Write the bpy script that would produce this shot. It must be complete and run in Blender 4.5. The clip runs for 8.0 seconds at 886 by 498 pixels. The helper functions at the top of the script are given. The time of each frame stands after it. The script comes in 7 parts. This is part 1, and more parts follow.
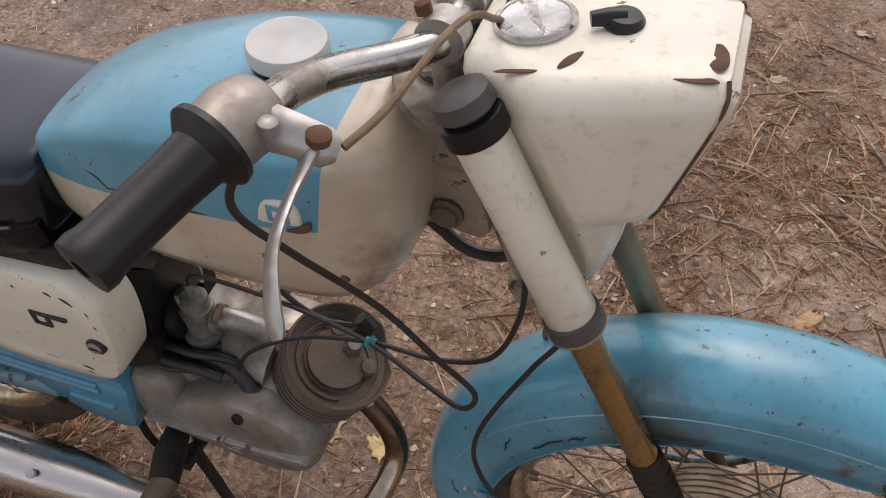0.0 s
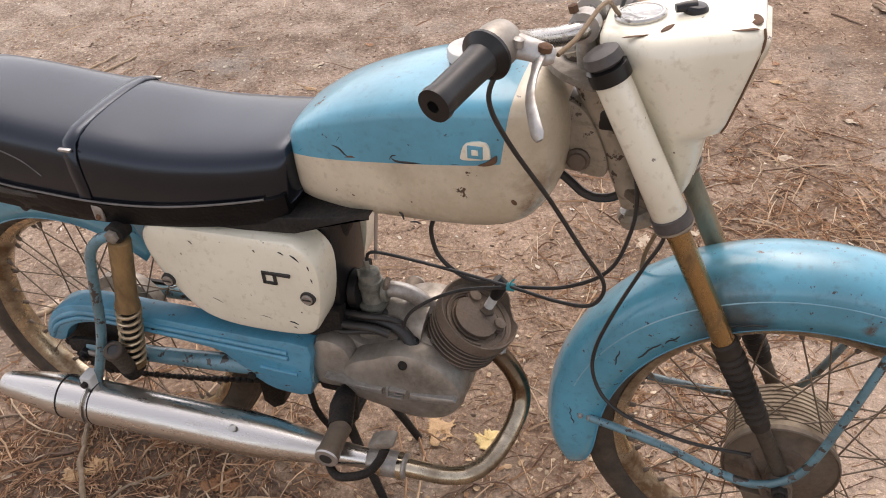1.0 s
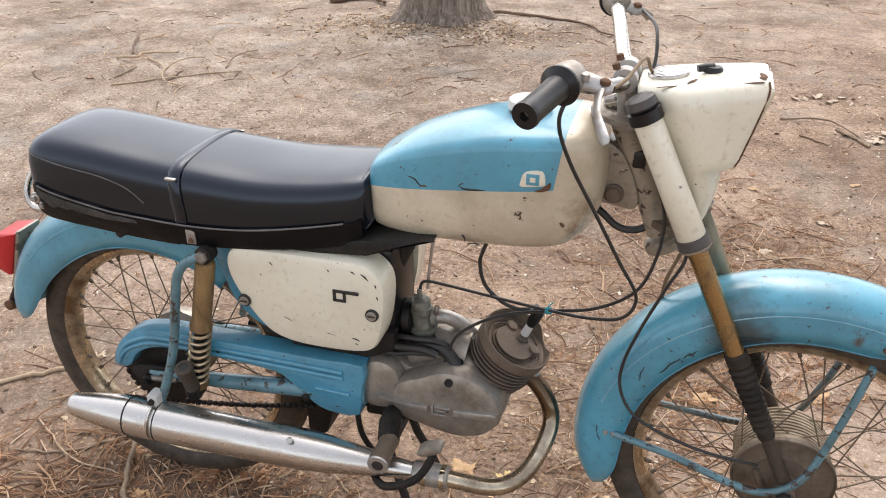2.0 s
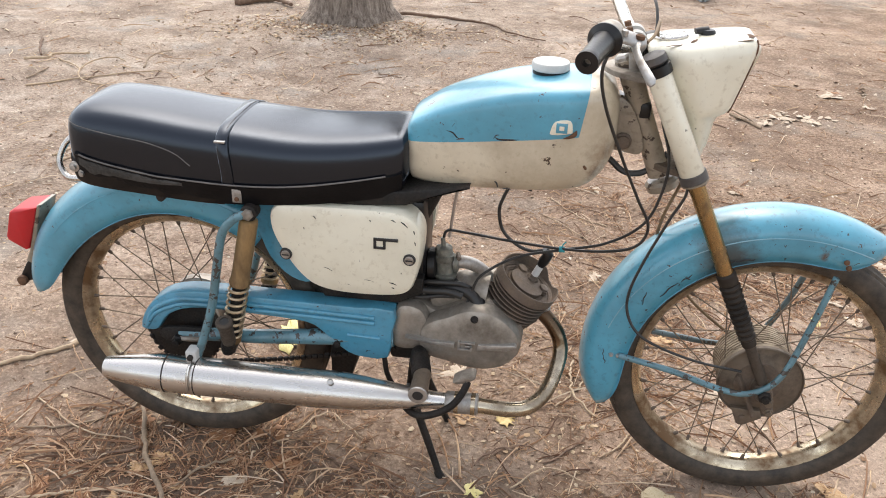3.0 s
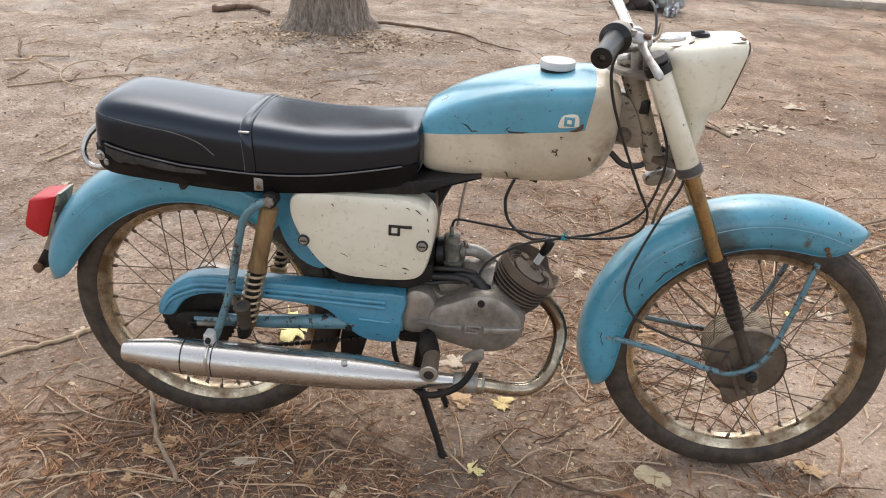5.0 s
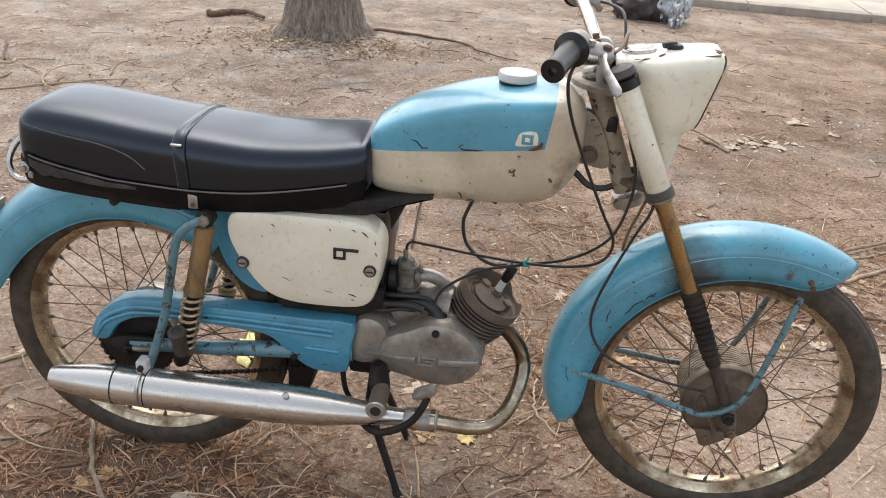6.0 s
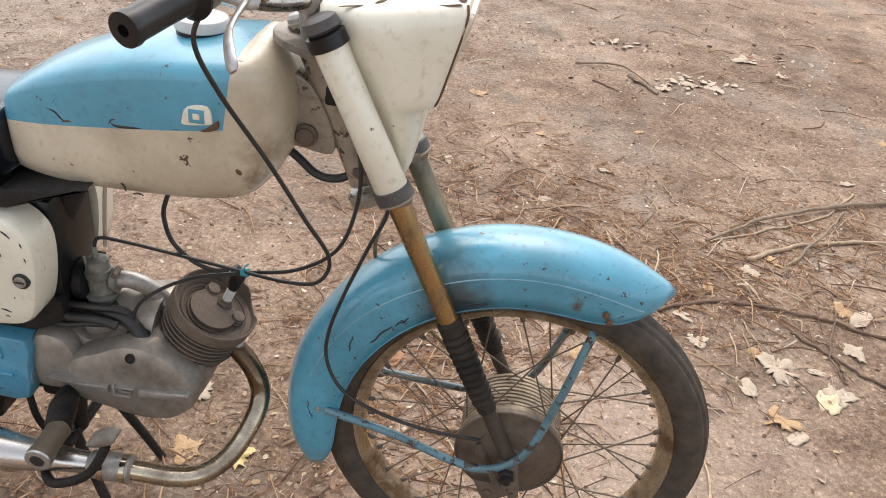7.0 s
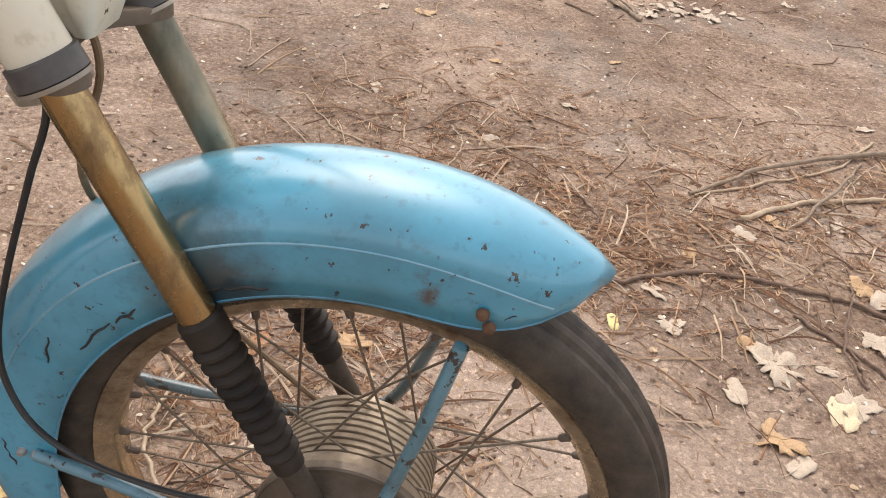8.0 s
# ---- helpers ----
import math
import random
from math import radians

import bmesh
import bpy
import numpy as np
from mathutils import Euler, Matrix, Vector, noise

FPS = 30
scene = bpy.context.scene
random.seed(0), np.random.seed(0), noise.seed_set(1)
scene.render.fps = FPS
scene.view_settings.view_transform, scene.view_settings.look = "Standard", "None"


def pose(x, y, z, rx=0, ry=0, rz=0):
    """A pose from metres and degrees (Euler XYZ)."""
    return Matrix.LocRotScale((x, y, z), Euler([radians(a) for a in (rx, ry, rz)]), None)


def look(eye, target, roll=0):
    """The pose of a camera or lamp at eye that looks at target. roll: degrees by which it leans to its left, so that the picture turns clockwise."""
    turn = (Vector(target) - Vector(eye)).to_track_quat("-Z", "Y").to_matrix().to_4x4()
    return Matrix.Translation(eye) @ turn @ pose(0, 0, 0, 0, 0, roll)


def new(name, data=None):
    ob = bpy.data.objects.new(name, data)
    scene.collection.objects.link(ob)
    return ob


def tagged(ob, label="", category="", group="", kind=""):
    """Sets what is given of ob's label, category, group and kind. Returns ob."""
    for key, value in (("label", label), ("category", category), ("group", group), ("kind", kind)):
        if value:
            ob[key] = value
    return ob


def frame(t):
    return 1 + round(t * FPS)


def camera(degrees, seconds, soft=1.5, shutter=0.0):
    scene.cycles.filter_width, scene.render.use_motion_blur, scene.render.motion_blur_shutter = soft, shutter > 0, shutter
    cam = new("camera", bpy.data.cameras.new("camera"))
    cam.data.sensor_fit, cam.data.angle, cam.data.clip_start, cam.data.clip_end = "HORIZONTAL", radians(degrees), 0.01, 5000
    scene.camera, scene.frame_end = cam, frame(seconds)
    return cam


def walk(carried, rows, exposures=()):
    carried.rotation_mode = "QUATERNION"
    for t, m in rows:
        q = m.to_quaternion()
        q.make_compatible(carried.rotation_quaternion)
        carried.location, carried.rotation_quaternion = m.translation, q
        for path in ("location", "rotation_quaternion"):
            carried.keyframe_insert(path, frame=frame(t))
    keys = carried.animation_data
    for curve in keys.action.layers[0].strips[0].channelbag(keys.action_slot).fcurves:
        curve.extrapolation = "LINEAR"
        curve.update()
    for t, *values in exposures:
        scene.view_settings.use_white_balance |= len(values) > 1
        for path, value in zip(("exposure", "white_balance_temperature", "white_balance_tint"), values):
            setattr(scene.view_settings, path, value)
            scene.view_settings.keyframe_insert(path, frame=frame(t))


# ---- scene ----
cam = camera(55.3, 8.0, soft=1.0)
PATH = [
    (0, (1.032, -0.483, 1.272), (0.589, 0.763, -0.228), -1.3),
    (0.5, (1.043, -0.667, 1.321), (0.537, 0.7, -0.048), -1.6),
    (1, (1.011, -0.919, 1.322), (0.472, 0.574, 0.105), -3.8),
    (1.5, (0.993, -1.054, 1.326), (0.425, 0.529, 0.244), -2.4),
    (1.7, (0.991, -1.104, 1.316), (0.419, 0.532, 0.319), -1.3),
    (2.8, (0.79, -1.418, 1.284), (0.532, 0.329, 0.347), 1.1),
    (3, (0.749, -1.45, 1.282), (0.518, 0.302, 0.346), 1.7),
    (3.5, (0.726, -1.499, 1.273), (0.533, 0.264, 0.349), 2.2),
    (4, (0.713, -1.525, 1.272), (0.549, 0.247, 0.358), 1.8),
    (4.5, (0.681, -1.563, 1.271), (0.541, 0.216, 0.367), 2.8),
    (4.7, (0.667, -1.57, 1.275), (0.536, 0.209, 0.372), 3.2),
    (5.8, (0.724, -1.476, 1.278), (0.544, 0.293, 0.363), 3.4),
    (6, (0.762, -1.424, 1.254), (0.595, 0.359, 0.363), 3.9),
    (6.5, (0.94, -1.202, 1.23), (0.804, 0.541, 0.258), 5.8),
    (7, (1.129, -0.97, 1.224), (1.003, 0.72, 0.16), 6.1),
    (7.5, (1.22, -0.708, 1.115), (1.134, 0.97, 0.029), 6.7),
    (8, (1.274, -0.521, 0.961), (1.185, 1.113, -0.189), 7.9),
]
EXPOSURES = [(0.0, -0.54, 6950, 18), (0.5, -0.44, 7200, 21), (1.0, 0.05, 7150, 17), (1.5, 0.20, 7000, 14), (3.0, 0.38, 6780, 10), (4.0, 0.36, 6780, 10), (4.5, 0.18, 6760, 10), (6.0, 0.08, 6650, 9), (6.5, 0.16, 6720, 10), (7.5, 0.24, 6900, 13), (8.0, 0.22, 7000, 14)]
walk(cam, [(t, look(eye, target, roll)) for t, eye, target, roll in PATH], EXPOSURES)

# ---------------------------------------------------------------- world and light
SUN_DIR = Vector((0.12, -0.50, -0.90))     # the way the light travels
world = bpy.data.worlds.new("sky")
scene.world = world
world.use_nodes = True
wn, wl = world.node_tree.nodes, world.node_tree.links
sky = wn.new("ShaderNodeTexSky")
sky.sky_type = "NISHITA"
sky.sun_disc = False
sky.sun_elevation = radians(60)
sky.sun_rotation = radians(347)
sky.air_density, sky.dust_density, sky.ozone_density = 1.0, 3.0, 1.5
soft_sky = wn.new("ShaderNodeHueSaturation")
soft_sky.inputs["Saturation"].default_value = 0.38
wl.new(sky.outputs[0], soft_sky.inputs["Color"])
wl.new(soft_sky.outputs[0], wn["Background"].inputs["Color"])
wn["Background"].inputs["Strength"].default_value = 0.32

sun = new("sun", bpy.data.lights.new("sun", "SUN"))
sun.data.energy, sun.data.angle, sun.data.color = 0.42, radians(50), (1.0, 0.93, 0.83)
sun.matrix_world = look(-8 * SUN_DIR, (0, 0, 0))


# ---------------------------------------------------------------- materials
def material(name):
    m = bpy.data.materials.new(name)
    m.use_nodes = True
    nt = m.node_tree
    b = nt.nodes["Principled BSDF"]
    return m, nt, b


def nd(nt, kind, **inputs):
    n = nt.nodes.new(kind)
    for k, v in inputs.items():
        n.inputs[k.replace("_", " ")].default_value = v
    return n


def noise_tex(nt, scale, detail=6.0, rough=0.6, vec=None, stretch=None):
    co = nt.nodes.new("ShaderNodeTexCoord")
    n = nd(nt, "ShaderNodeTexNoise", Scale=scale, Detail=detail, Roughness=rough)
    src = co.outputs["Object"]
    if stretch:
        mp = nt.nodes.new("ShaderNodeMapping")
        mp.inputs["Scale"].default_value = stretch
        nt.links.new(src, mp.inputs["Vector"])
        src = mp.outputs["Vector"]
    nt.links.new(src, n.inputs["Vector"])
    return n


def ramp(nt, src, stops):
    r = nt.nodes.new("ShaderNodeValToRGB")
    e = r.color_ramp.elements
    while len(e) < len(stops):
        e.new(0.5)
    for el, (p, c) in zip(e, stops):
        el.position = p
        el.color = (*c, 1) if len(c) == 3 else c
    nt.links.new(src, r.inputs[0])
    return r


def grey(v):
    return (v, v, v)


def mix_col(nt, fac, a, b):
    n = nt.nodes.new("ShaderNodeMix")
    n.data_type = "RGBA"
    for sock, val in ((n.inputs[0], fac), (n.inputs[6], a), (n.inputs[7], b)):
        if isinstance(val, (tuple, float, int)):
            sock.default_value = (*val, 1) if isinstance(val, tuple) else val
        else:
            nt.links.new(val, sock)
    return n.outputs[2]


def bump(nt, b, src, strength, dist):
    n = nt.nodes.new("ShaderNodeBump")
    n.inputs["Strength"].default_value = strength
    n.inputs["Distance"].default_value = dist
    nt.links.new(src, n.inputs["Height"])
    nt.links.new(n.outputs[0], b.inputs["Normal"])
    return n


def paint(name, col, dirt, chip, rough=0.33, chip_at=0.70, dirt_amt=0.5, spot=42.0):
    """Old enamel: clouded by dust, chipped to rusty metal in small ragged spots."""
    m, nt, b = material(name)
    cloud = noise_tex(nt, 7.0, 8.0, 0.65)
    fac = ramp(nt, cloud.outputs["Fac"], [(0.42, grey(0.0)), (0.66, grey(dirt_amt))])
    c1 = mix_col(nt, fac.outputs[0], col, dirt)
    speck = noise_tex(nt, 90.0, 4.0, 0.6)
    f2 = ramp(nt, speck.outputs["Fac"], [(0.56, grey(0.0)), (0.72, grey(0.5))])
    c1b = mix_col(nt, f2.outputs[0], c1, dirt)
    chips = noise_tex(nt, spot, 7.0, 0.62)
    f3 = ramp(nt, chips.outputs["Fac"], [(chip_at, grey(0.0)), (chip_at + 0.018, grey(1.0))])
    scuff = noise_tex(nt, 16.0, 8.0, 0.7, stretch=(0.7, 1.0, 2.2))
    f4 = ramp(nt, scuff.outputs["Fac"], [(chip_at - 0.01, grey(0.0)), (chip_at + 0.07, grey(0.5))])
    c1b = mix_col(nt, f4.outputs[0], c1b, tuple(0.5 * (u + v) for u, v in zip(dirt, chip)))
    c2 = mix_col(nt, f3.outputs[0], c1b, chip)
    nt.links.new(c2, b.inputs["Base Color"])
    r = ramp(nt, cloud.outputs["Fac"], [(0.3, grey(rough)), (0.8, grey(rough + 0.25))])
    nt.links.new(r.outputs[0], b.inputs["Roughness"])
    b.inputs["Coat Weight"].default_value = 0.9
    b.inputs["Coat Roughness"].default_value = 0.16
    bump(nt, b, f3.outputs[0], 0.25, -0.0006)
    return m


def metal(name, col, stain, rough=0.3, lo=0.45, hi=0.7, metallic=1.0, stain_metal=0.2, scale=14.0, stretch=None, bumpy=0.1, grain=1.0):
    """Metal with patches of rust or grime over it."""
    m, nt, b = material(name)
    n = noise_tex(nt, scale, 9.0, 0.65, stretch=stretch)
    f = ramp(nt, n.outputs["Fac"], [(lo, grey(0.0)), (hi, grey(1.0))])
    nt.links.new(mix_col(nt, f.outputs[0], col, stain), b.inputs["Base Color"])
    mm = ramp(nt, f.outputs[0], [(0.0, grey(metallic)), (1.0, grey(stain_metal))])
    nt.links.new(mm.outputs[0], b.inputs["Metallic"])
    fine = noise_tex(nt, scale * 9, 3.0, 0.6)
    rr = ramp(nt, fine.outputs["Fac"], [(0.3, grey(rough * (1 - 0.2 * grain))), (0.75, grey(min(1, rough * (1 + 0.5 * grain))))])
    add = nt.nodes.new("ShaderNodeMath")
    add.operation = "MULTIPLY_ADD"
    nt.links.new(f.outputs[0], add.inputs[0])
    add.inputs[1].default_value = 0.3
    nt.links.new(rr.outputs[0], add.inputs[2])
    nt.links.new(add.outputs[0], b.inputs["Roughness"])
    if bumpy:
        bump(nt, b, fine.outputs["Fac"], bumpy, 0.001)
    return m


def dull(name, col, col2, rough=0.6, scale=20.0, bumpy=0.2, dist=0.001, spec=0.5, stretch=None):
    """Rubber, plastic, dusty stuff: two tones and a fine relief."""
    m, nt, b = material(name)
    n = noise_tex(nt, scale, 8.0, 0.65, stretch=stretch)
    f = ramp(nt, n.outputs["Fac"], [(0.35, grey(0.0)), (0.72, grey(1.0))])
    nt.links.new(mix_col(nt, f.outputs[0], col, col2), b.inputs["Base Color"])
    b.inputs["Roughness"].default_value = rough
    b.inputs["Specular IOR Level"].default_value = spec
    fine = noise_tex(nt, scale * 8, 4.0, 0.6, stretch=stretch)
    bump(nt, b, fine.outputs["Fac"], bumpy, dist)
    return m


BLUE = paint("blue_enamel", (0.070, 0.325, 0.455), (0.05, 0.17, 0.22), (0.03, 0.025, 0.02), chip_at=0.655, dirt_amt=0.45)
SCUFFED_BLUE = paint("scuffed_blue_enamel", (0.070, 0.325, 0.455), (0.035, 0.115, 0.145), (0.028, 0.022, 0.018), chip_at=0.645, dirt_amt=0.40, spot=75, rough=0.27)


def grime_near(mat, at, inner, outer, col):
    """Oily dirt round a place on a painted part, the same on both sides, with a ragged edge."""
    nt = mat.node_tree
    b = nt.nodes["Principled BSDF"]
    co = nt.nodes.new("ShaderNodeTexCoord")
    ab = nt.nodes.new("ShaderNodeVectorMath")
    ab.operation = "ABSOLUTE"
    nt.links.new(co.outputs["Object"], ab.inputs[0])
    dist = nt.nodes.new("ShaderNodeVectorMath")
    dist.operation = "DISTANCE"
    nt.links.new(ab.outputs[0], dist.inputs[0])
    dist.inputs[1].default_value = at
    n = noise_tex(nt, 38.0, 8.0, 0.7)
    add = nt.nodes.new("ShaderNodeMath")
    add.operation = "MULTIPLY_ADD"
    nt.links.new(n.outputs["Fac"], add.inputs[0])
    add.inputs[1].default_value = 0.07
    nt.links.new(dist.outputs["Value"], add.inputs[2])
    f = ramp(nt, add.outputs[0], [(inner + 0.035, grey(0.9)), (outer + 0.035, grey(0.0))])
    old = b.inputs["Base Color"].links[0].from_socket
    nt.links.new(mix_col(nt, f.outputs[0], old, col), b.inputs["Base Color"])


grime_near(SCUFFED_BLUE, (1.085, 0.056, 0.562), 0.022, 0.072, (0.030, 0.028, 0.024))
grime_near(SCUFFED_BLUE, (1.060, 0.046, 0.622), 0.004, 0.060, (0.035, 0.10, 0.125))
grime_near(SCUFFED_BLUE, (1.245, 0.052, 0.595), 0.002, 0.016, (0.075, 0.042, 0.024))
PALE_BLUE = paint("worn_pale_blue_edge", (0.22, 0.42, 0.51), (0.08, 0.27, 0.37), (0.05, 0.06, 0.06), chip_at=0.62, dirt_amt=0.8)
CREAM = paint("cream_enamel", (0.77, 0.735, 0.60), (0.50, 0.44, 0.32), (0.04, 0.03, 0.022), chip_at=0.69, dirt_amt=0.30, spot=55)
TANK_CREAM = paint("yellowed_cream_enamel", (0.62, 0.55, 0.42), (0.38, 0.31, 0.215), (0.06, 0.035, 0.02), chip_at=0.665, dirt_amt=0.75)
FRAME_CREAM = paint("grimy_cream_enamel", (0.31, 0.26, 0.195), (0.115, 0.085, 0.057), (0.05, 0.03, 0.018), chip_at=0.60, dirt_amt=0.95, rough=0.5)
grime_near(TANK_CREAM, (0.838, 0.080, 0.760), 0.000, 0.034, (0.20, 0.12, 0.06))
grime_near(TANK_CREAM, (0.826, 0.088, 0.725), 0.000, 0.022, (0.18, 0.11, 0.06))
grime_near(TANK_CREAM, (0.660, 0.085, 0.672), 0.000, 0.040, (0.22, 0.15, 0.085))
GUARD_BLUE = paint("grimy_shaded_blue_enamel", (0.060, 0.280, 0.42), (0.040, 0.125, 0.16), (0.028, 0.022, 0.018), chip_at=0.65, dirt_amt=0.75, spot=60, rough=0.4)
BLUE_ROD = paint("worn_blue_enamel", (0.095, 0.225, 0.275), (0.040, 0.085, 0.095), (0.03, 0.025, 0.02), chip_at=0.57, spot=60, dirt_amt=0.8, rough=0.45)
CHROME = metal("smudged_chrome", (0.62, 0.60, 0.57), (0.40, 0.35, 0.30), rough=0.24, lo=0.48, hi=0.80, stain_metal=0.75, scale=5.0, stretch=(1, 5, 5), bumpy=0, grain=0.25)
DULL_ROD = paint("greyed_blue_enamel", (0.10, 0.155, 0.17), (0.05, 0.07, 0.07), (0.035, 0.028, 0.02), chip_at=0.56, spot=60, dirt_amt=0.8, rough=0.5)
RIM_STEEL = metal("rusty_chrome_rim", (0.62, 0.53, 0.385), (0.145, 0.082, 0.038), rough=0.14, lo=0.42, hi=0.60, scale=8.0, stain_metal=0.4, bumpy=0.04)
PIPE_STEEL = metal("heat_stained_chrome", (0.52, 0.45, 0.34), (0.085, 0.050, 0.028), rough=0.15, lo=0.42, hi=0.62, stain_metal=0.75, scale=9.0)
grime_near(PIPE_STEEL, (0.775, 0.012, 0.372), 0.035, 0.105, (0.075, 0.042, 0.022))
BAR_CHROME = metal("pitted_chrome", (0.50, 0.48, 0.45), (0.18, 0.125, 0.07), rough=0.22, lo=0.52, hi=0.72, scale=22.0)
ALU = metal("grimy_cast_aluminium", (0.38, 0.345, 0.30), (0.13, 0.105, 0.08), rough=0.40, lo=0.40, hi=0.66, metallic=0.75, stain_metal=0.2, scale=13.0, bumpy=0.3)
ALU_BRIGHT = metal("worn_aluminium", (0.47, 0.46, 0.44), (0.22, 0.185, 0.15), rough=0.36, lo=0.45, hi=0.70, metallic=0.85, scale=20.0, stain_metal=0.5)
IRON = metal("rusted_cast_iron", (0.130, 0.100, 0.078), (0.165, 0.118, 0.082), rough=0.6, metallic=0.35, stain_metal=0.0, scale=24.0, bumpy=0.5)
BRASSY = metal("rust_stained_fork_tube", (0.39, 0.27, 0.13), (0.095, 0.046, 0.020), rough=0.18, lo=0.43, hi=0.58, metallic=0.95, stain_metal=0.4, scale=20.0, stretch=(1, 1, 0.3), bumpy=0.03)
HUB = metal("dull_brown_cast_hub", (0.175, 0.137, 0.102), (0.075, 0.055, 0.039), rough=0.48, metallic=0.5, stain_metal=0.1, scale=18.0, bumpy=0.3)
TARNISH = metal("tarnished_green_steel", (0.36, 0.315, 0.225), (0.11, 0.112, 0.082), rough=0.24, metallic=0.92, stain_metal=0.2, lo=0.42, hi=0.66, scale=12.0, stretch=(1, 1, 0.4), bumpy=0.03)
TAN_STEEL = metal("tan_shock_shroud", (0.34, 0.225, 0.105), (0.13, 0.075, 0.032), rough=0.35, lo=0.42, hi=0.60, metallic=0.45, stain_metal=0.1, scale=11.0, stretch=(1, 1, 0.35))
SPRING = metal("greasy_spring_steel", (0.62, 0.50, 0.34), (0.26, 0.17, 0.09), rough=0.3, scale=30.0)
SPOKE = metal("rusty_spoke", (0.20, 0.16, 0.12), (0.13, 0.08, 0.045), rough=0.5, metallic=0.6, stain_metal=0.1, scale=30.0)
DARK_STEEL = metal("oily_dark_steel", (0.008, 0.0075, 0.007), (0.030, 0.021, 0.015), rough=0.55, metallic=0.25, stain_metal=0.0, scale=25.0, bumpy=0.4)
LEATHER = dull("black_leatherette", (0.0030, 0.0034, 0.0050), (0.0050, 0.0056, 0.0076), rough=0.20, scale=12.0, bumpy=0.10, dist=0.0012, spec=0.66)
# blue tints and extra sheen put the sky's reflection into the seat's material
hide = LEATHER.node_tree.nodes["Principled BSDF"]
hide.inputs["Specular Tint"].default_value = (0.72, 0.83, 1.0, 1)
hide.inputs["Sheen Weight"].default_value, hide.inputs["Sheen Roughness"].default_value = 0.50, 0.30
hide.inputs["Sheen Tint"].default_value = (0.72, 0.84, 1.0, 1)
TRIM = dull("scuffed_black_vinyl", (0.0030, 0.0032, 0.0040), (0.0075, 0.0075, 0.0080), rough=0.30, scale=22.0, bumpy=0.35, dist=0.003, spec=0.16)
TORN_VINYL = dull("greyed_torn_vinyl", (0.012, 0.012, 0.0115), (0.075, 0.072, 0.067), rough=0.38, scale=26.0, bumpy=0.6, dist=0.004, spec=0.3)
BOOT = dull("dusty_ribbed_rubber", (0.014, 0.0115, 0.0095), (0.048, 0.037, 0.028), rough=0.55, scale=16.0, spec=0.2)
LEG_IRON = metal("oily_brown_steel", (0.075, 0.058, 0.043), (0.040, 0.028, 0.020), rough=0.5, metallic=0.35, stain_metal=0.0, scale=24.0, bumpy=0.4)
DRUM = metal("dust_tanned_casting", (0.34, 0.275, 0.195), (0.15, 0.105, 0.066), rough=0.45, lo=0.40, hi=0.66, metallic=0.5, stain_metal=0.1, scale=13.0, bumpy=0.3)
CARB = metal("stained_carburettor_casting", (0.25, 0.25, 0.215), (0.085, 0.08, 0.065), rough=0.42, metallic=0.6, scale=24.0, bumpy=0.2)
RUBBER = dull("black_rubber", (0.0055, 0.0057, 0.0066), (0.0125, 0.0122, 0.0125), rough=0.32, scale=18.0, spec=0.40)
TYRE = dull("dusty_tyre_rubber", (0.030, 0.0245, 0.0195), (0.098, 0.075, 0.055), rough=0.60, scale=34.0, bumpy=0.7, spec=0.45)
CABLE = dull("black_cable_sleeve", (0.014, 0.014, 0.014), (0.03, 0.028, 0.026), rough=0.42, scale=40.0)
TAN_CABLE = dull("aged_tan_cable", (0.22, 0.15, 0.08), (0.12, 0.07, 0.035), rough=0.6, scale=60.0)
GREY_CAP = dull("faded_grey_plastic", (0.042, 0.038, 0.038), (0.095, 0.086, 0.080), rough=0.45, scale=30.0)
WHITE_CAP = dull("dull_silver_cap", (0.62, 0.62, 0.60), (0.45, 0.44, 0.42), rough=0.45, scale=20.0, bumpy=0.1)
RED = dull("red_lens_plastic", (0.50, 0.012, 0.018), (0.36, 0.010, 0.014), rough=0.36, scale=14.0, bumpy=0.05)
TEAL = dull("teal_string", (0.03, 0.30, 0.33), (0.02, 0.2, 0.24), rough=0.7, scale=60.0)
DIAL = dull("sun_faded_dial", (0.56, 0.49, 0.42), (0.50, 0.36, 0.30), rough=0.5, scale=40.0, bumpy=0.0)
MARK = dull("black_mark", (0.015, 0.015, 0.015), (0.03, 0.03, 0.03), rough=0.5, scale=40.0)
RUST = dull("bare_rust", (0.085, 0.045, 0.025), (0.16, 0.08, 0.04), rough=0.85, scale=60.0, bumpy=0.5)
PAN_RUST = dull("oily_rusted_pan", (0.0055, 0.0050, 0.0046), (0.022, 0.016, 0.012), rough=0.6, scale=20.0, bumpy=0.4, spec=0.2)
PIPING = dull("grey_piping", (0.16, 0.15, 0.14), (0.06, 0.058, 0.055), rough=0.5, scale=30.0)
PLASTIC_TUBE = dull("cloudy_clear_tube", (0.42, 0.35, 0.30), (0.34, 0.27, 0.22), rough=0.3, scale=30.0)


def glass_mat():
    m, nt, b = material("lamp_glass")
    b.inputs["Base Color"].default_value = (0.9, 0.92, 0.92, 1)
    b.inputs["Roughness"].default_value = 0.06
    b.inputs["Transmission Weight"].default_value = 0.85
    return m


GLASS = glass_mat()


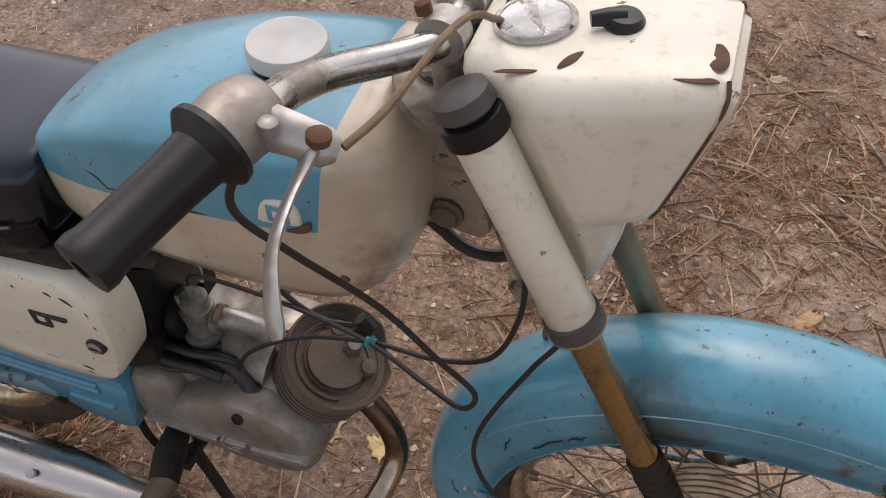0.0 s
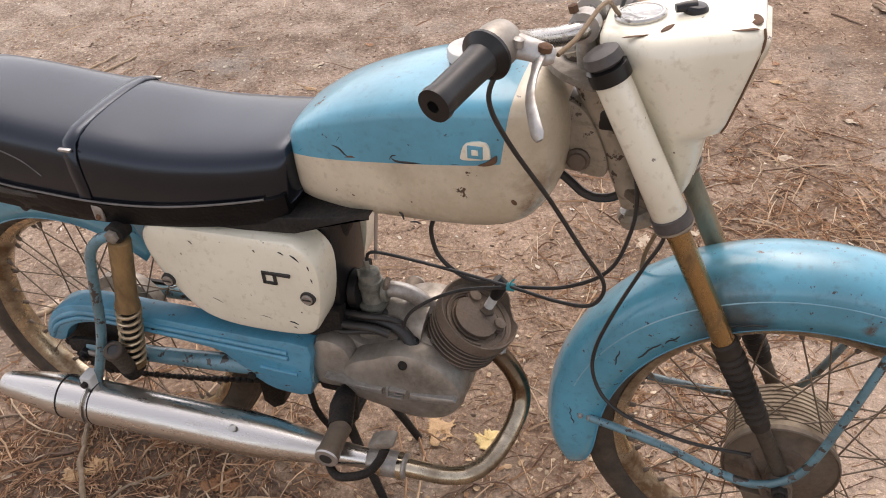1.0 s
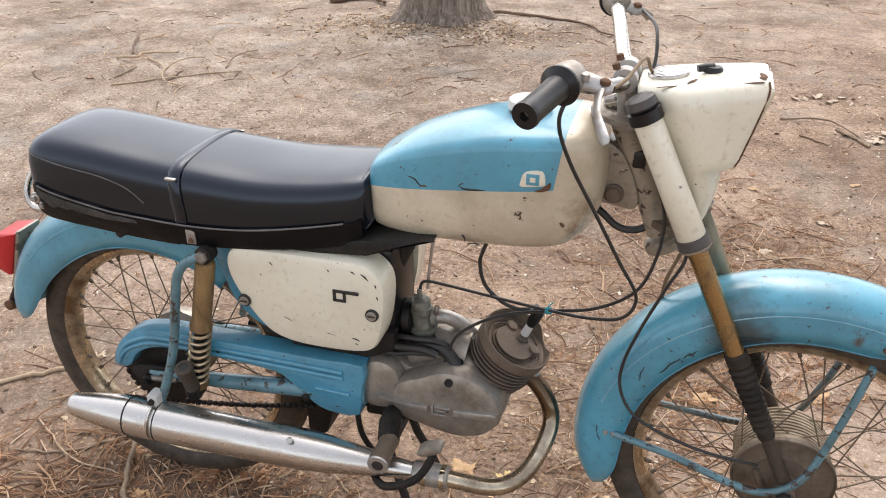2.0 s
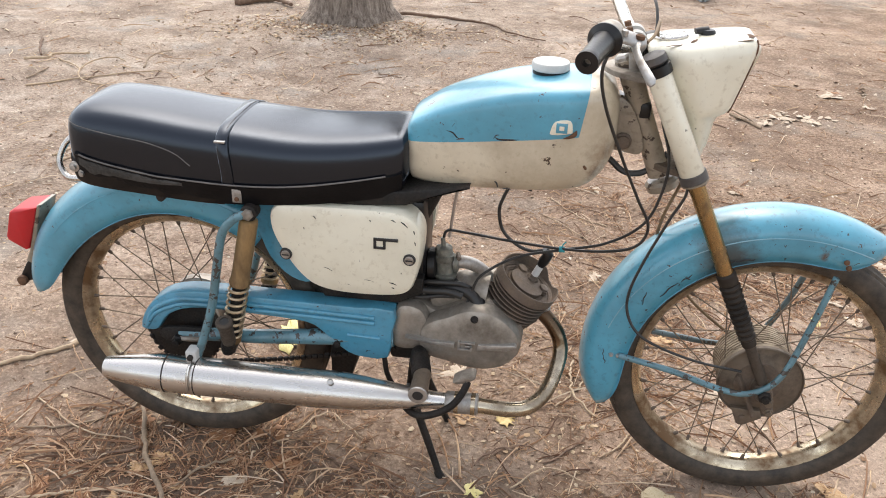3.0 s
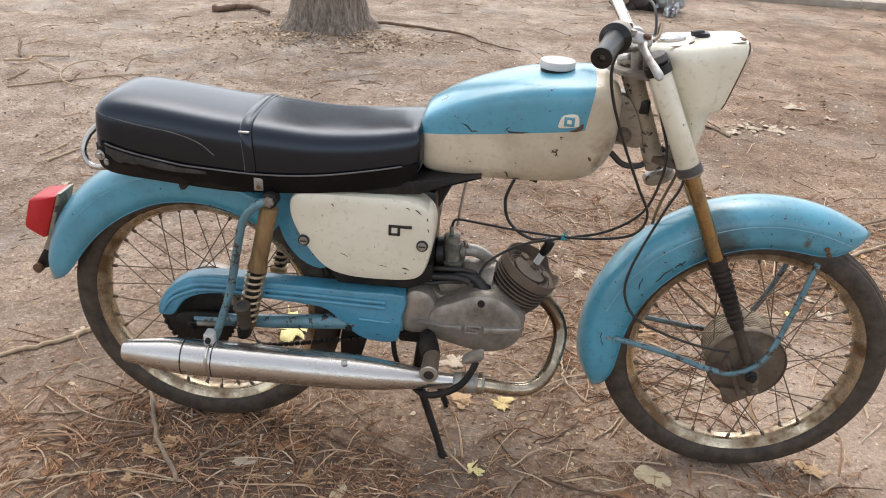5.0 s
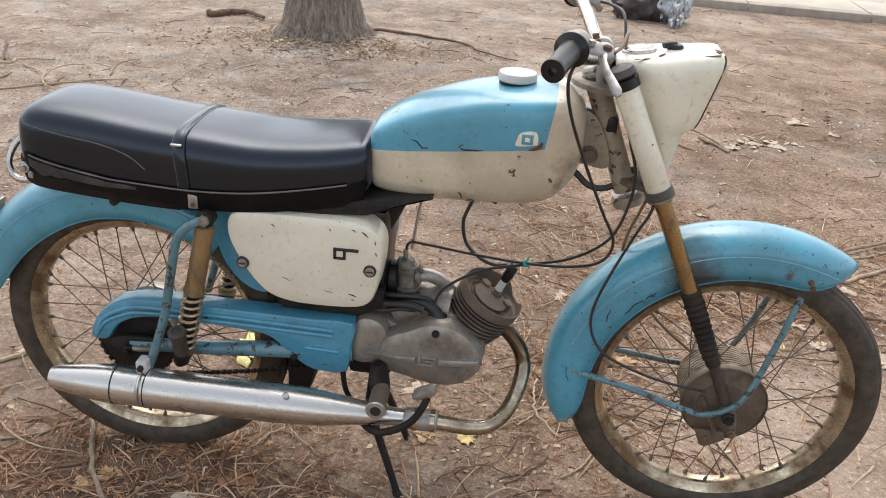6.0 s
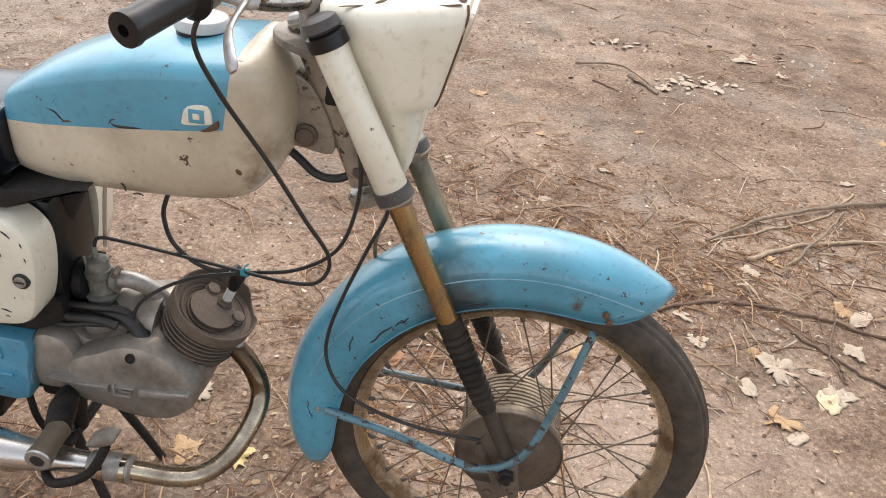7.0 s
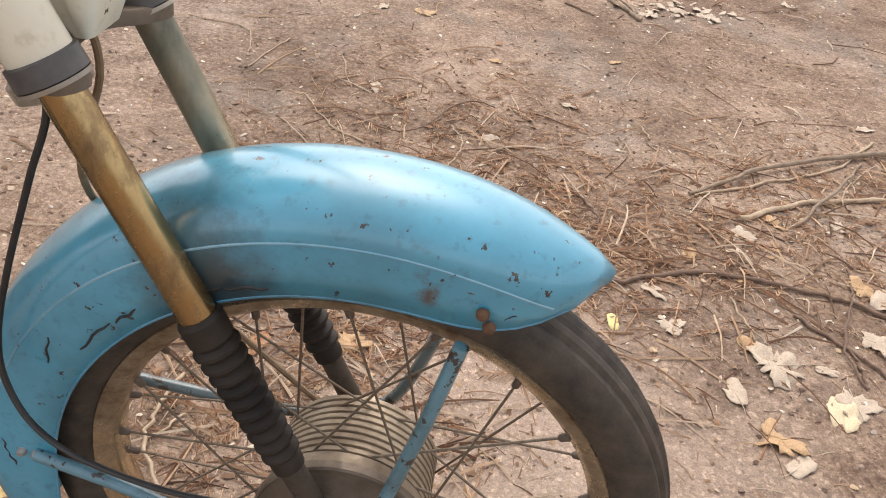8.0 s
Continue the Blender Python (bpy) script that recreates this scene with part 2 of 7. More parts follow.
# ---------------------------------------------------------------- mesh helpers
def part(name, bm, mat, parent=None, label="", smooth=True, angle=40):
    """Links a bmesh as one mesh object under a thing or a part."""
    bmesh.ops.recalc_face_normals(bm, faces=bm.faces[:])
    me = bpy.data.meshes.new(name)
    bm.to_mesh(me)
    bm.free()
    for one in (mat if isinstance(mat, (list, tuple)) else [mat]):
        me.materials.append(one)
    if smooth:
        me.polygons.foreach_set("use_smooth", [True] * len(me.polygons))
        me.set_sharp_from_angle(angle=radians(angle))
    ob = new(name, me)
    if parent is not None:
        ob.parent = parent
        ob.matrix_parent_inverse = parent.matrix_world.inverted()
    if label:
        tagged(ob, label)
    return ob


def twin(src, name, parent, m):
    """Another object on the same mesh, at the pose m in the world."""
    ob = new(name, src.data)
    ob.parent = parent
    ob.matrix_parent_inverse = parent.matrix_world.inverted()
    ob.matrix_basis = m
    return ob


def thing(name, at, label, category, group="", kind=""):
    e = new(name)
    e.empty_display_size = 0.1
    e.matrix_world = Matrix.Translation(at)
    bpy.context.view_layer.update()
    return tagged(e, label, category, group, kind)


def spline(pts, n=6, closed=False):
    """A smooth line through the points (Catmull-Rom)."""
    pts = [Vector(p) for p in pts]
    out, k = [], len(pts)
    for i in range(k if closed else k - 1):
        p0 = pts[(i - 1) % k] if closed or i else pts[0] * 2 - pts[1]
        p1, p2 = pts[i], pts[(i + 1) % k]
        p3 = pts[(i + 2) % k] if closed or i + 2 < k else p2 * 2 - p1
        for j in range(n):
            t = j / n
            out.append(0.5 * (2 * p1 + (p2 - p0) * t + (2 * p0 - 5 * p1 + 4 * p2 - p3) * t * t + (3 * p1 - p0 - 3 * p2 + p3) * t ** 3))
    if not closed:
        out.append(pts[-1].copy())
    return out


def skin(bm, rings, closed_ring=True, cap=True, mats=None):
    vs = [[bm.verts.new(p) for p in r] for r in rings]
    n = len(vs[0])
    for i in range(len(vs) - 1):
        for j in range(n if closed_ring else n - 1):
            f = bm.faces.new((vs[i][j], vs[i][(j + 1) % n], vs[i + 1][(j + 1) % n], vs[i + 1][j]))
            if mats:
                f.material_index = mats(i, j)
    if cap and closed_ring:
        bm.faces.new(vs[0])
        bm.faces.new(vs[-1][::-1])
    return vs


def tube(path, r, seg=10, bm=None, squash=1.0):
    """A round bar along a path; r is one radius or one for each point."""
    bm = bm or bmesh.new()
    path = [Vector(p) for p in path]
    rs = list(r) if isinstance(r, (list, tuple)) else [r] * len(path)
    rings, ref = [], None
    for i, p in enumerate(path):
        d = (path[min(i + 1, len(path) - 1)] - path[max(i - 1, 0)]).normalized()
        if ref is None:
            ref = d.orthogonal().normalized()
        ref = (ref - d * ref.dot(d)).normalized()
        side = d.cross(ref)
        rings.append([p + (ref * math.cos(a) + side * math.sin(a) * squash) * rs[i] for a in (2 * math.pi * k / seg for k in range(seg))])
    skin(bm, rings)
    return bm


def lathe(profile, at, axis, seg=32, bm=None):
    """Turns (radius, height) pairs round an axis through a place."""
    bm = bm or bmesh.new()
    axis = Vector(axis).normalized()
    u = axis.orthogonal().normalized()
    v = axis.cross(u)
    rings = [[Vector(at) + axis * h + (u * math.cos(a) + v * math.sin(a)) * max(r, 1e-4) for a in (2 * math.pi * k / seg for k in range(seg))] for r, h in profile]
    skin(bm, rings)
    return bm


def plate(outline, y0, y1, bevel=0.004, bm=None, crown=0.0):
    """A flat part in side view: an (x, z) outline from y0 (outer face) to y1, with a rounded outer edge."""
    bm = bm or bmesh.new()
    n = len(outline)
    cx, cz = sum(p[0] for p in outline) / n, sum(p[1] for p in outline) / n
    s = 1 if y1 > y0 else -1
    area = sum(outline[i - 1][0] * outline[i][1] - outline[i][0] * outline[i - 1][1] for i in range(n))
    turn = 1 if area > 0 else -1

    def inset(d, y):
        ring = []
        for i, p in enumerate(outline):
            a, b = outline[i - 1], outline[(i + 1) % n]
            tx, tz = b[0] - a[0], b[1] - a[1]
            l = math.hypot(tx, tz) or 1
            ring.append(Vector((p[0] - turn * tz / l * d, y, p[1] + turn * tx / l * d)))
        return ring
    rings = [inset(0, y1), inset(0, y0 + s * bevel), inset(bevel * 0.3, y0 + s * bevel * 0.3), inset(bevel, y0)]
    vs = skin(bm, rings, cap=False)
    bm.faces.new(vs[0])
    prev = vs[-1]
    if crown:
        for k in (0.8, 0.55, 0.25):
            ring = [bm.verts.new((cx + (p.x - cx) * k, y0 - s * crown * (1 - k * k), cz + (p.z - cz) * k)) for p in rings[-1]]
            for j in range(n):
                bm.faces.new((prev[j], prev[(j + 1) % n], ring[(j + 1) % n], ring[j]))
            prev = ring
    bm.faces.new(prev)
    return bm


def box(lo, hi, bm=None, bevel=0.0):
    bm = bm or bmesh.new()
    lo, hi = Vector(lo), Vector(hi)
    got = bmesh.ops.create_cube(bm, size=1, matrix=Matrix.Translation((lo + hi) / 2) @ Matrix.Diagonal((*(hi - lo), 1)))
    if bevel:
        edges = list({e for v in got["verts"] for e in v.link_edges})
        bmesh.ops.bevel(bm, geom=edges, offset=bevel, segments=2, affect="EDGES", profile=0.5)
    return bm


def slab(outline, z0, z1, bevel=0.003):
    """A flat part in plan: an (x, y) outline from z0 up to z1, rounded above."""
    bm = plate(outline, -z1, -z0, bevel)
    for v in bm.verts:
        v.co = Vector((v.co.x, v.co.z, -v.co.y))
    return bm


def smooth2(pts, n=4):
    return [(p.x, p.y) for p in spline([(a, b, 0) for a, b in pts], n, True)]


def lerp_rows(rows, x):
    xs = [r[0] for r in rows]
    return [float(np.interp(x, xs, [r[k] for r in rows])) for k in range(1, len(rows[0]))]


def smooth_rows(rows, n):
    """Sections at n even steps, with the numbers run smoothly between those given."""
    k = len(rows[0])
    cols = [spline([(r[0], r[c], 0) for r in rows], 12) for c in range(1, k)]
    xs = np.linspace(rows[0][0], rows[-1][0], n)
    return [[float(x)] + [float(np.interp(x, [p.x for p in col], [p.y for p in col])) for col in cols] for x in xs]


# ---------------------------------------------------------------- ground
TREE_AT = Vector((-0.635, 4.02, 0.0))


def lie(x, y):
    """The height of the ground."""
    near = min(math.hypot(x - 0.03, y), math.hypot(x - 1.195, y), math.hypot(x - 0.577, y + 0.085))
    calm = min(1.0, max(0.0, (near - 0.04) / 0.3))
    h = 0.012 * noise.fractal(Vector((x * 1.3, y * 1.3, 0)), 1.0, 2.0, 3) + 0.005 * noise.fractal(Vector((x * 6, y * 6, 3)), 0.9, 2.1, 3) + 0.0016 * noise.noise(Vector((x * 45, y * 45, 9)))
    d = math.hypot(x - TREE_AT.x, y - TREE_AT.y)
    h = h * (0.25 + 0.75 * calm) + 0.05 * math.exp(-(d / 0.45) ** 2)
    return h - 0.004 + 0.0129 * (min(1.6, max(-0.3, x)) - 0.03)


def ground_mat():
    m, nt, b = material("trodden_earth")
    co = nt.nodes.new("ShaderNodeTexCoord")
    big = noise_tex(nt, 1.1, 7.0, 0.62)
    mid = noise_tex(nt, 9.0, 9.0, 0.7)
    fine = noise_tex(nt, 75.0, 6.0, 0.7)
    grit = noise_tex(nt, 260.0, 3.0, 0.6)
    a = ramp(nt, big.outputs["Fac"], [(0.36, (0.105, 0.068, 0.050)), (0.48, (0.22, 0.150, 0.112)), (0.62, (0.40, 0.30, 0.23))])
    bb = ramp(nt, mid.outputs["Fac"], [(0.36, (0.075, 0.046, 0.032)), (0.48, (0.24, 0.162, 0.118)), (0.64, (0.44, 0.34, 0.26))])
    c = mix_col(nt, 0.45, a.outputs[0], bb.outputs[0])
    f = ramp(nt, fine.outputs["Fac"], [(0.38, (0.08, 0.052, 0.036)), (0.5, (0.28, 0.20, 0.148)), (0.62, (0.54, 0.43, 0.33))])
    c = mix_col(nt, 0.34, c, f.outputs[0])
    g = ramp(nt, grit.outputs["Fac"], [(0.60, grey(0.0)), (0.70, grey(0.5))])
    c = mix_col(nt, g.outputs[0], c, (0.54, 0.44, 0.32))
    damp = noise_tex(nt, 2.3, 6.0, 0.6)
    df = ramp(nt, damp.outputs["Fac"], [(0.53, grey(0.0)), (0.64, grey(0.55))])
    c = mix_col(nt, df.outputs[0], c, (0.235, 0.205, 0.178))
    # dark humus gathered in patches, and pale trodden places between them
    patch = noise_tex(nt, 2.1, 10.0, 0.72)
    hf = ramp(nt, patch.outputs["Fac"], [(0.50, grey(0.0)), (0.63, grey(0.58))])
    c = mix_col(nt, hf.outputs[0], c, (0.105, 0.066, 0.046))
    pf = ramp(nt, patch.outputs["Fac"], [(0.36, grey(0.6)), (0.47, grey(0.0))])
    c = mix_col(nt, pf.outputs[0], c, (0.46, 0.35, 0.275))
    # darker brown, with a ragged edge, under the back of the motorcycle
    back_dist = nt.nodes.new("ShaderNodeVectorMath")
    back_dist.operation = "DISTANCE"
    nt.links.new(co.outputs["Object"], back_dist.inputs[0])
    back_dist.inputs[1].default_value = (0.05, -0.25, 0.0)
    mottled = nt.nodes.new("ShaderNodeMath")
    mottled.operation = "MULTIPLY_ADD"
    nt.links.new(mid.outputs["Fac"], mottled.inputs[0])
    mottled.inputs[1].default_value = 0.8
    nt.links.new(back_dist.outputs["Value"], mottled.inputs[2])
    rf = ramp(nt, mottled.outputs[0], [(0.50, grey(0.6)), (0.95, grey(0.0))])
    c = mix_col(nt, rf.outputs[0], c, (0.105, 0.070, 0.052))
    # bare trodden earth in front of the motorcycle
    spot = nt.nodes.new("ShaderNodeVectorMath")
    spot.operation = "DISTANCE"
    nt.links.new(co.outputs["Object"], spot.inputs[0])
    spot.inputs[1].default_value = (1.38, 0.32, 0.0)
    ragged = nt.nodes.new("ShaderNodeMath")
    ragged.operation = "MULTIPLY_ADD"
    nt.links.new(patch.outputs["Fac"], ragged.inputs[0])
    ragged.inputs[1].default_value = 0.9
    nt.links.new(spot.outputs["Value"], ragged.inputs[2])
    bf = ramp(nt, ragged.outputs[0], [(0.60, grey(0.64)), (1.22, grey(0.0))])
    c = mix_col(nt, bf.outputs[0], c, (0.46, 0.365, 0.300))
    # drier, greyer sand towards the tree and the back of the motorcycle
    pos = nt.nodes.new("ShaderNodeSeparateXYZ")
    nt.links.new(co.outputs["Object"], pos.inputs[0])
    wide = noise_tex(nt, 0.5, 4.0, 0.6)
    side = nt.nodes.new("ShaderNodeMath")
    side.operation = "MULTIPLY_ADD"
    nt.links.new(wide.outputs["Fac"], side.inputs[0])
    side.inputs[1].default_value = 1.6
    slant = nt.nodes.new("ShaderNodeMath")
    slant.operation = "MULTIPLY_ADD"
    nt.links.new(pos.outputs["Y"], slant.inputs[0])
    slant.inputs[1].default_value = -0.7
    nt.links.new(pos.outputs["X"], slant.inputs[2])
    nt.links.new(slant.outputs[0], side.inputs[2])
    dry = ramp(nt, side.outputs[0], [(0.0, (1.12, 1.23, 1.30)), (0.55, (1.06, 1.12, 1.15)), (1.0, (0.98, 0.96, 0.92))])
    mapped = nt.nodes.new("ShaderNodeMapRange")
    mapped.inputs["From Min"].default_value, mapped.inputs["From Max"].default_value = -2.4, 0.6
    nt.links.new(side.outputs[0], mapped.inputs["Value"])
    nt.links.new(mapped.outputs[0], dry.inputs[0])
    pale = nt.nodes.new("ShaderNodeMix")
    pale.data_type, pale.blend_type = "RGBA", "MULTIPLY"
    pale.clamp_result = False
    pale.inputs[0].default_value = 1.0
    nt.links.new(c, pale.inputs[6])
    nt.links.new(dry.outputs[0], pale.inputs[7])
    c = pale.outputs[2]
    b.inputs["Roughness"].default_value = 0.95
    b.inputs["Specular IOR Level"].default_value = 0.2
    cells = nd(nt, "ShaderNodeTexVoronoi", Scale=150.0)
    nt.links.new(co.outputs["Object"], cells.inputs["Vector"])
    sep = nt.nodes.new("ShaderNodeSeparateColor")
    nt.links.new(cells.outputs["Color"], sep.inputs[0])
    gr = ramp(nt, sep.outputs[0], [(0.0, grey(0.62)), (0.5, grey(1.0)), (0.9, grey(1.1)), (0.97, grey(1.7))])
    mul = nt.nodes.new("ShaderNodeMix")
    mul.data_type, mul.blend_type = "RGBA", "MULTIPLY"
    mul.inputs[0].default_value = 0.5
    nt.links.new(c, mul.inputs[6])
    nt.links.new(gr.outputs[0], mul.inputs[7])
    grains = nd(nt, "ShaderNodeTexVoronoi", Scale=430.0)
    nt.links.new(co.outputs["Object"], grains.inputs["Vector"])
    sep2 = nt.nodes.new("ShaderNodeSeparateColor")
    nt.links.new(grains.outputs["Color"], sep2.inputs[0])
    gr2 = ramp(nt, sep2.outputs[1], [(0.0, grey(0.66)), (0.3, grey(1.05)), (0.85, grey(1.16)), (0.96, grey(1.6))])
    mul2 = nt.nodes.new("ShaderNodeMix")
    mul2.data_type, mul2.blend_type = "RGBA", "MULTIPLY"
    mul2.inputs[0].default_value = 0.5
    nt.links.new(mul.outputs[2], mul2.inputs[6])
    nt.links.new(gr2.outputs[0], mul2.inputs[7])
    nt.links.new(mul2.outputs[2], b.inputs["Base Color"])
    h = mix_col(nt, 0.5, mid.outputs["Color"], fine.outputs["Color"])
    bump(nt, b, h, 1.0, 0.018)
    return m


EARTH = ground_mat()


def spread(lo, hi, step, far, grow=1.22):
    mid = list(np.arange(lo, hi + step / 2, step))
    out, s = [], step
    x = mid[-1]
    while x < far:
        s *= grow
        x += s
        out.append(x)
    left, s, x = [], step, mid[0]
    while x > -far:
        s *= grow
        x -= s
        left.append(x)
    return left[::-1] + mid + out


def make_ground():
    xs, ys = spread(-1.3, 2.6, 0.02, 600), spread(-0.6, 2.6, 0.02, 600)
    verts = [(x, y, lie(x, y)) for y in ys for x in xs]
    n = len(xs)
    faces = [(j * n + i, j * n + i + 1, (j + 1) * n + i + 1, (j + 1) * n + i) for j in range(len(ys) - 1) for i in range(n - 1)]
    me = bpy.data.meshes.new("ground")
    me.from_pydata(verts, [], faces)
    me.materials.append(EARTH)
    me.polygons.foreach_set("use_smooth", [True] * len(me.polygons))
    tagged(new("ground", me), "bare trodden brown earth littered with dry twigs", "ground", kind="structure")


make_ground()

# ---------------------------------------------------------------- the motorcycle
RW, FW = Vector((0.03, 0, 0.294)), Vector((1.190, 0, 0.304))       # wheel centres
bike = thing("motorcycle", (0.6, 0, 0), "small old blue and cream motorcycle, chipped and rusty, on its stand", "motorcycle")


def fork_x(z):
    return 0.909 + 0.475 * (0.905 - z)


def arc(c, r, a0, a1, y, n=24):
    return [Vector((c.x + r * math.cos(radians(a)), y, c.z + r * math.sin(radians(a)))) for a in np.linspace(a0, a1, n)]


def wheel(c, name, hub_fn, size=1.0):
    """Rim as the wheel's own mesh, with tyre, hub, nipples and single spokes under it."""
    prof = [(0.2455, -0.024), (0.2475, -0.021), (0.244, -0.018), (0.238, -0.0165), (0.231, -0.010), (0.2295, 0.0), (0.231, 0.010), (0.238, 0.0165), (0.244, 0.018), (0.2475, 0.021), (0.2455, 0.024), (0.235, 0.0195), (0.227, 0.011), (0.2255, 0.0), (0.227, -0.011), (0.235, -0.0195)]
    prof = [(r * size, y) for r, y in prof]
    bm = bmesh.new()
    seg = 72
    rings = [[Vector((c.x + r * math.cos(a), y, c.z + r * math.sin(a))) for r, y in prof] for a in (2 * math.pi * k / seg for k in range(seg))]
    rings.append(rings[0])
    skin(bm, rings, cap=False)
    bmesh.ops.remove_doubles(bm, verts=bm.verts[:], dist=1e-5)
    w = part(name, bm, RIM_STEEL, bike, "spoked wheel with a rust-stained chrome rim", angle=60)
    # tyre: rounded with shallow grooves along the tread
    t = []
    for k in range(33):
        a = radians(-128 + 256 * k / 32)
        r = 0.0335 + (0.0014 if abs(a) < 1.0 else 0) - (0.0030 if k in (11, 14, 16, 18, 21) else 0)
        t.append((0.267 + r * 0.93 * math.cos(a), 0.94 * r * math.sin(a)))
    t[0], t[-1] = (0.243, -0.0185), (0.243, 0.0185)
    t = [(r * size, y) for r, y in t]
    bm = bmesh.new()
    seg = 96
    rings = [[Vector((c.x + r * math.cos(a), y, c.z + r * math.sin(a))) for r, y in t] for a in (2 * math.pi * k / seg for k in range(seg))]
    rings.append(rings[0])
    skin(bm, rings, cap=False)
    bmesh.ops.remove_doubles(bm, verts=bm.verts[:], dist=1e-5)
    part("tyre", bm, TYRE, w, "worn tyre grey with dried mud", angle=25)
    hub = hub_fn(w)
    # spokes: one shared mesh, laced both ways from both flanges
    bm = tube([(0, 0, 0), (0, 0, 1)], 0.0013, 6)
    src = part("spoke", bm, SPOKE, w)
    nip = part("spoke_nipple", lathe([(0.0018, 0), (0.0040, 0.002), (0.0035, 0.012), (0.0016, 0.014)], (0, 0, 0), (0, 0, 1), 8), IRON, w)
    for k in range(36):
        side = -1 if k % 2 else 1
        way = 1 if (k // 2) % 2 else -1
        a = 2 * math.pi * k / 36 + 0.06
        rim = Vector((c.x + 0.228 * size * math.cos(a), side * 0.006, c.z + 0.228 * size * math.sin(a)))
        h = a + way * 1.05
        fl = hub["flange"]
        inn = Vector((c.x + fl * math.cos(h), side * 0.030 + hub["shift"], c.z + fl * math.sin(h)))
        d = rim - inn
        q = d.to_track_quat("Z", "Y").to_matrix().to_4x4()
        m = Matrix.Translation(inn) @ q @ Matrix.Diagonal((1, 1, d.length, 1))
        m2 = Matrix.Translation(rim) @ (-d).to_track_quat("Z", "Y").to_matrix().to_4x4() @ Matrix.Translation((0, 0, -0.002))
        if k == 0:
            src.matrix_basis, nip.matrix_basis = m, m2
        else:
            twin(src, "spoke", w, m)
            twin(nip, "spoke_nipple", w, m2)
    del hub["flange"], hub["shift"]
    return w


def front_hub(w):
    ridges = [(0.020, 0.052), (0.05, 0.050), (0.062, 0.046)]
    y = 0.044
    while y > -0.026:
        ridges += [(0.0765, y), (0.0765, y - 0.0045), (0.0742, y - 0.0052), (0.0742, y - 0.0068)]
        y -= 0.008
    ridges += [(0.078, -0.028), (0.078, -0.040), (0.074, -0.042)]
    h = part("brake_drum", lathe([(r, yy) for r, yy in ridges] + [(0.02, -0.0425)], FW, (0, 1, 0), 48), DRUM, w, "finned cast brake drum, tan with dust", angle=30)
    h["flange"], h["shift"] = 0.066, 0.004
    plate_bm = lathe([(0.0815, -0.041), (0.0815, -0.049), (0.0795, -0.0505), (0.0775, -0.0465), (0.060, -0.0475), (0.052, -0.053), (0.022, -0.054), (0.020, -0.062), (0.008, -0.063)], FW, (0, 1, 0), 48)
    part("brake_plate", plate_bm, HUB, w, "grey-brown brake backing plate")
    part("axle", lathe([(0.0065, 0.105), (0.0065, -0.108)], FW, (0, 1, 0), 12), DARK_STEEL, w)
    part("axle_nut", lathe([(0.0125, -0.088), (0.0125, -0.099), (0.010, -0.101)], FW, (0, 1, 0), 6), DARK_STEEL, w, smooth=False)
    arm = tube([FW + Vector((-0.045, -0.058, 0.02)), FW + Vector((-0.012, -0.066, -0.05)), FW + Vector((-0.004, -0.062, -0.070))], 0.0055, 8, squash=0.6)
    part("brake_arm", arm, IRON, w)
    part("torque_lug", plate([(FW.x - 0.046, FW.z - 0.058), (FW.x - 0.030, FW.z - 0.096), (FW.x - 0.018, FW.z - 0.100), (FW.x + 0.016, FW.z - 0.078), (FW.x + 0.010, FW.z - 0.060)], -0.058, -0.046, 0.003), HUB, w)
    part("lug_bolt", lathe([(0.0055, 0), (0.0055, 0.003), (0.003, 0.004)], FW + Vector((-0.022, -0.058, -0.078)), (0, -1, 0), 12), IRON, w)
    part("hub_boss", lathe([(0.046, -0.050), (0.044, -0.056), (0.030, -0.058), (0.001, -0.058)], FW + Vector((-0.006, 0, 0.004)), (0, 1, 0), 32), IRON, w, "dark oily boss round the axle")
    return h


def rear_hub(w):
    prof = [(0.02, 0.060), (0.07, 0.058), (0.074, 0.050), (0.074, 0.030), (0.056, 0.024), (0.052, -0.02), (0.066, -0.024), (0.066, -0.032), (0.03, -0.036), (0.02, -0.045)]
    h = part("rear_hub", lathe(prof, RW, (0, 1, 0), 40), ALU, w, "dusty cast rear hub", angle=30)
    h["flange"], h["shift"] = 0.060, 0.004
    bm = bmesh.new()
    n, outer = 38, []
    for k in range(n * 4):
        a = 2 * math.pi * k / (n * 4)
        r = (0.078, 0.0815, 0.0815, 0.078)[k % 4]
        outer.append((RW.x + r * math.cos(a), RW.z + r * math.sin(a)))
    plate(outer, -0.062, -0.057, 0.0005, bm)
    part("sprocket", bm, DARK_STEEL, w, "oily toothed sprocket", angle=20)
    part("axle", lathe([(0.0065, 0.10), (0.0065, -0.112)], RW, (0, 1, 0), 12), DARK_STEEL, w)
    part("axle_nut", lathe([(0.0125, -0.092), (0.0125, -0.103), (0.010, -0.105)], RW, (0, 1, 0), 6), DARK_STEEL, w, smooth=False)
    return h


front_wheel = wheel(FW, "front_wheel", front_hub, 0.985)
rear_wheel = wheel(RW, "rear_wheel", rear_hub)


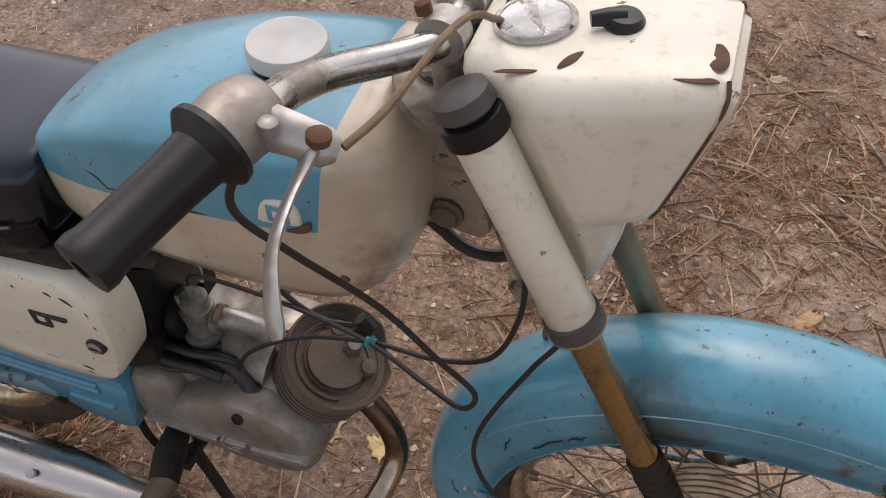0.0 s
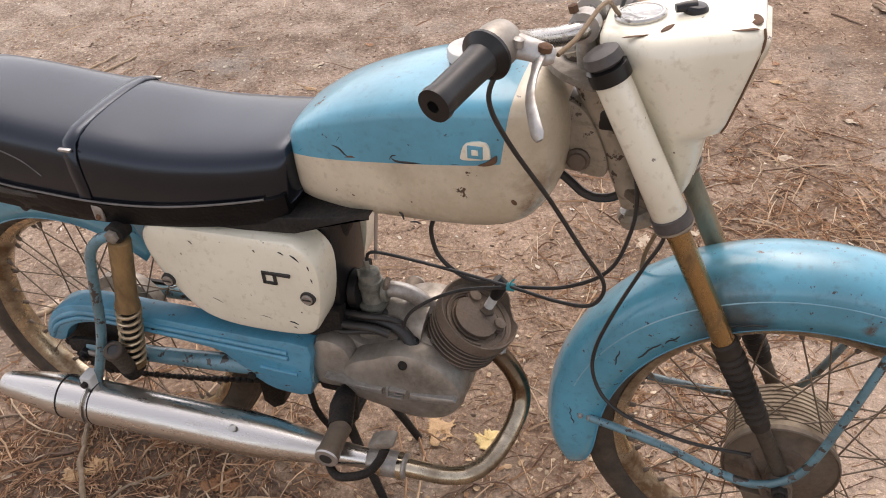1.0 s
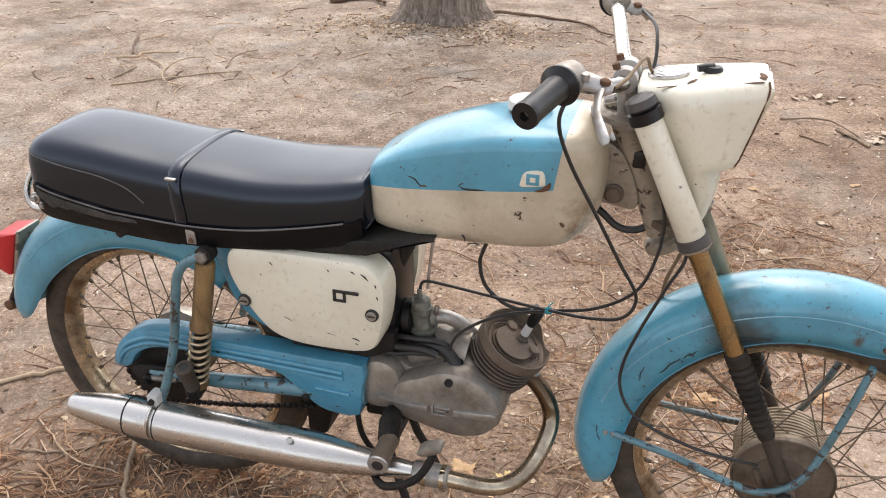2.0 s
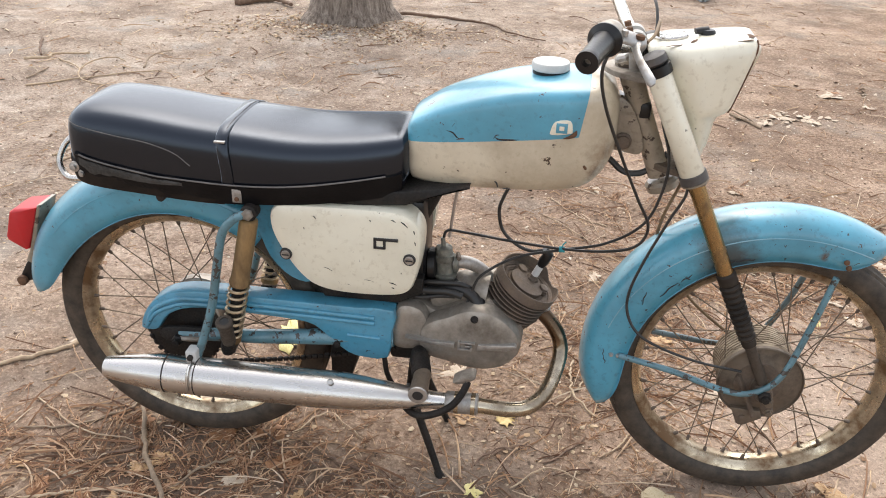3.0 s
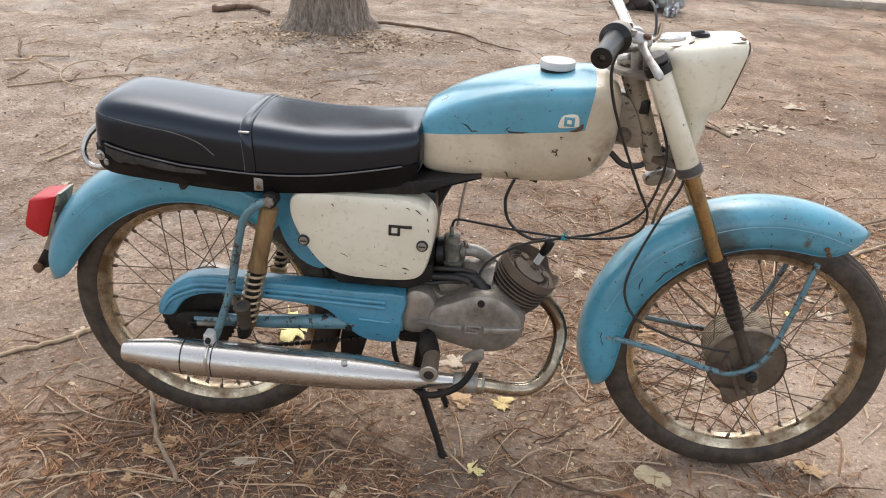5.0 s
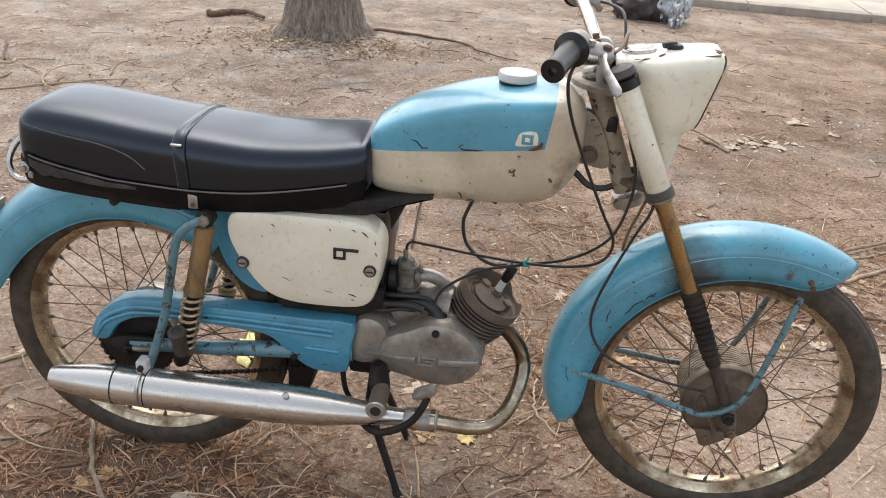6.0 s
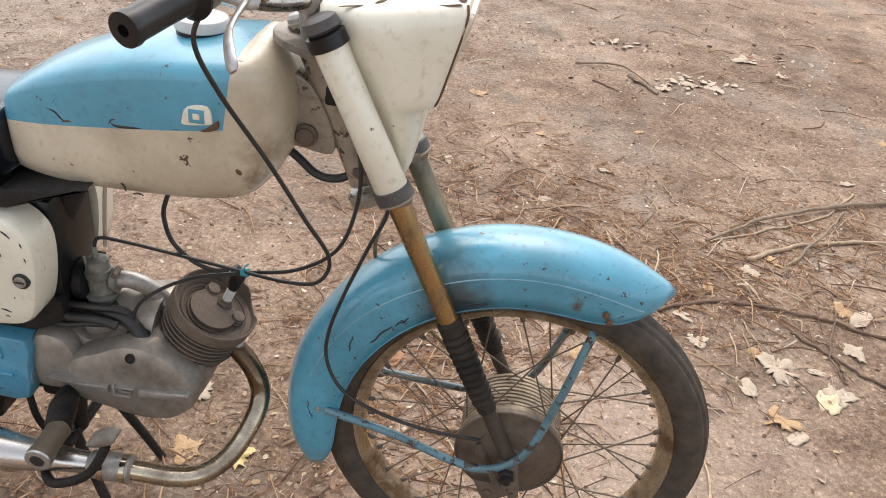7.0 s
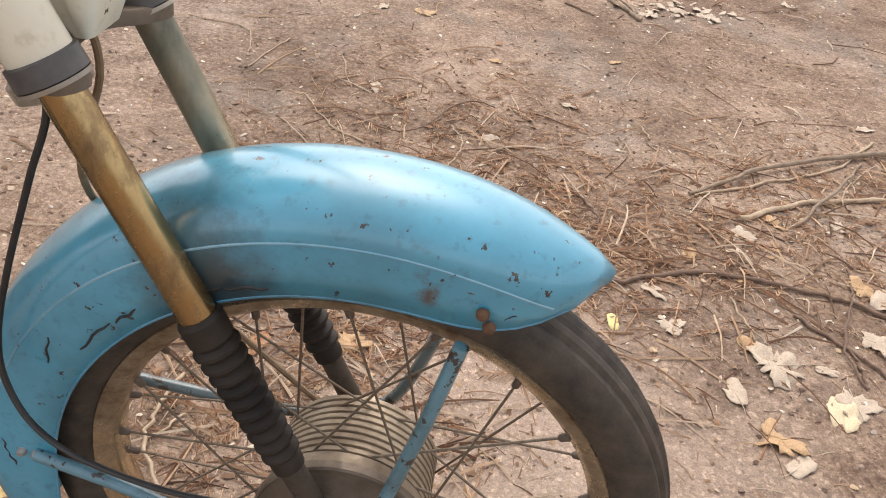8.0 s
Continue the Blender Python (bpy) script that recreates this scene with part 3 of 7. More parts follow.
# fenders ---------------------------------------------------------
def fender(name, c, rows, mat, label, crease, crease_mat, thick=0.0018):
    """Pressed sheet along an arc; rows of angle, outer radius, radius of the side's edge, half width."""
    bm = bmesh.new()
    rings = []
    for a, ro, rs, hw in smooth_rows(rows, 56):
        ca, sa = math.cos(radians(a)), math.sin(radians(a))
        shoulder = min(max(crease, rs + (ro - rs) * 0.1), ro - (ro - rs) * 0.35)
        prof = [(-hw * 0.985, rs), (-hw, rs + (shoulder - rs) * 0.5), (-hw, shoulder)]
        for k in range(1, 12):
            u = math.pi * k / 12
            prof.append((-hw * math.cos(u), shoulder + (ro - shoulder) * math.sin(u) ** 0.98))
        prof += [(hw, shoulder), (hw, rs + (shoulder - rs) * 0.5), (hw * 0.985, rs)]
        rings.append([Vector((c.x + r * ca, y, c.z + r * sa)) for y, r in prof])
    skin(bm, rings, closed_ring=False)
    f = part(name, bm, mat, bike, label, angle=50)
    mod = f.modifiers.new("thickness", "SOLIDIFY")
    mod.thickness, mod.offset = thick, 0
    for y, idx in ((-1, 2), (1, -3)):
        part("pressed_crease", tube([r[idx] + Vector((0, 0.0004 * y, 0)) for r in rings[2:-14]], 0.0012, 6), crease_mat, f)
    for idx in (0, -1):
        part("rolled_edge", tube([r[idx] for r in rings], 0.0015, 6), GUARD_BLUE, f)
    return f


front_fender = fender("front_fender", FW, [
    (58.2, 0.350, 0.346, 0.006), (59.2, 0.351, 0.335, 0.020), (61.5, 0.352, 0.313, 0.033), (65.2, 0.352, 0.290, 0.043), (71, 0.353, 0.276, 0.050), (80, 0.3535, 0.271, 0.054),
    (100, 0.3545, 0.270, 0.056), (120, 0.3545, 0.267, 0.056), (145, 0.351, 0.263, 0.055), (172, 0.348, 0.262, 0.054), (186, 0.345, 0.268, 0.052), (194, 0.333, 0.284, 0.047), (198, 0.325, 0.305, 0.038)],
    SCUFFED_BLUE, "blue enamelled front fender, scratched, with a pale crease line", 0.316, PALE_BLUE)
rear_fender = fender("rear_fender", RW, [
    (52, 0.335, 0.268, 0.060), (75, 0.338, 0.270, 0.062), (100, 0.350, 0.268, 0.063), (125, 0.361, 0.265, 0.063), (145, 0.363, 0.271, 0.062), (158, 0.361, 0.282, 0.060), (166, 0.358, 0.297, 0.056), (170, 0.352, 0.315, 0.050), (172, 0.346, 0.330, 0.042)],
    BLUE, "blue enamelled rear fender over the back wheel", 0.322, BLUE)



def fender_scar(f, c, a0, a1, r0, r1, w, mat, hw=0.056):
    """A scratch or worn patch on the flat side of a fender, as a thin raised flake."""
    for s in (-1, 1):
        pts = []
        for k in range(7):
            t = k / 6
            a, r = radians(a0 + (a1 - a0) * t), r0 + (r1 - r0) * t + 0.0012 * math.sin(9 * t + a0)
            pts.append(Vector((c.x + r * math.cos(a), s * (hw + 0.0006 - w * 0.35), c.z + r * math.sin(a))))
        part("paint_scar", tube(pts, [w * (0.35 + 0.65 * math.sin(math.pi * (k + 0.7) / 7.4)) for k in range(7)], 6, squash=0.9), mat, f)


fender_scar(front_fender, FW, 148, 143, 0.290, 0.302, 0.0011, MARK)
fender_scar(front_fender, FW, 141, 132, 0.277, 0.281, 0.0014, MARK)
fender_scar(front_fender, FW, 131, 126, 0.279, 0.280, 0.0016, MARK)
fender_scar(front_fender, FW, 117, 110, 0.281, 0.280, 0.0022, MARK, 0.0562)
fender_scar(front_fender, FW, 110, 103, 0.279, 0.277, 0.0018, MARK, 0.0562)
fender_scar(front_fender, FW, 76.0, 73.5, 0.309, 0.303, 0.0022, RUST, 0.0515)
fender_scar(front_fender, FW, 74.8, 74.2, 0.300, 0.290, 0.0014, RUST, 0.0515)
fender_scar(front_fender, FW, 171.0, 174.5, 0.309, 0.305, 0.0012, MARK, 0.0542)
fender_scar(front_fender, FW, 174.5, 177.5, 0.305, 0.298, 0.0012, MARK, 0.0542)
fender_scar(front_fender, FW, 69.5, 67.0, 0.286, 0.300, 0.0008, MARK, 0.047)

for s in (-1, 1):
    y = 0.060 * s
    pts = spline([(0.915, y * 0.95, 0.340), (1.02, y * 1.1, 0.322), (1.11, y * 1.35, 0.303), (1.165, y * 1.45, 0.305), (1.212, y * 1.4, 0.345), (1.245, y * 1.15, 0.440), (1.272, y * 0.95, 0.552)], 8)
    st = part("fender_stay", tube(pts, 0.0062, 10), BLUE_ROD if s < 0 else DULL_ROD, bike, "bent blue rod, paint worn dark" if s < 0 else "bent rod, its blue paint dulled to grey")
    for x, z in ((1.283, 0.582), (1.289, 0.571)):
        part("fender_screw", lathe([(0.0001, 0.006), (0.003, 0.0055), (0.0048, 0.003), (0.0052, 0)], (x, 0.053 * s, z), (0, s, 0), 12), RUST, front_fender)
    for x, z in ((0.914, 0.338), (0.901, 0.339)):
        part("fender_screw", lathe([(0.0001, 0.006), (0.003, 0.0055), (0.0042, 0.003), (0.0046, 0)], (x, 0.0545 * s, z), (0, s, 0), 12), ALU_BRIGHT, front_fender, "small dull steel screw")

# front fork ------------------------------------------------------
for s in (-1, 1):
    y = 0.068 * s

    def F(z, dy=0.0):
        return Vector((fork_x(z), y + dy, z))
    ax = (F(0.3) - F(0.9)).normalized()
    top = F(0.905)
    cov = part("fork_cover", lathe([(0.0195, 0), (0.0205, 0.004), (0.0205, 0.10), (0.0215, 0.190), (0.0195, 0.193)], top, ax, 28), CREAM, bike, "cream enamelled fork leg cover")
    part("rubber_ring", lathe([(0.018, -0.002), (0.0235, 0), (0.0235, 0.016), (0.018, 0.018)], top - ax * 0.010, ax, 28), RUBBER, cov)
    part("fork_cap", lathe([(0.0001, -0.019), (0.014, -0.0185), (0.0205, -0.015), (0.0222, -0.004), (0.018, 0)], top - ax * 0.012, ax, 28), GREY_CAP, cov, "faded grey fork cap")
    part("seal_ring", lathe([(0.0195, 0.188), (0.0240, 0.190), (0.0245, 0.204), (0.0225, 0.205), (0.015, 0.206)], top, ax, 28), GREY_CAP, cov, "dark grey ring")
    part("ring_lip", lathe([(0.0150, 0.2045), (0.0245, 0.205), (0.0245, 0.2080), (0.0150, 0.2090)], top, ax, 28), FRAME_CREAM, cov)
    part("fork_tube", lathe([(0.0146, 0.19), (0.0146, 0.425)], top, ax, 24), BRASSY if s < 0 else TARNISH, bike, "rust-streaked bronze-coloured fork tube" if s < 0 else "tarnished greenish fork tube")
    # bellows
    b0 = (F(0.545) - top).length
    prof = [(0.0155, b0 - 0.004), (0.0178, b0), (0.0178, b0 + 0.018)]
    h = b0 + 0.022
    for k in range(10):
        r = 0.0190 - 0.0003 * k
        prof += [(r - 0.004, h), (r, h + 0.004), (r, h + 0.007), (r - 0.004, h + 0.011)]
        h += 0.0125
    prof += [(0.0140, h + 0.004), (0.0135, h + 0.012), (0.011, h + 0.014)]
    part("fork_boot", lathe(prof, top, ax, 24), BOOT, bike, "ribbed dusty black rubber fork boot", angle=25)
    leg0 = F(0.415)
    leg = part("fork_lower", tube([leg0, F(0.36), F(0.325), F(0.290, -0.012 * -s)], [0.0108, 0.0108, 0.0112, 0.010], 14), LEG_IRON, bike, "dark brown steel lower fork leg")
    part("axle_lug", lathe([(0.015, -0.011), (0.017, -0.008), (0.017, 0.008), (0.015, 0.011)], (FW.x, s * 0.079, FW.z), (0, 1, 0), 20), IRON, leg)
    part("axle_clamp", tube([(FW.x + 0.001, s * 0.080, FW.z + 0.012), (FW.x + 0.007, s * 0.083, FW.z - 0.012), (FW.x + 0.013, s * 0.084, FW.z - 0.036)], [0.012, 0.0125, 0.0105], 14), IRON, leg)
    part("clamp_bolt", lathe([(0.0100, 0), (0.0100, 0.007), (0.0070, 0.008), (0.0065, 0.014), (0.0050, 0.0145)], (FW.x + 0.008, s * 0.090, FW.z - 0.010), (0, s, 0), 14), HUB, leg)
    part("clamp_bolt", lathe([(0.0090, 0), (0.0090, 0.006), (0.0060, 0.007), (0.0055, 0.012)], (FW.x + 0.013, s * 0.090, FW.z - 0.034), (0, s, 0), 14), HUB, leg)

# head tube, clamps and frame nose
ht0, ht1 = Vector((0.862, 0, 0.905)), Vector((0.945, 0, 0.700))
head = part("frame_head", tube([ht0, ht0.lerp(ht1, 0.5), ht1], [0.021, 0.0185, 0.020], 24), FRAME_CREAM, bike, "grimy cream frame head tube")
clamp_plan = smooth2([(0.826, 0.0), (0.838, -0.034), (0.868, -0.062), (0.896, -0.072), (0.910, -0.056), (0.900, 0.0), (0.910, 0.056), (0.896, 0.072), (0.868, 0.062), (0.838, 0.034)])
part("top_clamp", slab(clamp_plan, 0.884, 0.893), ALU, bike, "worn aluminium upper fork clamp")
low_plan = smooth2([(0.922, 0.0), (0.945, -0.032), (0.985, -0.055), (0.985, -0.078), (1.006, -0.084), (1.018, -0.066), (1.008, -0.045), (0.985, -0.02), (0.985, 0.02), (1.008, 0.045), (1.018, 0.066), (1.006, 0.084), (0.985, 0.078), (0.985, 0.055), (0.945, 0.032)])
part("lower_clamp", slab(low_plan, 0.716, 0.728), HUB, bike, "grimy brown lower fork clamp")
part("stem_nut", lathe([(0.016, 0), (0.016, 0.016), (0.012, 0.02), (0.006, 0.021)], (0.862, 0, 0.893), (-0.37, 0, 0.93), 6), ALU_BRIGHT, bike, smooth=False)
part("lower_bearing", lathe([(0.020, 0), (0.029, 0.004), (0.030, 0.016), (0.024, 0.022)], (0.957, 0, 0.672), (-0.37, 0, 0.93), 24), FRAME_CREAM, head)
part("steering_stop", box((0.893, -0.020, 0.806), (0.914, 0.020, 0.834), bevel=0.005), RUBBER, bike)
gus = smooth2([(0.795, 0.81), (0.84, 0.845), (0.878, 0.83), (0.905, 0.775), (0.905, 0.742), (0.87, 0.745), (0.83, 0.755)], 3)
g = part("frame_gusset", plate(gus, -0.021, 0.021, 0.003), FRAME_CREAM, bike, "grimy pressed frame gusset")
part("gusset_bolt", lathe([(0.0155, 0), (0.0155, 0.004), (0.012, 0.006), (0.011, 0.009), (0.005, 0.010)], (0.872, -0.021, 0.765), (0, -1, 0), 12), IRON, g)
part("main_tube", tube([(0.87, 0, 0.775), (0.74, 0, 0.705), (0.56, 0, 0.655), (0.42, 0, 0.60)], 0.021, 16), DARK_STEEL, bike, "dark frame tube under the tank")

# headlamp nacelle ------------------------------------------------
NAC = [  # height, rear, front, half width, roundness
    (0.728, 0.986, 1.000, 0.036), (0.750, 0.975, 1.008, 0.050), (0.780, 0.962, 1.013, 0.060), (0.815, 0.948, 1.017, 0.068),
    (0.828, 0.943, 1.020, 0.072), (0.838, 0.939, 1.034, 0.0745), (0.850, 0.934, 1.039, 0.076), (0.885, 0.919, 1.048, 0.079), (0.920, 0.904, 1.057, 0.080),
    (0.938, 0.896, 1.061, 0.079), (0.949, 0.892, 1.062, 0.0745), (0.956, 0.891, 1.060, 0.066), (0.9595, 0.893, 1.050, 0.055), (0.9605, 0.90, 1.04, 0.040)]


def rounded_ring(x0, x1, hw, rad, fn, n=6, mid=0):
    pts = []
    for cx, cy, a0 in ((x1 - rad, hw - rad, 0), (x0 + rad, hw - rad, 90), (x0 + rad, -hw + rad, 180), (x1 - rad, -hw + rad, 270)):
        for k in range(n + 1):
            a = radians(a0 + 90 * k / n)
            pts.append(fn(cx + rad * math.cos(a), cy + rad * math.sin(a)))
        for k in range(mid if a0 in (0, 180) else 0):
            u = (k + 1) / (mid + 1)
            pts.append(fn(x1 - rad + (x0 - x1 + 2 * rad) * (u if a0 == 0 else 1 - u), cy + (rad if a0 == 0 else -rad)))
    return pts


def tilt_top(x, z):
    return z + 0.13 * (x - 1.045) * max(0.0, min(1.0, (z - 0.86) / 0.08))


def narrow(x, z, x0, x1):
    """The housing tapers in plan towards its front, more so below the lamp."""
    k = 0.26 + 0.16 * max(0.0, min(1.0, (0.835 - z) / 0.02))
    t = max(0.0, min(1.0, (x - x0 - 0.012) / 0.05))
    behind = 0.66 + 0.34 * t * t * (3 - 2 * t)
    return min(behind, 1.0 - k * max(0.0, (x - x0) / (x1 - x0)) ** 1.5)


bm = bmesh.new()
skin(bm, [rounded_ring(x0, x1, hw, min(0.013, (x1 - x0) * 0.45, hw * 0.45), lambda x, y, z=z, x0=x0, x1=x1: Vector((x, y * narrow(x, z, x0, x1), tilt_top(x, z))), 6, 9) for z, x0, x1, hw in NAC])
nacelle = part("headlamp_nacelle", bm, CREAM, bike, "cream enamelled headlamp housing with rust spots", angle=35)
# headlamp rim and glass on its slanting face
fdir = Vector((0.97, 0, -0.24)).normalized()
fup = Vector((0.24, 0, 0.97)).normalized()
fc = Vector((1.045, 0, 0.897))


def on_face(u, v, d):
    return fc + Vector((0, 1, 0)) * u * 0.76 * (0.93 + 1.05 * v) + fup * v + fdir * (d - 0.003 + 0.11 * max(0.0, v - 0.005))


def face_ring(hu, hv, rad, d):
    return rounded_ring(-hv, hv, hu, rad, lambda v, u: on_face(u, v, d), 6)


bm = bmesh.new()
skin(bm, [face_ring(0.0745, 0.0540, 0.020, -0.012), face_ring(0.0760, 0.0555, 0.020, 0.0), face_ring(0.0750, 0.0545, 0.020, 0.007), face_ring(0.070, 0.050, 0.018, 0.010), face_ring(0.067, 0.047, 0.018, 0.006)], cap=False)
part("headlamp_rim", bm, TANK_CREAM, nacelle, "yellowed headlamp rim")
for s in (-1, 1):
    seam = [(row[2] - 0.001, s * (row[3] * 0.74 - 0.0050), tilt_top(row[2], row[0])) for row in NAC[5:12]]
    part("rusty_seam", tube(spline(seam, 3), 0.0015, 6), RUST, nacelle, "rusted front edge of the housing")
bm = bmesh.new()
skin(bm, [face_ring(0.068, 0.048, 0.016, 0.004), face_ring(0.055, 0.038, 0.016, 0.010), face_ring(0.02, 0.016, 0.010, 0.013)])
part("headlamp_glass", bm, GLASS, nacelle)
# pressed ribs on the front of the lower tongue
for k in range(8):
    y = -0.026 + 0.0075 * k
    part("vent_rib", tube([(1.0098, y, 0.765), (1.0142, y, 0.790), (1.0172, y, 0.818)], 0.0016, 6), CREAM, nacelle)
# speedometer
sp = Vector((0.930, 0.0, tilt_top(0.93, 0.9605)))
spn = Vector((-0.13, 0, 1)).normalized()
ring = part("speedometer", lathe([(0.0285, -0.002), (0.0290, 0.003), (0.0270, 0.0052), (0.0245, 0.0050), (0.0240, 0.003)], sp, spn, 40), BAR_CHROME, nacelle, "round speedometer with a faded dial")
# rust scars
def scar(pts, z0, parent, w=0.0022):
    bm = bmesh.new()
    c = sum((Vector((p[0], p[1], 0)) for p in pts), Vector()) / len(pts)
    rim = spline([(p[0], p[1], 0) for p in pts], 4, True)
    lo = [bm.verts.new((p.x, p.y, tilt_top(p.x, z0) + 0.0003)) for p in rim]
    hi = [bm.verts.new((c.x + (p.x - c.x) * 0.9, c.y + (p.y - c.y) * 0.9, tilt_top(p.x, z0) + 0.0008)) for p in rim]
    for i in range(len(rim)):
        bm.faces.new((lo[i], lo[(i + 1) % len(rim)], hi[(i + 1) % len(rim)], hi[i]))
    bm.faces.new(hi)
    part("rust_scar", bm, RUST, parent)


scar([(0.962, -0.034), (0.969, -0.030), (0.966, -0.042), (0.957, -0.050), (0.957, -0.043)], 0.9602, nacelle)
scar([(0.921, -0.0535), (0.933, -0.052), (0.946, -0.0515), (0.940, -0.055), (0.926, -0.057), (0.917, -0.057)], 0.9585, nacelle)
scar([(1.042, -0.012), (1.050, -0.010), (1.056, -0.020), (1.057, -0.034), (1.052, -0.040), (1.045, -0.034), (1.049, -0.026), (1.043, -0.020)], 0.9590, nacelle)
scar([(1.026, -0.048), (1.040, -0.0465), (1.050, -0.045), (1.054, -0.049), (1.046, -0.051), (1.036, -0.0505)], 0.9575, nacelle)
part("dial", lathe([(0.0243, 0.0010), (0.0243, 0.0022), (0.001, 0.0024)], sp, spn, 40), DIAL, ring)
part("dial_needle", box(sp + Vector((-0.002, -0.001, 0.0028)), sp + Vector((0.017, 0.001, 0.0036))), RED, ring)
for k in range(15):
    a = radians(-130 + 260 * k / 14)
    m = Matrix.Translation(sp + spn * 0.0028) @ Matrix.Rotation(a, 4, "Z") @ Matrix.Translation((0.0205, 0, 0)) @ Matrix.Diagonal((0.0035 if k % 2 else 0.005, 0.0009, 0.0006, 1))
    bm = bmesh.new()
    bmesh.ops.create_cube(bm, size=1, matrix=m)
    part("dial_mark", bm, MARK, ring, smooth=False)
gl = part("dial_glass", lathe([(0.0246, 0.0042), (0.020, 0.0060), (0.010, 0.0070), (0.0005, 0.0073)], sp, spn, 40), GLASS, ring)
gl.visible_shadow = False
# ignition knob with its long key handle
kz = tilt_top(0.985, 0.9605)
kn = part("ignition_knob", lathe([(0.0135, 0), (0.0135, 0.004), (0.011, 0.0075), (0.004, 0.0085)], (0.988, 0.004, kz), (0, 0, 1), 24), RUBBER, nacelle, "black ignition knob")
part("knob_lever", tube([(0.988, 0.004, kz + 0.005), (0.977, 0.000, kz + 0.006), (0.967, -0.004, kz + 0.005)], [0.0080, 0.0062, 0.0052], 10, squash=0.8), RUBBER, kn)

# handlebar --------------------------------------------------------
bar_pts = [(0.787, -0.287, 0.9735), (0.802, -0.242, 0.981), (0.814, -0.207, 0.984), (0.820, -0.170, 0.978), (0.817, -0.130, 0.962), (0.826, -0.092, 0.948), (0.850, -0.055, 0.938), (0.872, -0.030, 0.938), (0.873, 0.0, 0.938)]
bar_pts += [(0.872, 0.030, 0.939), (0.861, 0.060, 0.949), (0.852, 0.100, 0.963), (0.840, 0.160, 0.981), (0.826, 0.220, 0.991), (0.802, 0.310, 0.985)]
bar = part("handlebar", tube(spline(bar_pts, 6), 0.0112, 16), BAR_CHROME, bike, "chromed handlebar pitted with rust")
for s in (-1, 1):
    a, b = (Vector((0.812, -0.213, 0.9845)), Vector((0.7865, -0.297, 0.972))) if s < 0 else (Vector((0.824, 0.232, 0.9915)), Vector((0.798, 0.320, 0.984)))
    out = 0.0 if s < 0 else 0.030
    ax = (b - a).normalized()
    L = (b - a).length
    grip = part("grip", lathe([(0.012, -0.004), (0.0255, -0.002), (0.0260, 0.002), (0.022, 0.006), (0.0172, 0.010), (0.0160, 0.03), (0.0158, L - 0.012), (0.0172, L - 0.006), (0.0166, L), (0.006, L + 0.001), (0.0055, L - 0.01)], a, ax, 28), RUBBER, bar, "black rubber grip")
    part("twist_housing" if s < 0 else "lever_mount", lathe([(0.013, 0.002), (0.0215, 0), (0.0225, -0.020), (0.019, -0.034), (0.0135, -0.040)], a, ax, 24), ALU, bar, "grey cast twist-grip housing")
    # lever bracket and blade
    Y = lambda v: s * (v + (out if s > 0 else 0.017))
    up = 0.018 if s > 0 else 0.013
    br = part("lever_bracket", tube([(0.818, Y(0.172), 0.977 + up), (0.834, Y(0.178), 0.975 + up), (0.850, Y(0.176), 0.971 + up), (0.866, Y(0.175), 0.966 + up), (0.872, Y(0.174), 0.964 + up)], [0.013, 0.013, 0.0115, 0.011, 0.006], 10, squash=0.5), ALU_BRIGHT, bar, "bare aluminium lever bracket")
    part("pivot_screw", lathe([(0.007, 0.003), (0.007, 0.008), (0.004, 0.010)], (0.862, Y(0.176), 0.968 + up), (0.15, 0, 1), 12), RUST, br)
    part("clamp_screw", lathe([(0.0055, 0.004), (0.0055, 0.0115), (0.003, 0.013)], (0.838, Y(0.184), 0.973 + up), (0.15, 0, 1), 12), ALU_BRIGHT, br)
    lev = spline([(0.858, Y(0.178), 0.964 + up), (0.858, Y(0.192), 0.960 + up), (0.859, Y(0.213), 0.957 + up), (0.863, Y(0.238), 0.952 + up), (0.872, Y(0.260), 0.942 + up), (0.8795, Y(0.273), 0.932 + up)], 5)
    rs = [0.0095 - 0.0036 * min(1, k / 7) + 0.0016 * max(0, k - 14) / 10 for k in range(len(lev))]
    rs[-1], rs[-2] = 0.0040, 0.0062
    part("brake_lever" if s < 0 else "clutch_lever", tube(lev, rs, 12, squash=0.45), ALU_BRIGHT, bar, "bare polished aluminium hand lever")
for y in (-0.024, 0.024):
    part("bar_clamp", lathe([(0.012, -0.011), (0.018, -0.010), (0.018, 0.010), (0.012, 0.011)], (0.8725, y, 0.9395), (0, 1, 0), 20), ALU_BRIGHT, bar, "aluminium bar clamp")
    part("clamp_post", tube([(0.873, y, 0.932), (0.877, y, 0.890)], 0.011, 12), ALU_BRIGHT, bar)
    part("clamp_bolt", lathe([(0.006, 0), (0.006, 0.008), (0.003, 0.009)], (0.860, y, 0.954), (-0.3, 0, 1), 6), RUST, bar, smooth=False)

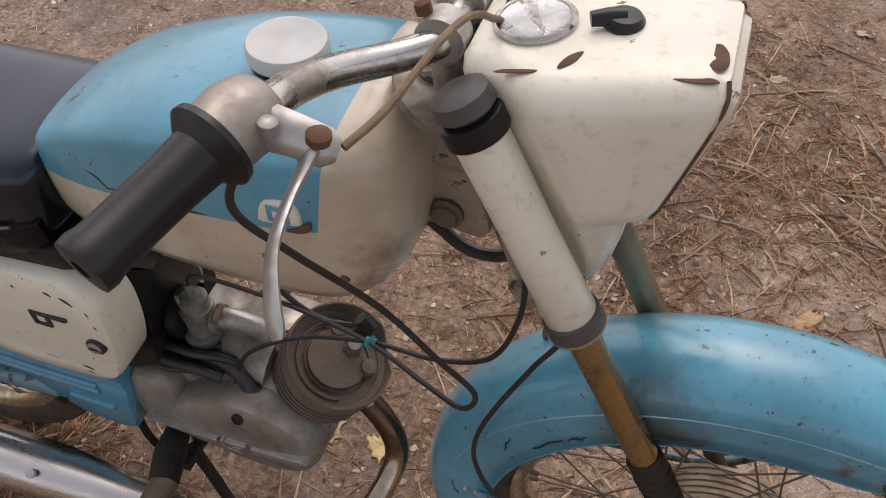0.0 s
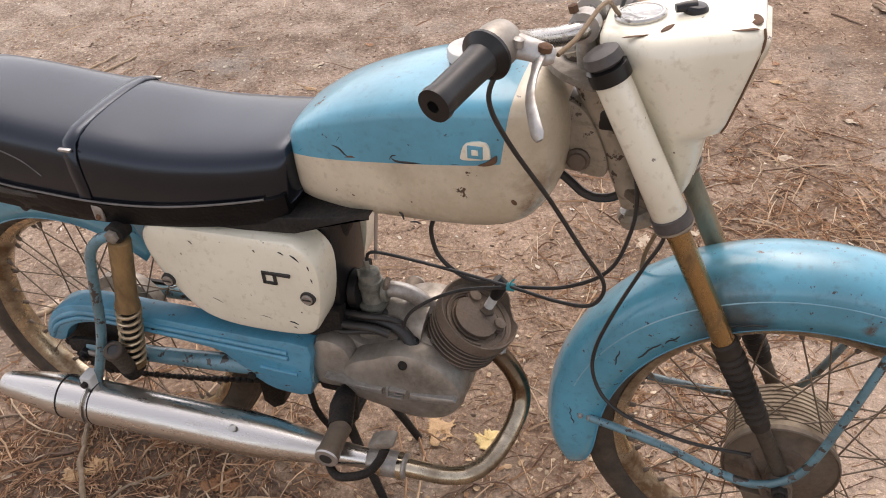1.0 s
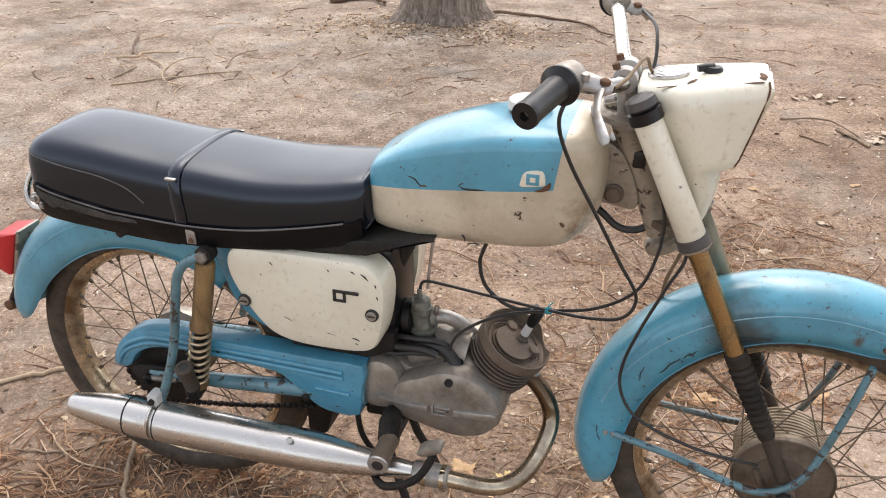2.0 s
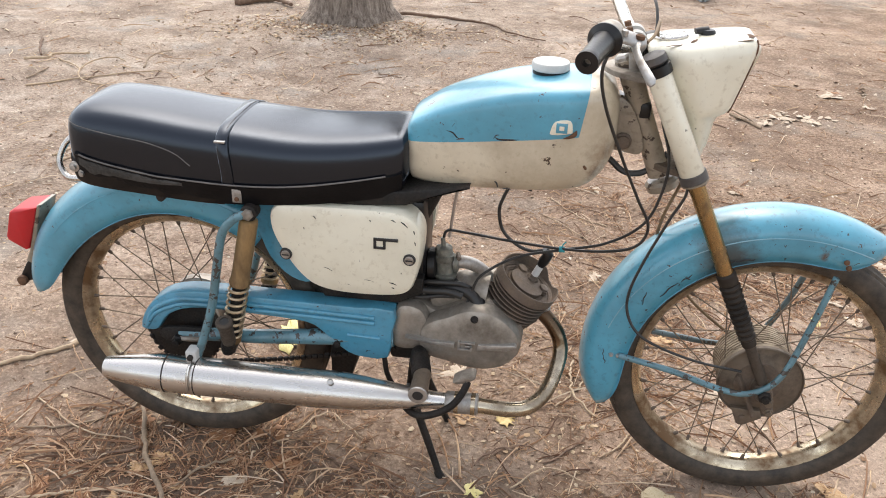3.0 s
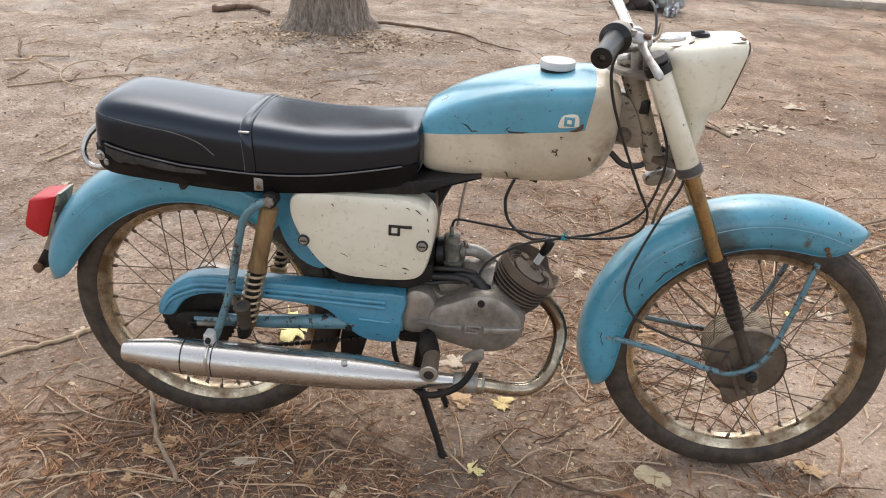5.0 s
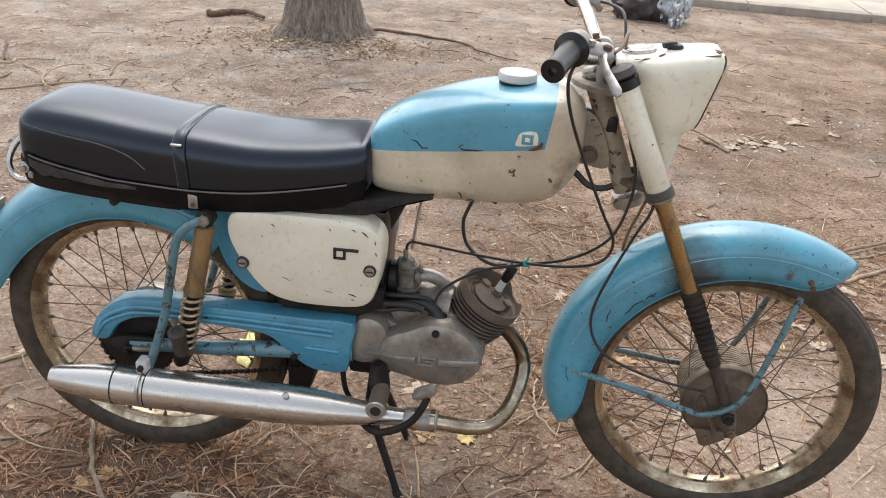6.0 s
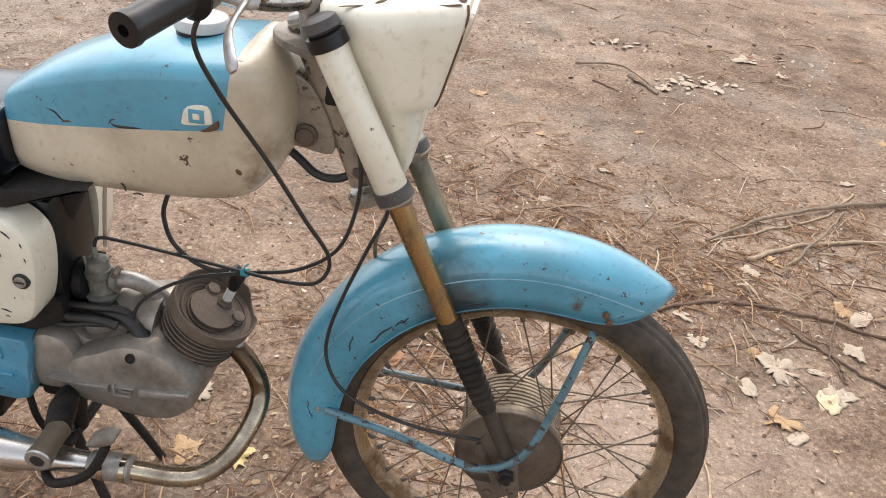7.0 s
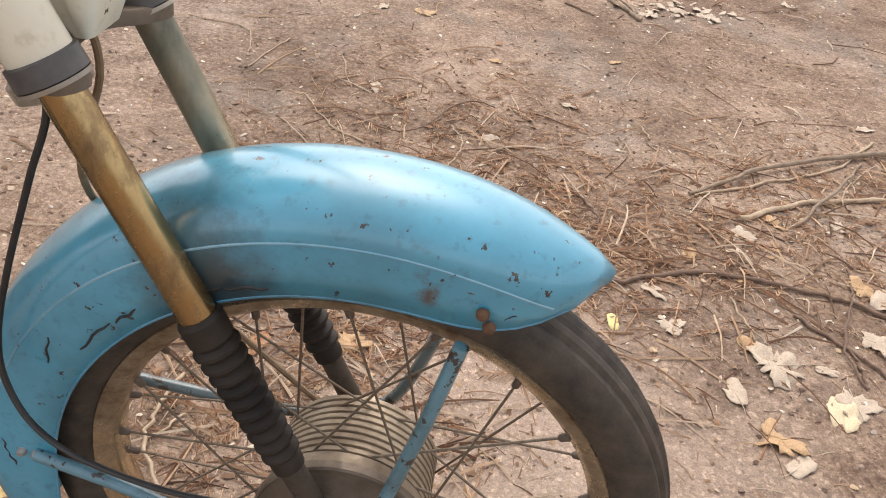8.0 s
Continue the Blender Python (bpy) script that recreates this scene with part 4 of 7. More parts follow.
# tank --------------------------------------------------------------
TANK = [  # x, underside, colour line, shoulder, top, half width
    (0.492, 0.705, 0.751, 0.765, 0.772, 0.036), (0.497, 0.684, 0.752, 0.776, 0.785, 0.057), (0.508, 0.672, 0.753, 0.785, 0.797, 0.070), (0.57, 0.668, 0.762, 0.816, 0.832, 0.086),
    (0.67, 0.672, 0.776, 0.845, 0.865, 0.097), (0.76, 0.679, 0.788, 0.858, 0.878, 0.101), (0.805, 0.689, 0.795, 0.862, 0.881, 0.097), (0.832, 0.708, 0.80, 0.856, 0.876, 0.086), (0.850, 0.735, 0.80, 0.842, 0.862, 0.068), (0.860, 0.762, 0.80, 0.825, 0.838, 0.038), (0.8625, 0.785, 0.80, 0.812, 0.820, 0.010)]
bm = bmesh.new()
trows = smooth_rows(TANK, 60)
rings = []
for x, zb, zs, zc, zt, hw in trows:
    f = min(1.0, (zs - zb) / 0.09)
    side = [(0.0, zb), (0.45, zb), (0.72, zb + 0.004 * f), (0.88, zb + 0.014 * f), (0.965, zb + 0.034 * f), (0.995, zb + 0.06 * f), (1.0, (zb + zs) / 2 + 0.02 * f), (1.0, zs), (0.992, zs + (zc - zs) * 0.45), (0.978, zs + (zc - zs) * 0.86), (0.935, zc + (zt - zc) * 0.10), (0.82, zc + (zt - zc) * 0.46), (0.62, zc + (zt - zc) * 0.76), (0.35, zc + (zt - zc) * 0.94), (0.0, zt)]
    side = [(y, min(z, zt)) for y, z in side]
    full = [(-y * hw, z) for y, z in side] + [(y * hw, z) for y, z in side[-2:0:-1]]
    rings.append([Vector((x + 0.16 * max(0.0, z - zs) * max(0.0, 1 - abs(x - 0.790) / 0.045), y, z)) for y, z in full])


def tank_col(i, j):
    up = 7 <= j <= 20
    return 1 if up and trows[i][0] < 0.790 else 0


skin(bm, rings, mats=tank_col)
tank = part("fuel_tank", bm, [TANK_CREAM, BLUE], bike, "fuel tank, blue above and yellowed cream below, chipped along the line", angle=75)
part("cap_neck", lathe([(0.031, -0.012), (0.031, 0.004), (0.027, 0.005)], (0.736, 0, 0.874), (0, 0, 1), 36), RUBBER, tank)
part("fuel_cap", lathe([(0.0315, 0.004), (0.0330, 0.0055), (0.0330, 0.0150), (0.0315, 0.0178), (0.0290, 0.0182), (0.0270, 0.0172), (0.001, 0.0172)], (0.736, 0, 0.874), (0, 0, 1), 40), WHITE_CAP, tank, "dull silver fuel cap")
bt = tube([(0.705, 0, 0.672), (0.708, 0, 0.655), (0.722, 0.0, 0.652)], 0.007, 10)
part("fuel_tap", bt, DARK_STEEL, tank)
# badge: a pale square plate with a plain raised ring
for s in (-1, 1):
    yb = 0.1015 * s
    out = smooth2([(0.748, 0.795), (0.778, 0.799), (0.782, 0.804), (0.777, 0.821), (0.753, 0.818), (0.746, 0.803)], 3)
    bd = part("badge", plate(out, yb + 0.0016 * s, yb - 0.006 * s, 0.001), CREAM, tank, "worn pale square badge")
    for half, out2, mat in ((0.0095, 0.0018, BLUE), (0.0042, 0.0024, CREAM)):
        part("badge_mark", box((0.764 - half, yb + out2 * s - 0.001, 0.808 - half * 0.9), (0.764 + half, yb + out2 * s + 0.001, 0.808 + half * 0.9), bevel=0.0008), mat, bd)
    sc = smooth2([(0.767, 0.7895), (0.779, 0.7905), (0.789, 0.796), (0.789, 0.805), (0.783, 0.8), (0.776, 0.7945)], 3)
    part("rust_scar", plate(sc, yb + 0.0012 * s, yb - 0.006 * s, 0.0005), RUST, tank)

# bare scars along the colour line
def tank_at(x, z):
    _, zs, zc, zt, hw = lerp_rows(TANK, x)
    f = (z - zs) / max(1e-3, zc - zs)
    if f <= 0:
        return hw
    return hw * (1.0 - 0.008 * min(1, f / 0.45) - 0.014 * max(0.0, min(1, (f - 0.45) / 0.41)) - 0.043 * max(0.0, min(1, (f - 0.86) / 0.14)))


def tank_scar(pts, r, mat=MARK):
    r = r * 1.3
    for s in (-1, 1):
        line = [Vector((x, s * (tank_at(x, z) - r * 0.45), z)) for x, z in pts]
        sc = tube(spline(line, 4), [r * (0.5 + 0.5 * math.sin(math.pi * min(1, max(0, (k + 0.6) / (4 * (len(pts) - 1) + 1.2))))) for k in range(4 * (len(pts) - 1) + 1)], 6)
        part("paint_scar", sc, mat, tank)


tank_scar([(0.512, 0.757), (0.522, 0.765), (0.535, 0.762)], 0.0016)
tank_scar([(0.524, 0.772), (0.532, 0.760), (0.538, 0.757)], 0.0012)
tank_scar([(0.566, 0.783), (0.580, 0.781), (0.590, 0.772), (0.604, 0.768)], 0.0018)
tank_scar([(0.585, 0.768), (0.597, 0.772), (0.605, 0.770)], 0.0022, RUST)
tank_scar([(0.552, 0.793), (0.556, 0.788), (0.557, 0.782)], 0.0016, RUST)
tank_scar([(0.576, 0.788), (0.582, 0.796), (0.586, 0.802)], 0.0010)
tank_scar([(0.652, 0.783), (0.660, 0.778), (0.680, 0.779), (0.703, 0.7815)], 0.0018)
tank_scar([(0.648, 0.774), (0.655, 0.784), (0.662, 0.786)], 0.0012)
tank_scar([(0.520, 0.790), (0.528, 0.783), (0.531, 0.776)], 0.0010)
tank_scar([(0.722, 0.7845), (0.735, 0.786), (0.747, 0.7875)], 0.0012)
tank_scar([(0.657, 0.700), (0.661, 0.697), (0.663, 0.690)], 0.0012)
tank_scar([(0.672, 0.688), (0.680, 0.690), (0.686, 0.688)], 0.0010)
tank_scar([(0.806, 0.742), (0.809, 0.738), (0.811, 0.735)], 0.0022, RUST)

# seat --------------------------------------------------------------
SEAT = [  # x, underside, top, half width
    (-0.140, 0.692, 0.735, 0.048), (-0.136, 0.670, 0.755, 0.080), (-0.126, 0.658, 0.769, 0.100), (-0.105, 0.650, 0.778, 0.110), (-0.07, 0.645, 0.780, 0.113), (0.0, 0.640, 0.775, 0.114),
    (0.10, 0.634, 0.764, 0.115), (0.19, 0.634, 0.758, 0.116), (0.30, 0.642, 0.751, 0.114), (0.40, 0.655, 0.756, 0.108), (0.47, 0.667, 0.764, 0.098), (0.495, 0.675, 0.765, 0.089), (0.503, 0.69, 0.755, 0.076)]
srows = smooth_rows(SEAT, 70)


def seat_ring(x, zb, zt, hw, grow=0.0, lo=0.0):
    h = zt - zb
    ring = [(0.0, zb + lo), (0.80, zb + lo), (0.97, zb + lo + 0.004), (1.0, zb + h * 0.16), (1.005, zb + h * 0.36), (0.995, zb + h * 0.58), (0.962, zb + h * 0.76), (0.878, zb + h * 0.90), (0.67, zb + h * 0.972), (0.35, zb + h * 0.996), (0.0, zt)]
    full = [(-y * (hw + grow), z + (grow if k > 4 else 0)) for k, (y, z) in enumerate(ring)]
    full += [(-y, z) for y, z in full[-2:0:-1]]
    return [Vector((x, y, z)) for y, z in full]


def seat_half(x, z):
    """Half the seat's width at a height."""
    ring = seat_ring(x, *lerp_rows(SEAT, x))[3:11]
    return float(np.interp(z, [p.z for p in ring], [-p.y for p in ring]))


bm = bmesh.new()
skin(bm, [seat_ring(*r) for r in srows])
seat = part("seat", bm, LEATHER, bike, "long padded black leatherette dual seat", angle=60)
sub = seat.modifiers.new("soft", "SUBSURF")
sub.levels = sub.render_levels = 1
# seat trim band along the bottom, deeper and torn towards the tail
def tail_share(x):
    return min(1.0, max(0.0, (0.05 - x) / 0.19))


def trim_top(x):
    return 0.025 + 0.026 * tail_share(x) ** 1.2 + 0.002 * math.sin(x * 17)


bm = bmesh.new()
rings = []
for x, zb, zt, hw in srows[1:34]:
    o = hw + 0.0022
    rings.append([Vector((x, -o * 0.97, zb - 0.014)), Vector((x, -o, zb - 0.004)), Vector((x, -o, zb + 0.024)), Vector((x, -o + 0.004, zb + 0.026)), Vector((x, o - 0.004, zb + 0.026)), Vector((x, o, zb + 0.024)), Vector((x, o, zb - 0.004)), Vector((x, o * 0.97, zb - 0.014))])
skin(bm, rings)
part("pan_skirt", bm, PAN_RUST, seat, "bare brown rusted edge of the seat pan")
bm = bmesh.new()
rings = []
for x, zb, zt, hw in srows[3:-1]:
    o = hw + 0.0042
    torn = tail_share(x) * (0.030 + 0.014 * noise.noise(Vector((x * 35, 0.3, 0))))
    ripple = 0.0035 * noise.noise(Vector((x * 26, 1.7, 0))) + 0.0015 * noise.noise(Vector((x * 70, 4.7, 0)))
    band = trim_top(x)
    rings.append([Vector((x, -o * (0.96 + 0.03 * tail_share(x)), zb - 0.012 + torn)), Vector((x, -o - ripple, zb + 0.002 + torn)), Vector((x, -o - 0.001 + ripple, zb + band)), Vector((x, -o + 0.006, zb + band + 0.003)), Vector((x, o - 0.006, zb + band + 0.003)), Vector((x, o + 0.001, zb + band)), Vector((x, o, zb + 0.002 + torn)), Vector((x, o * (0.96 + 0.03 * tail_share(x)), zb - 0.012 + torn))])
skin(bm, rings)
part("seat_trim", bm, TRIM, seat, "scuffed black vinyl band, creased and torn")
# a greyed strip of the band has come loose towards the tail
for s in (-1, 1):
    bm = bmesh.new()
    rings = []
    for x, zb, zt, hw in srows[4:26]:
        share = (x - srows[4][0]) / (srows[25][0] - srows[4][0])
        o = hw + 0.0066 + 0.0012 * noise.noise(Vector((x * 60, 2.0, 0)))
        up = zb + trim_top(x) - 0.003
        low = up - (0.024 - 0.017 * share) * (0.85 + 0.4 * noise.noise(Vector((x * 45, 7.0, 0))))
        rings.append([Vector((x, s * (o - 0.003), up + 0.001)), Vector((x, s * o, up)), Vector((x, s * (o + 0.001), (up + low) / 2)), Vector((x, s * o, low)), Vector((x, s * (o - 0.004), low - 0.001))])
    skin(bm, rings)
    part("torn_strip", bm, TORN_VINYL, seat, "greyed strip of torn vinyl")
for s in (-1, 1):
    pp = [Vector((r[0], s * (r[3] + 0.005), r[1] + 0.0025 + trim_top(r[0]))) for r in srows[4:-4]]
    part("piping", tube(pp, 0.0017, 6), PIPING, seat)
    seam = [Vector((x, s * seat_half(x, z), z)) for x, z in ((p.x, p.y) for p in spline([(-0.128, 0.752, 0), (-0.085, 0.744, 0), (-0.03, 0.735, 0), (0.03, 0.727, 0), (0.08, 0.712, 0), (0.11, 0.690, 0)], 6))]
    part("stitched_seam", tube(seam, 0.0010, 6), PIPING, seat)
# grab strap across
strap = bmesh.new()
rings = []
for x in (0.168, 0.170, 0.188, 0.190):
    r = lerp_rows(SEAT, x + 0.02)
    ring = seat_ring(x, *r, grow=0.0012 if x in (0.168, 0.190) else 0.0030)
    rings.append([p + Vector((-0.010 * max(0, (p.z - r[0] - 0.05) / 0.07), 0, 0)) for p in ring[2:19]])
skin(strap, rings, closed_ring=False)
st = part("seat_strap", strap, LEATHER, seat, "black strap across the seat", angle=60)
st.modifiers.new("thickness", "SOLIDIFY").thickness = 0.002
for s in (-1, 1):
    part("strap_clip", box((0.186, s * 0.1205 - 0.002, 0.628), (0.204, s * 0.1205 + 0.002, 0.655), bevel=0.002), ALU_BRIGHT, seat, "dull steel strap clip")
    part("clip_rivet", lathe([(0.0045, 0), (0.0035, 0.003), (0.001, 0.0035)], (0.195, s * 0.1225, 0.636), (0, s, 0), 12), RUST, seat)
for s in (-1, 1):
    part("strap_slider", box((0.160, s * 0.1150 - 0.0030, 0.739), (0.180, s * 0.1150 + 0.0030, 0.743), bevel=0.001), ALU_BRIGHT, seat, "small bright strap slider")
part("seat_pan", plate([(-0.115, 0.654), (0.10, 0.638), (0.30, 0.640), (0.52, 0.672), (0.615, 0.688), (0.60, 0.678), (0.50, 0.640), (0.30, 0.622), (0.10, 0.615), (-0.05, 0.622), (-0.12, 0.636)], -0.100, 0.100, 0.004), DARK_STEEL, seat, "black steel seat pan")
for s in (-1, 1):
    part("seat_bolt", lathe([(0.008, -0.02), (0.008, 0.006), (0.004, 0.008)], (0.038, s * 0.098, 0.616), (0, s, 0), 12), DARK_STEEL, seat)
for s in (-1, 1):
    for x, z, r in ((-0.118, 0.668, 0.010), (-0.104, 0.656, 0.008)):
        part("rail_bolt", lathe([(r, -0.012), (r, 0.004), (r * 0.6, 0.005), (r * 0.55, 0.010), (0.001, 0.0105)], (x, s * 0.108, z), (0, s, 0), 10), ALU_BRIGHT, seat, "dull steel rail bolt")
grab = spline([(-0.10, -0.095, 0.640), (-0.150, -0.085, 0.633), (-0.172, -0.072, 0.655), (-0.166, -0.060, 0.683), (-0.150, -0.048, 0.703), (-0.146, -0.02, 0.712), (-0.146, 0.02, 0.712), (-0.150, 0.048, 0.703), (-0.166, 0.060, 0.683), (-0.172, 0.072, 0.655), (-0.150, 0.085, 0.633), (-0.10, 0.095, 0.640)], 6)
part("grab_rail", tube(grab, 0.0060, 12), BAR_CHROME, bike, "bent chromed grab rail, tarnished")

# tail lamp -----------------------------------------------------------
tl = smooth2([(-0.270, 0.533), (-0.322, 0.525), (-0.334, 0.518), (-0.352, 0.462), (-0.350, 0.452), (-0.315, 0.432), (-0.305, 0.436)], 1)
bm = plate(tl, -0.034, 0.034, 0.007)
lamp = part("tail_lamp", bm, RED, bike, "bright red plastic tail lamp")
bs = [(-0.262, 0.538), (-0.272, 0.536), (-0.309, 0.430), (-0.322, 0.405), (-0.306, 0.398), (-0.296, 0.430)]
part("lamp_base", plate(bs, -0.030, 0.030, 0.004), FRAME_CREAM, lamp, "grimy pale lamp base")
part("plate_bracket", plate([(-0.318, 0.408), (-0.332, 0.392), (-0.356, 0.352), (-0.348, 0.342), (-0.322, 0.352), (-0.306, 0.398)], -0.020, 0.020, 0.005), RUBBER, lamp)
part("bracket_bolt", lathe([(0.011, -0.006), (0.011, 0.006), (0.006, 0.009)], (-0.344, -0.022, 0.352), (0, -1, 0), 14), RUST, lamp)

# shock absorbers -------------------------------------------------------
for s in (-1, 1):
    y = 0.118 * s
    a, b = Vector((0.217, y, 0.612)), Vector((0.150, y, 0.310))
    ax = (b - a).normalized()
    L = (b - a).length
    sh = part("shock_absorber", lathe([(0.008, 0.012), (0.0165, 0.018), (0.0175, 0.024), (0.0172, 0.135), (0.0185, 0.148), (0.020, 0.152), (0.020, 0.160), (0.012, 0.162)], a, ax, 24), TAN_STEEL, bike, "tan shock absorber with an open spring below")
    part("top_eye", lathe([(0.010, -0.014), (0.0155, -0.012), (0.0155, 0.012), (0.010, 0.014)], a, (0, 1, 0), 20), DARK_STEEL, sh)
    part("top_bolt", lathe([(0.011, 0.012), (0.011, 0.020), (0.006, 0.022)], a, (0, s, 0), 6), ALU, sh, smooth=False)
    part("damper_rod", tube([a + ax * 0.15, b], 0.0120, 14), DARK_STEEL, sh)
    u = ax.orthogonal().normalized()
    v = ax.cross(u)
    turns, n = 8, 8 * 14
    coil = [a + ax * (0.158 + (L - 0.185) * k / n) + (u * math.cos(2 * math.pi * turns * k / n) + v * math.sin(2 * math.pi * turns * k / n)) * 0.0180 for k in range(n + 1)]
    part("spring", tube(coil, 0.0030, 8), SPRING, sh, "greasy coil spring")
    part("lower_cup", lathe([(0.010, L - 0.03), (0.020, L - 0.026), (0.020, L - 0.014), (0.012, L - 0.008)], a, ax, 20), TAN_STEEL, sh)
    part("lower_eye", lathe([(0.009, -0.012), (0.0145, -0.011), (0.0145, 0.011), (0.009, 0.012)], b, (0, 1, 0), 20), DARK_STEEL, sh)

# chain guard, swing arm, chain ------------------------------------------
cg = [(-0.050, 0.312), (-0.040, 0.345), (-0.018, 0.376), (0.015, 0.398), (0.062, 0.409), (0.12, 0.411), (0.20, 0.411), (0.31, 0.411), (0.40, 0.411), (0.478, 0.411), (0.474, 0.36), (0.466, 0.300), (0.42, 0.294), (0.385, 0.302), (0.352, 0.328), (0.318, 0.358), (0.28, 0.366), (0.20, 0.370), (0.12, 0.372), (0.065, 0.369), (0.028, 0.357), (0.004, 0.338), (-0.012, 0.312), (-0.030, 0.306)]
guard = part("chain_guard", plate(smooth2(cg, 2), -0.092, -0.050, 0.006), GUARD_BLUE, bike, "blue pressed chain guard with raised ribs", angle=30)
for off in (0.010, 0.022):
    rib = spline([(-0.036, -0.0915, 0.318), (-0.022 + off * 0.3, -0.0925, 0.362 - off * 0.6), (0.018 + off * 0.2, -0.0925, 0.392 - off), (0.065, -0.0925, 0.403 - off), (0.20, -0.0925, 0.404 - off), (0.44, -0.0925, 0.401 - off)], 8)
    part("pressed_rib", tube(rib, 0.0048, 10), GUARD_BLUE, guard)
part("pressed_rib", tube([(0.385, -0.0925, 0.347), (0.45, -0.0925, 0.345)], 0.0036, 8), GUARD_BLUE, guard)
part("guard_bolt", lathe([(0.007, 0), (0.007, 0.005), (0.003, 0.006)], (0.363, -0.092, 0.322), (0, -1, 0), 10), DARK_STEEL, guard)
for s in (-1, 1):
    sw = part("swing_arm", tube([(0.475, s * 0.072, 0.335), (0.36, s * 0.076, 0.328), (0.20, s * 0.080, 0.312), (0.03, s * 0.082, 0.300)], [0.017, 0.017, 0.015, 0.013], 16, squash=1.0), BLUE_ROD, bike, "blue swing arm tube")
    part("axle_slot_plate", plate(smooth2([(-0.012, 0.300), (0.0, 0.316), (0.06, 0.322), (0.10, 0.318), (0.10, 0.296), (0.05, 0.280), (0.0, 0.284)], 2), s * 0.090, s * 0.082, 0.002), DARK_STEEL, sw)
    part("chain_adjuster", tube([(0.03, s * 0.098, 0.298), (0.065, s * 0.098, 0.300), (0.092, s * 0.096, 0.302)], 0.0055, 10), ALU, sw)
    # passenger peg stub and its bracket
    pa, pc = (0.03, s * 0.30, 0.95), (0.160, s * 0.150, 0.364)
    pg = part("rear_peg", lathe([(0.009, -0.035), (0.0135, -0.030), (0.0140, 0.016), (0.0165, 0.020), (0.0168, 0.029), (0.0150, 0.031), (0.0095, 0.031), (0.0085, 0.015)], pc, pa, 20), LEG_IRON, bike, "dark brown metal peg socket")
    # solid black disc paints the shade inside the open socket
    part("socket_shade_disc", lathe([(0.0095, 0.0290), (0.0090, 0.0300), (0.001, 0.0301)], pc, pa, 16), MARK, pg)
    part("peg_bracket", tube([(0.150, s * 0.124, 0.302), (0.153, s * 0.132, 0.318), (0.158, s * 0.142, 0.340)], [0.015, 0.016, 0.013], 12, squash=0.8), DARK_STEEL, pg)
    # rod from the shock's top down to the silencer
    ry = 0.136
    rod = spline([(0.217, s * 0.128, 0.612), (0.192, s * ry, 0.603), (0.166, s * ry, 0.570), (0.150, s * ry, 0.505), (0.132, s * (ry + 0.003), 0.415), (0.108, s * (ry + 0.012), 0.335), (0.095, s * (ry + 0.020), 0.298)], 7)
    part("silencer_stay" if s < 0 else "frame_stay", tube(rod, 0.0085, 12), BLUE_ROD, bike, "blue bent stay rod, chipped to dark metal")

# drive chain: single links
ch_y = -0.060
link_bm = box((-0.0060, -0.0042, -0.0036), (0.0060, 0.0042, 0.0036), bevel=0.002)
link = part("chain_link", link_bm, DARK_STEEL, rear_wheel)
fs = Vector((0.52, 0, 0.345))
path = []
for sgn in (1, -1):
    r0, r1 = 0.079, 0.026
    p, q = Vector((RW.x, ch_y, RW.z + sgn * r0)), Vector((fs.x, ch_y, fs.z + sgn * r1))
    sag = 0.012 if sgn < 0 else 0.004
    n = 39
    for k in range(n):
        t = k / n
        path.append((p.lerp(q, t) - Vector((0, 0, sag * 4 * t * (1 - t))), (q - p)))
for k in range(16):
    a = radians(95 + 170 * k / 15)
    path.append((RW + Vector((0.079 * math.cos(a), ch_y, 0.079 * math.sin(a))), Vector((-math.sin(a), 0, math.cos(a)))))
for k, (p, d) in enumerate(path):
    m = Matrix.Translation(p) @ Matrix.Rotation(-math.atan2(d.z, d.x), 4, "Y") @ Matrix.Diagonal((0.92, 1.15 if k % 2 else 0.8, 1.2, 1))
    if k == 0:
        link.matrix_basis = m
    else:
        twin(link, "chain_link", rear_wheel, m)

# side panels -----------------------------------------------------------
pn = [(0.250, 0.600), (0.258, 0.621), (0.280, 0.630), (0.36, 0.633), (0.45, 0.634), (0.498, 0.630), (0.524, 0.612), (0.534, 0.585), (0.531, 0.535), (0.521, 0.490), (0.508, 0.468), (0.480, 0.458), (0.42, 0.454), (0.365, 0.456), (0.325, 0.468), (0.295, 0.496), (0.270, 0.535), (0.254, 0.570)]
PANEL_CHIPS = ((0.422, 0.491, 0.446, 0.488, 0.0010), (0.474, 0.489, 0.488, 0.485, 0.0014), (0.478, 0.478, 0.484, 0.476, 0.0013), (0.334, 0.613, 0.340, 0.607, 0.0012), (0.478, 0.618, 0.486, 0.614, 0.0012), (0.496, 0.616, 0.508, 0.606, 0.0013), (0.519, 0.600, 0.521, 0.592, 0.0013), (0.438, 0.615, 0.441, 0.611, 0.0012), (0.316, 0.589, 0.317, 0.585, 0.0011), (0.351, 0.510, 0.367, 0.503, 0.0008), (0.521, 0.578, 0.523, 0.570, 0.0013), (0.390, 0.478, 0.402, 0.474, 0.0010))
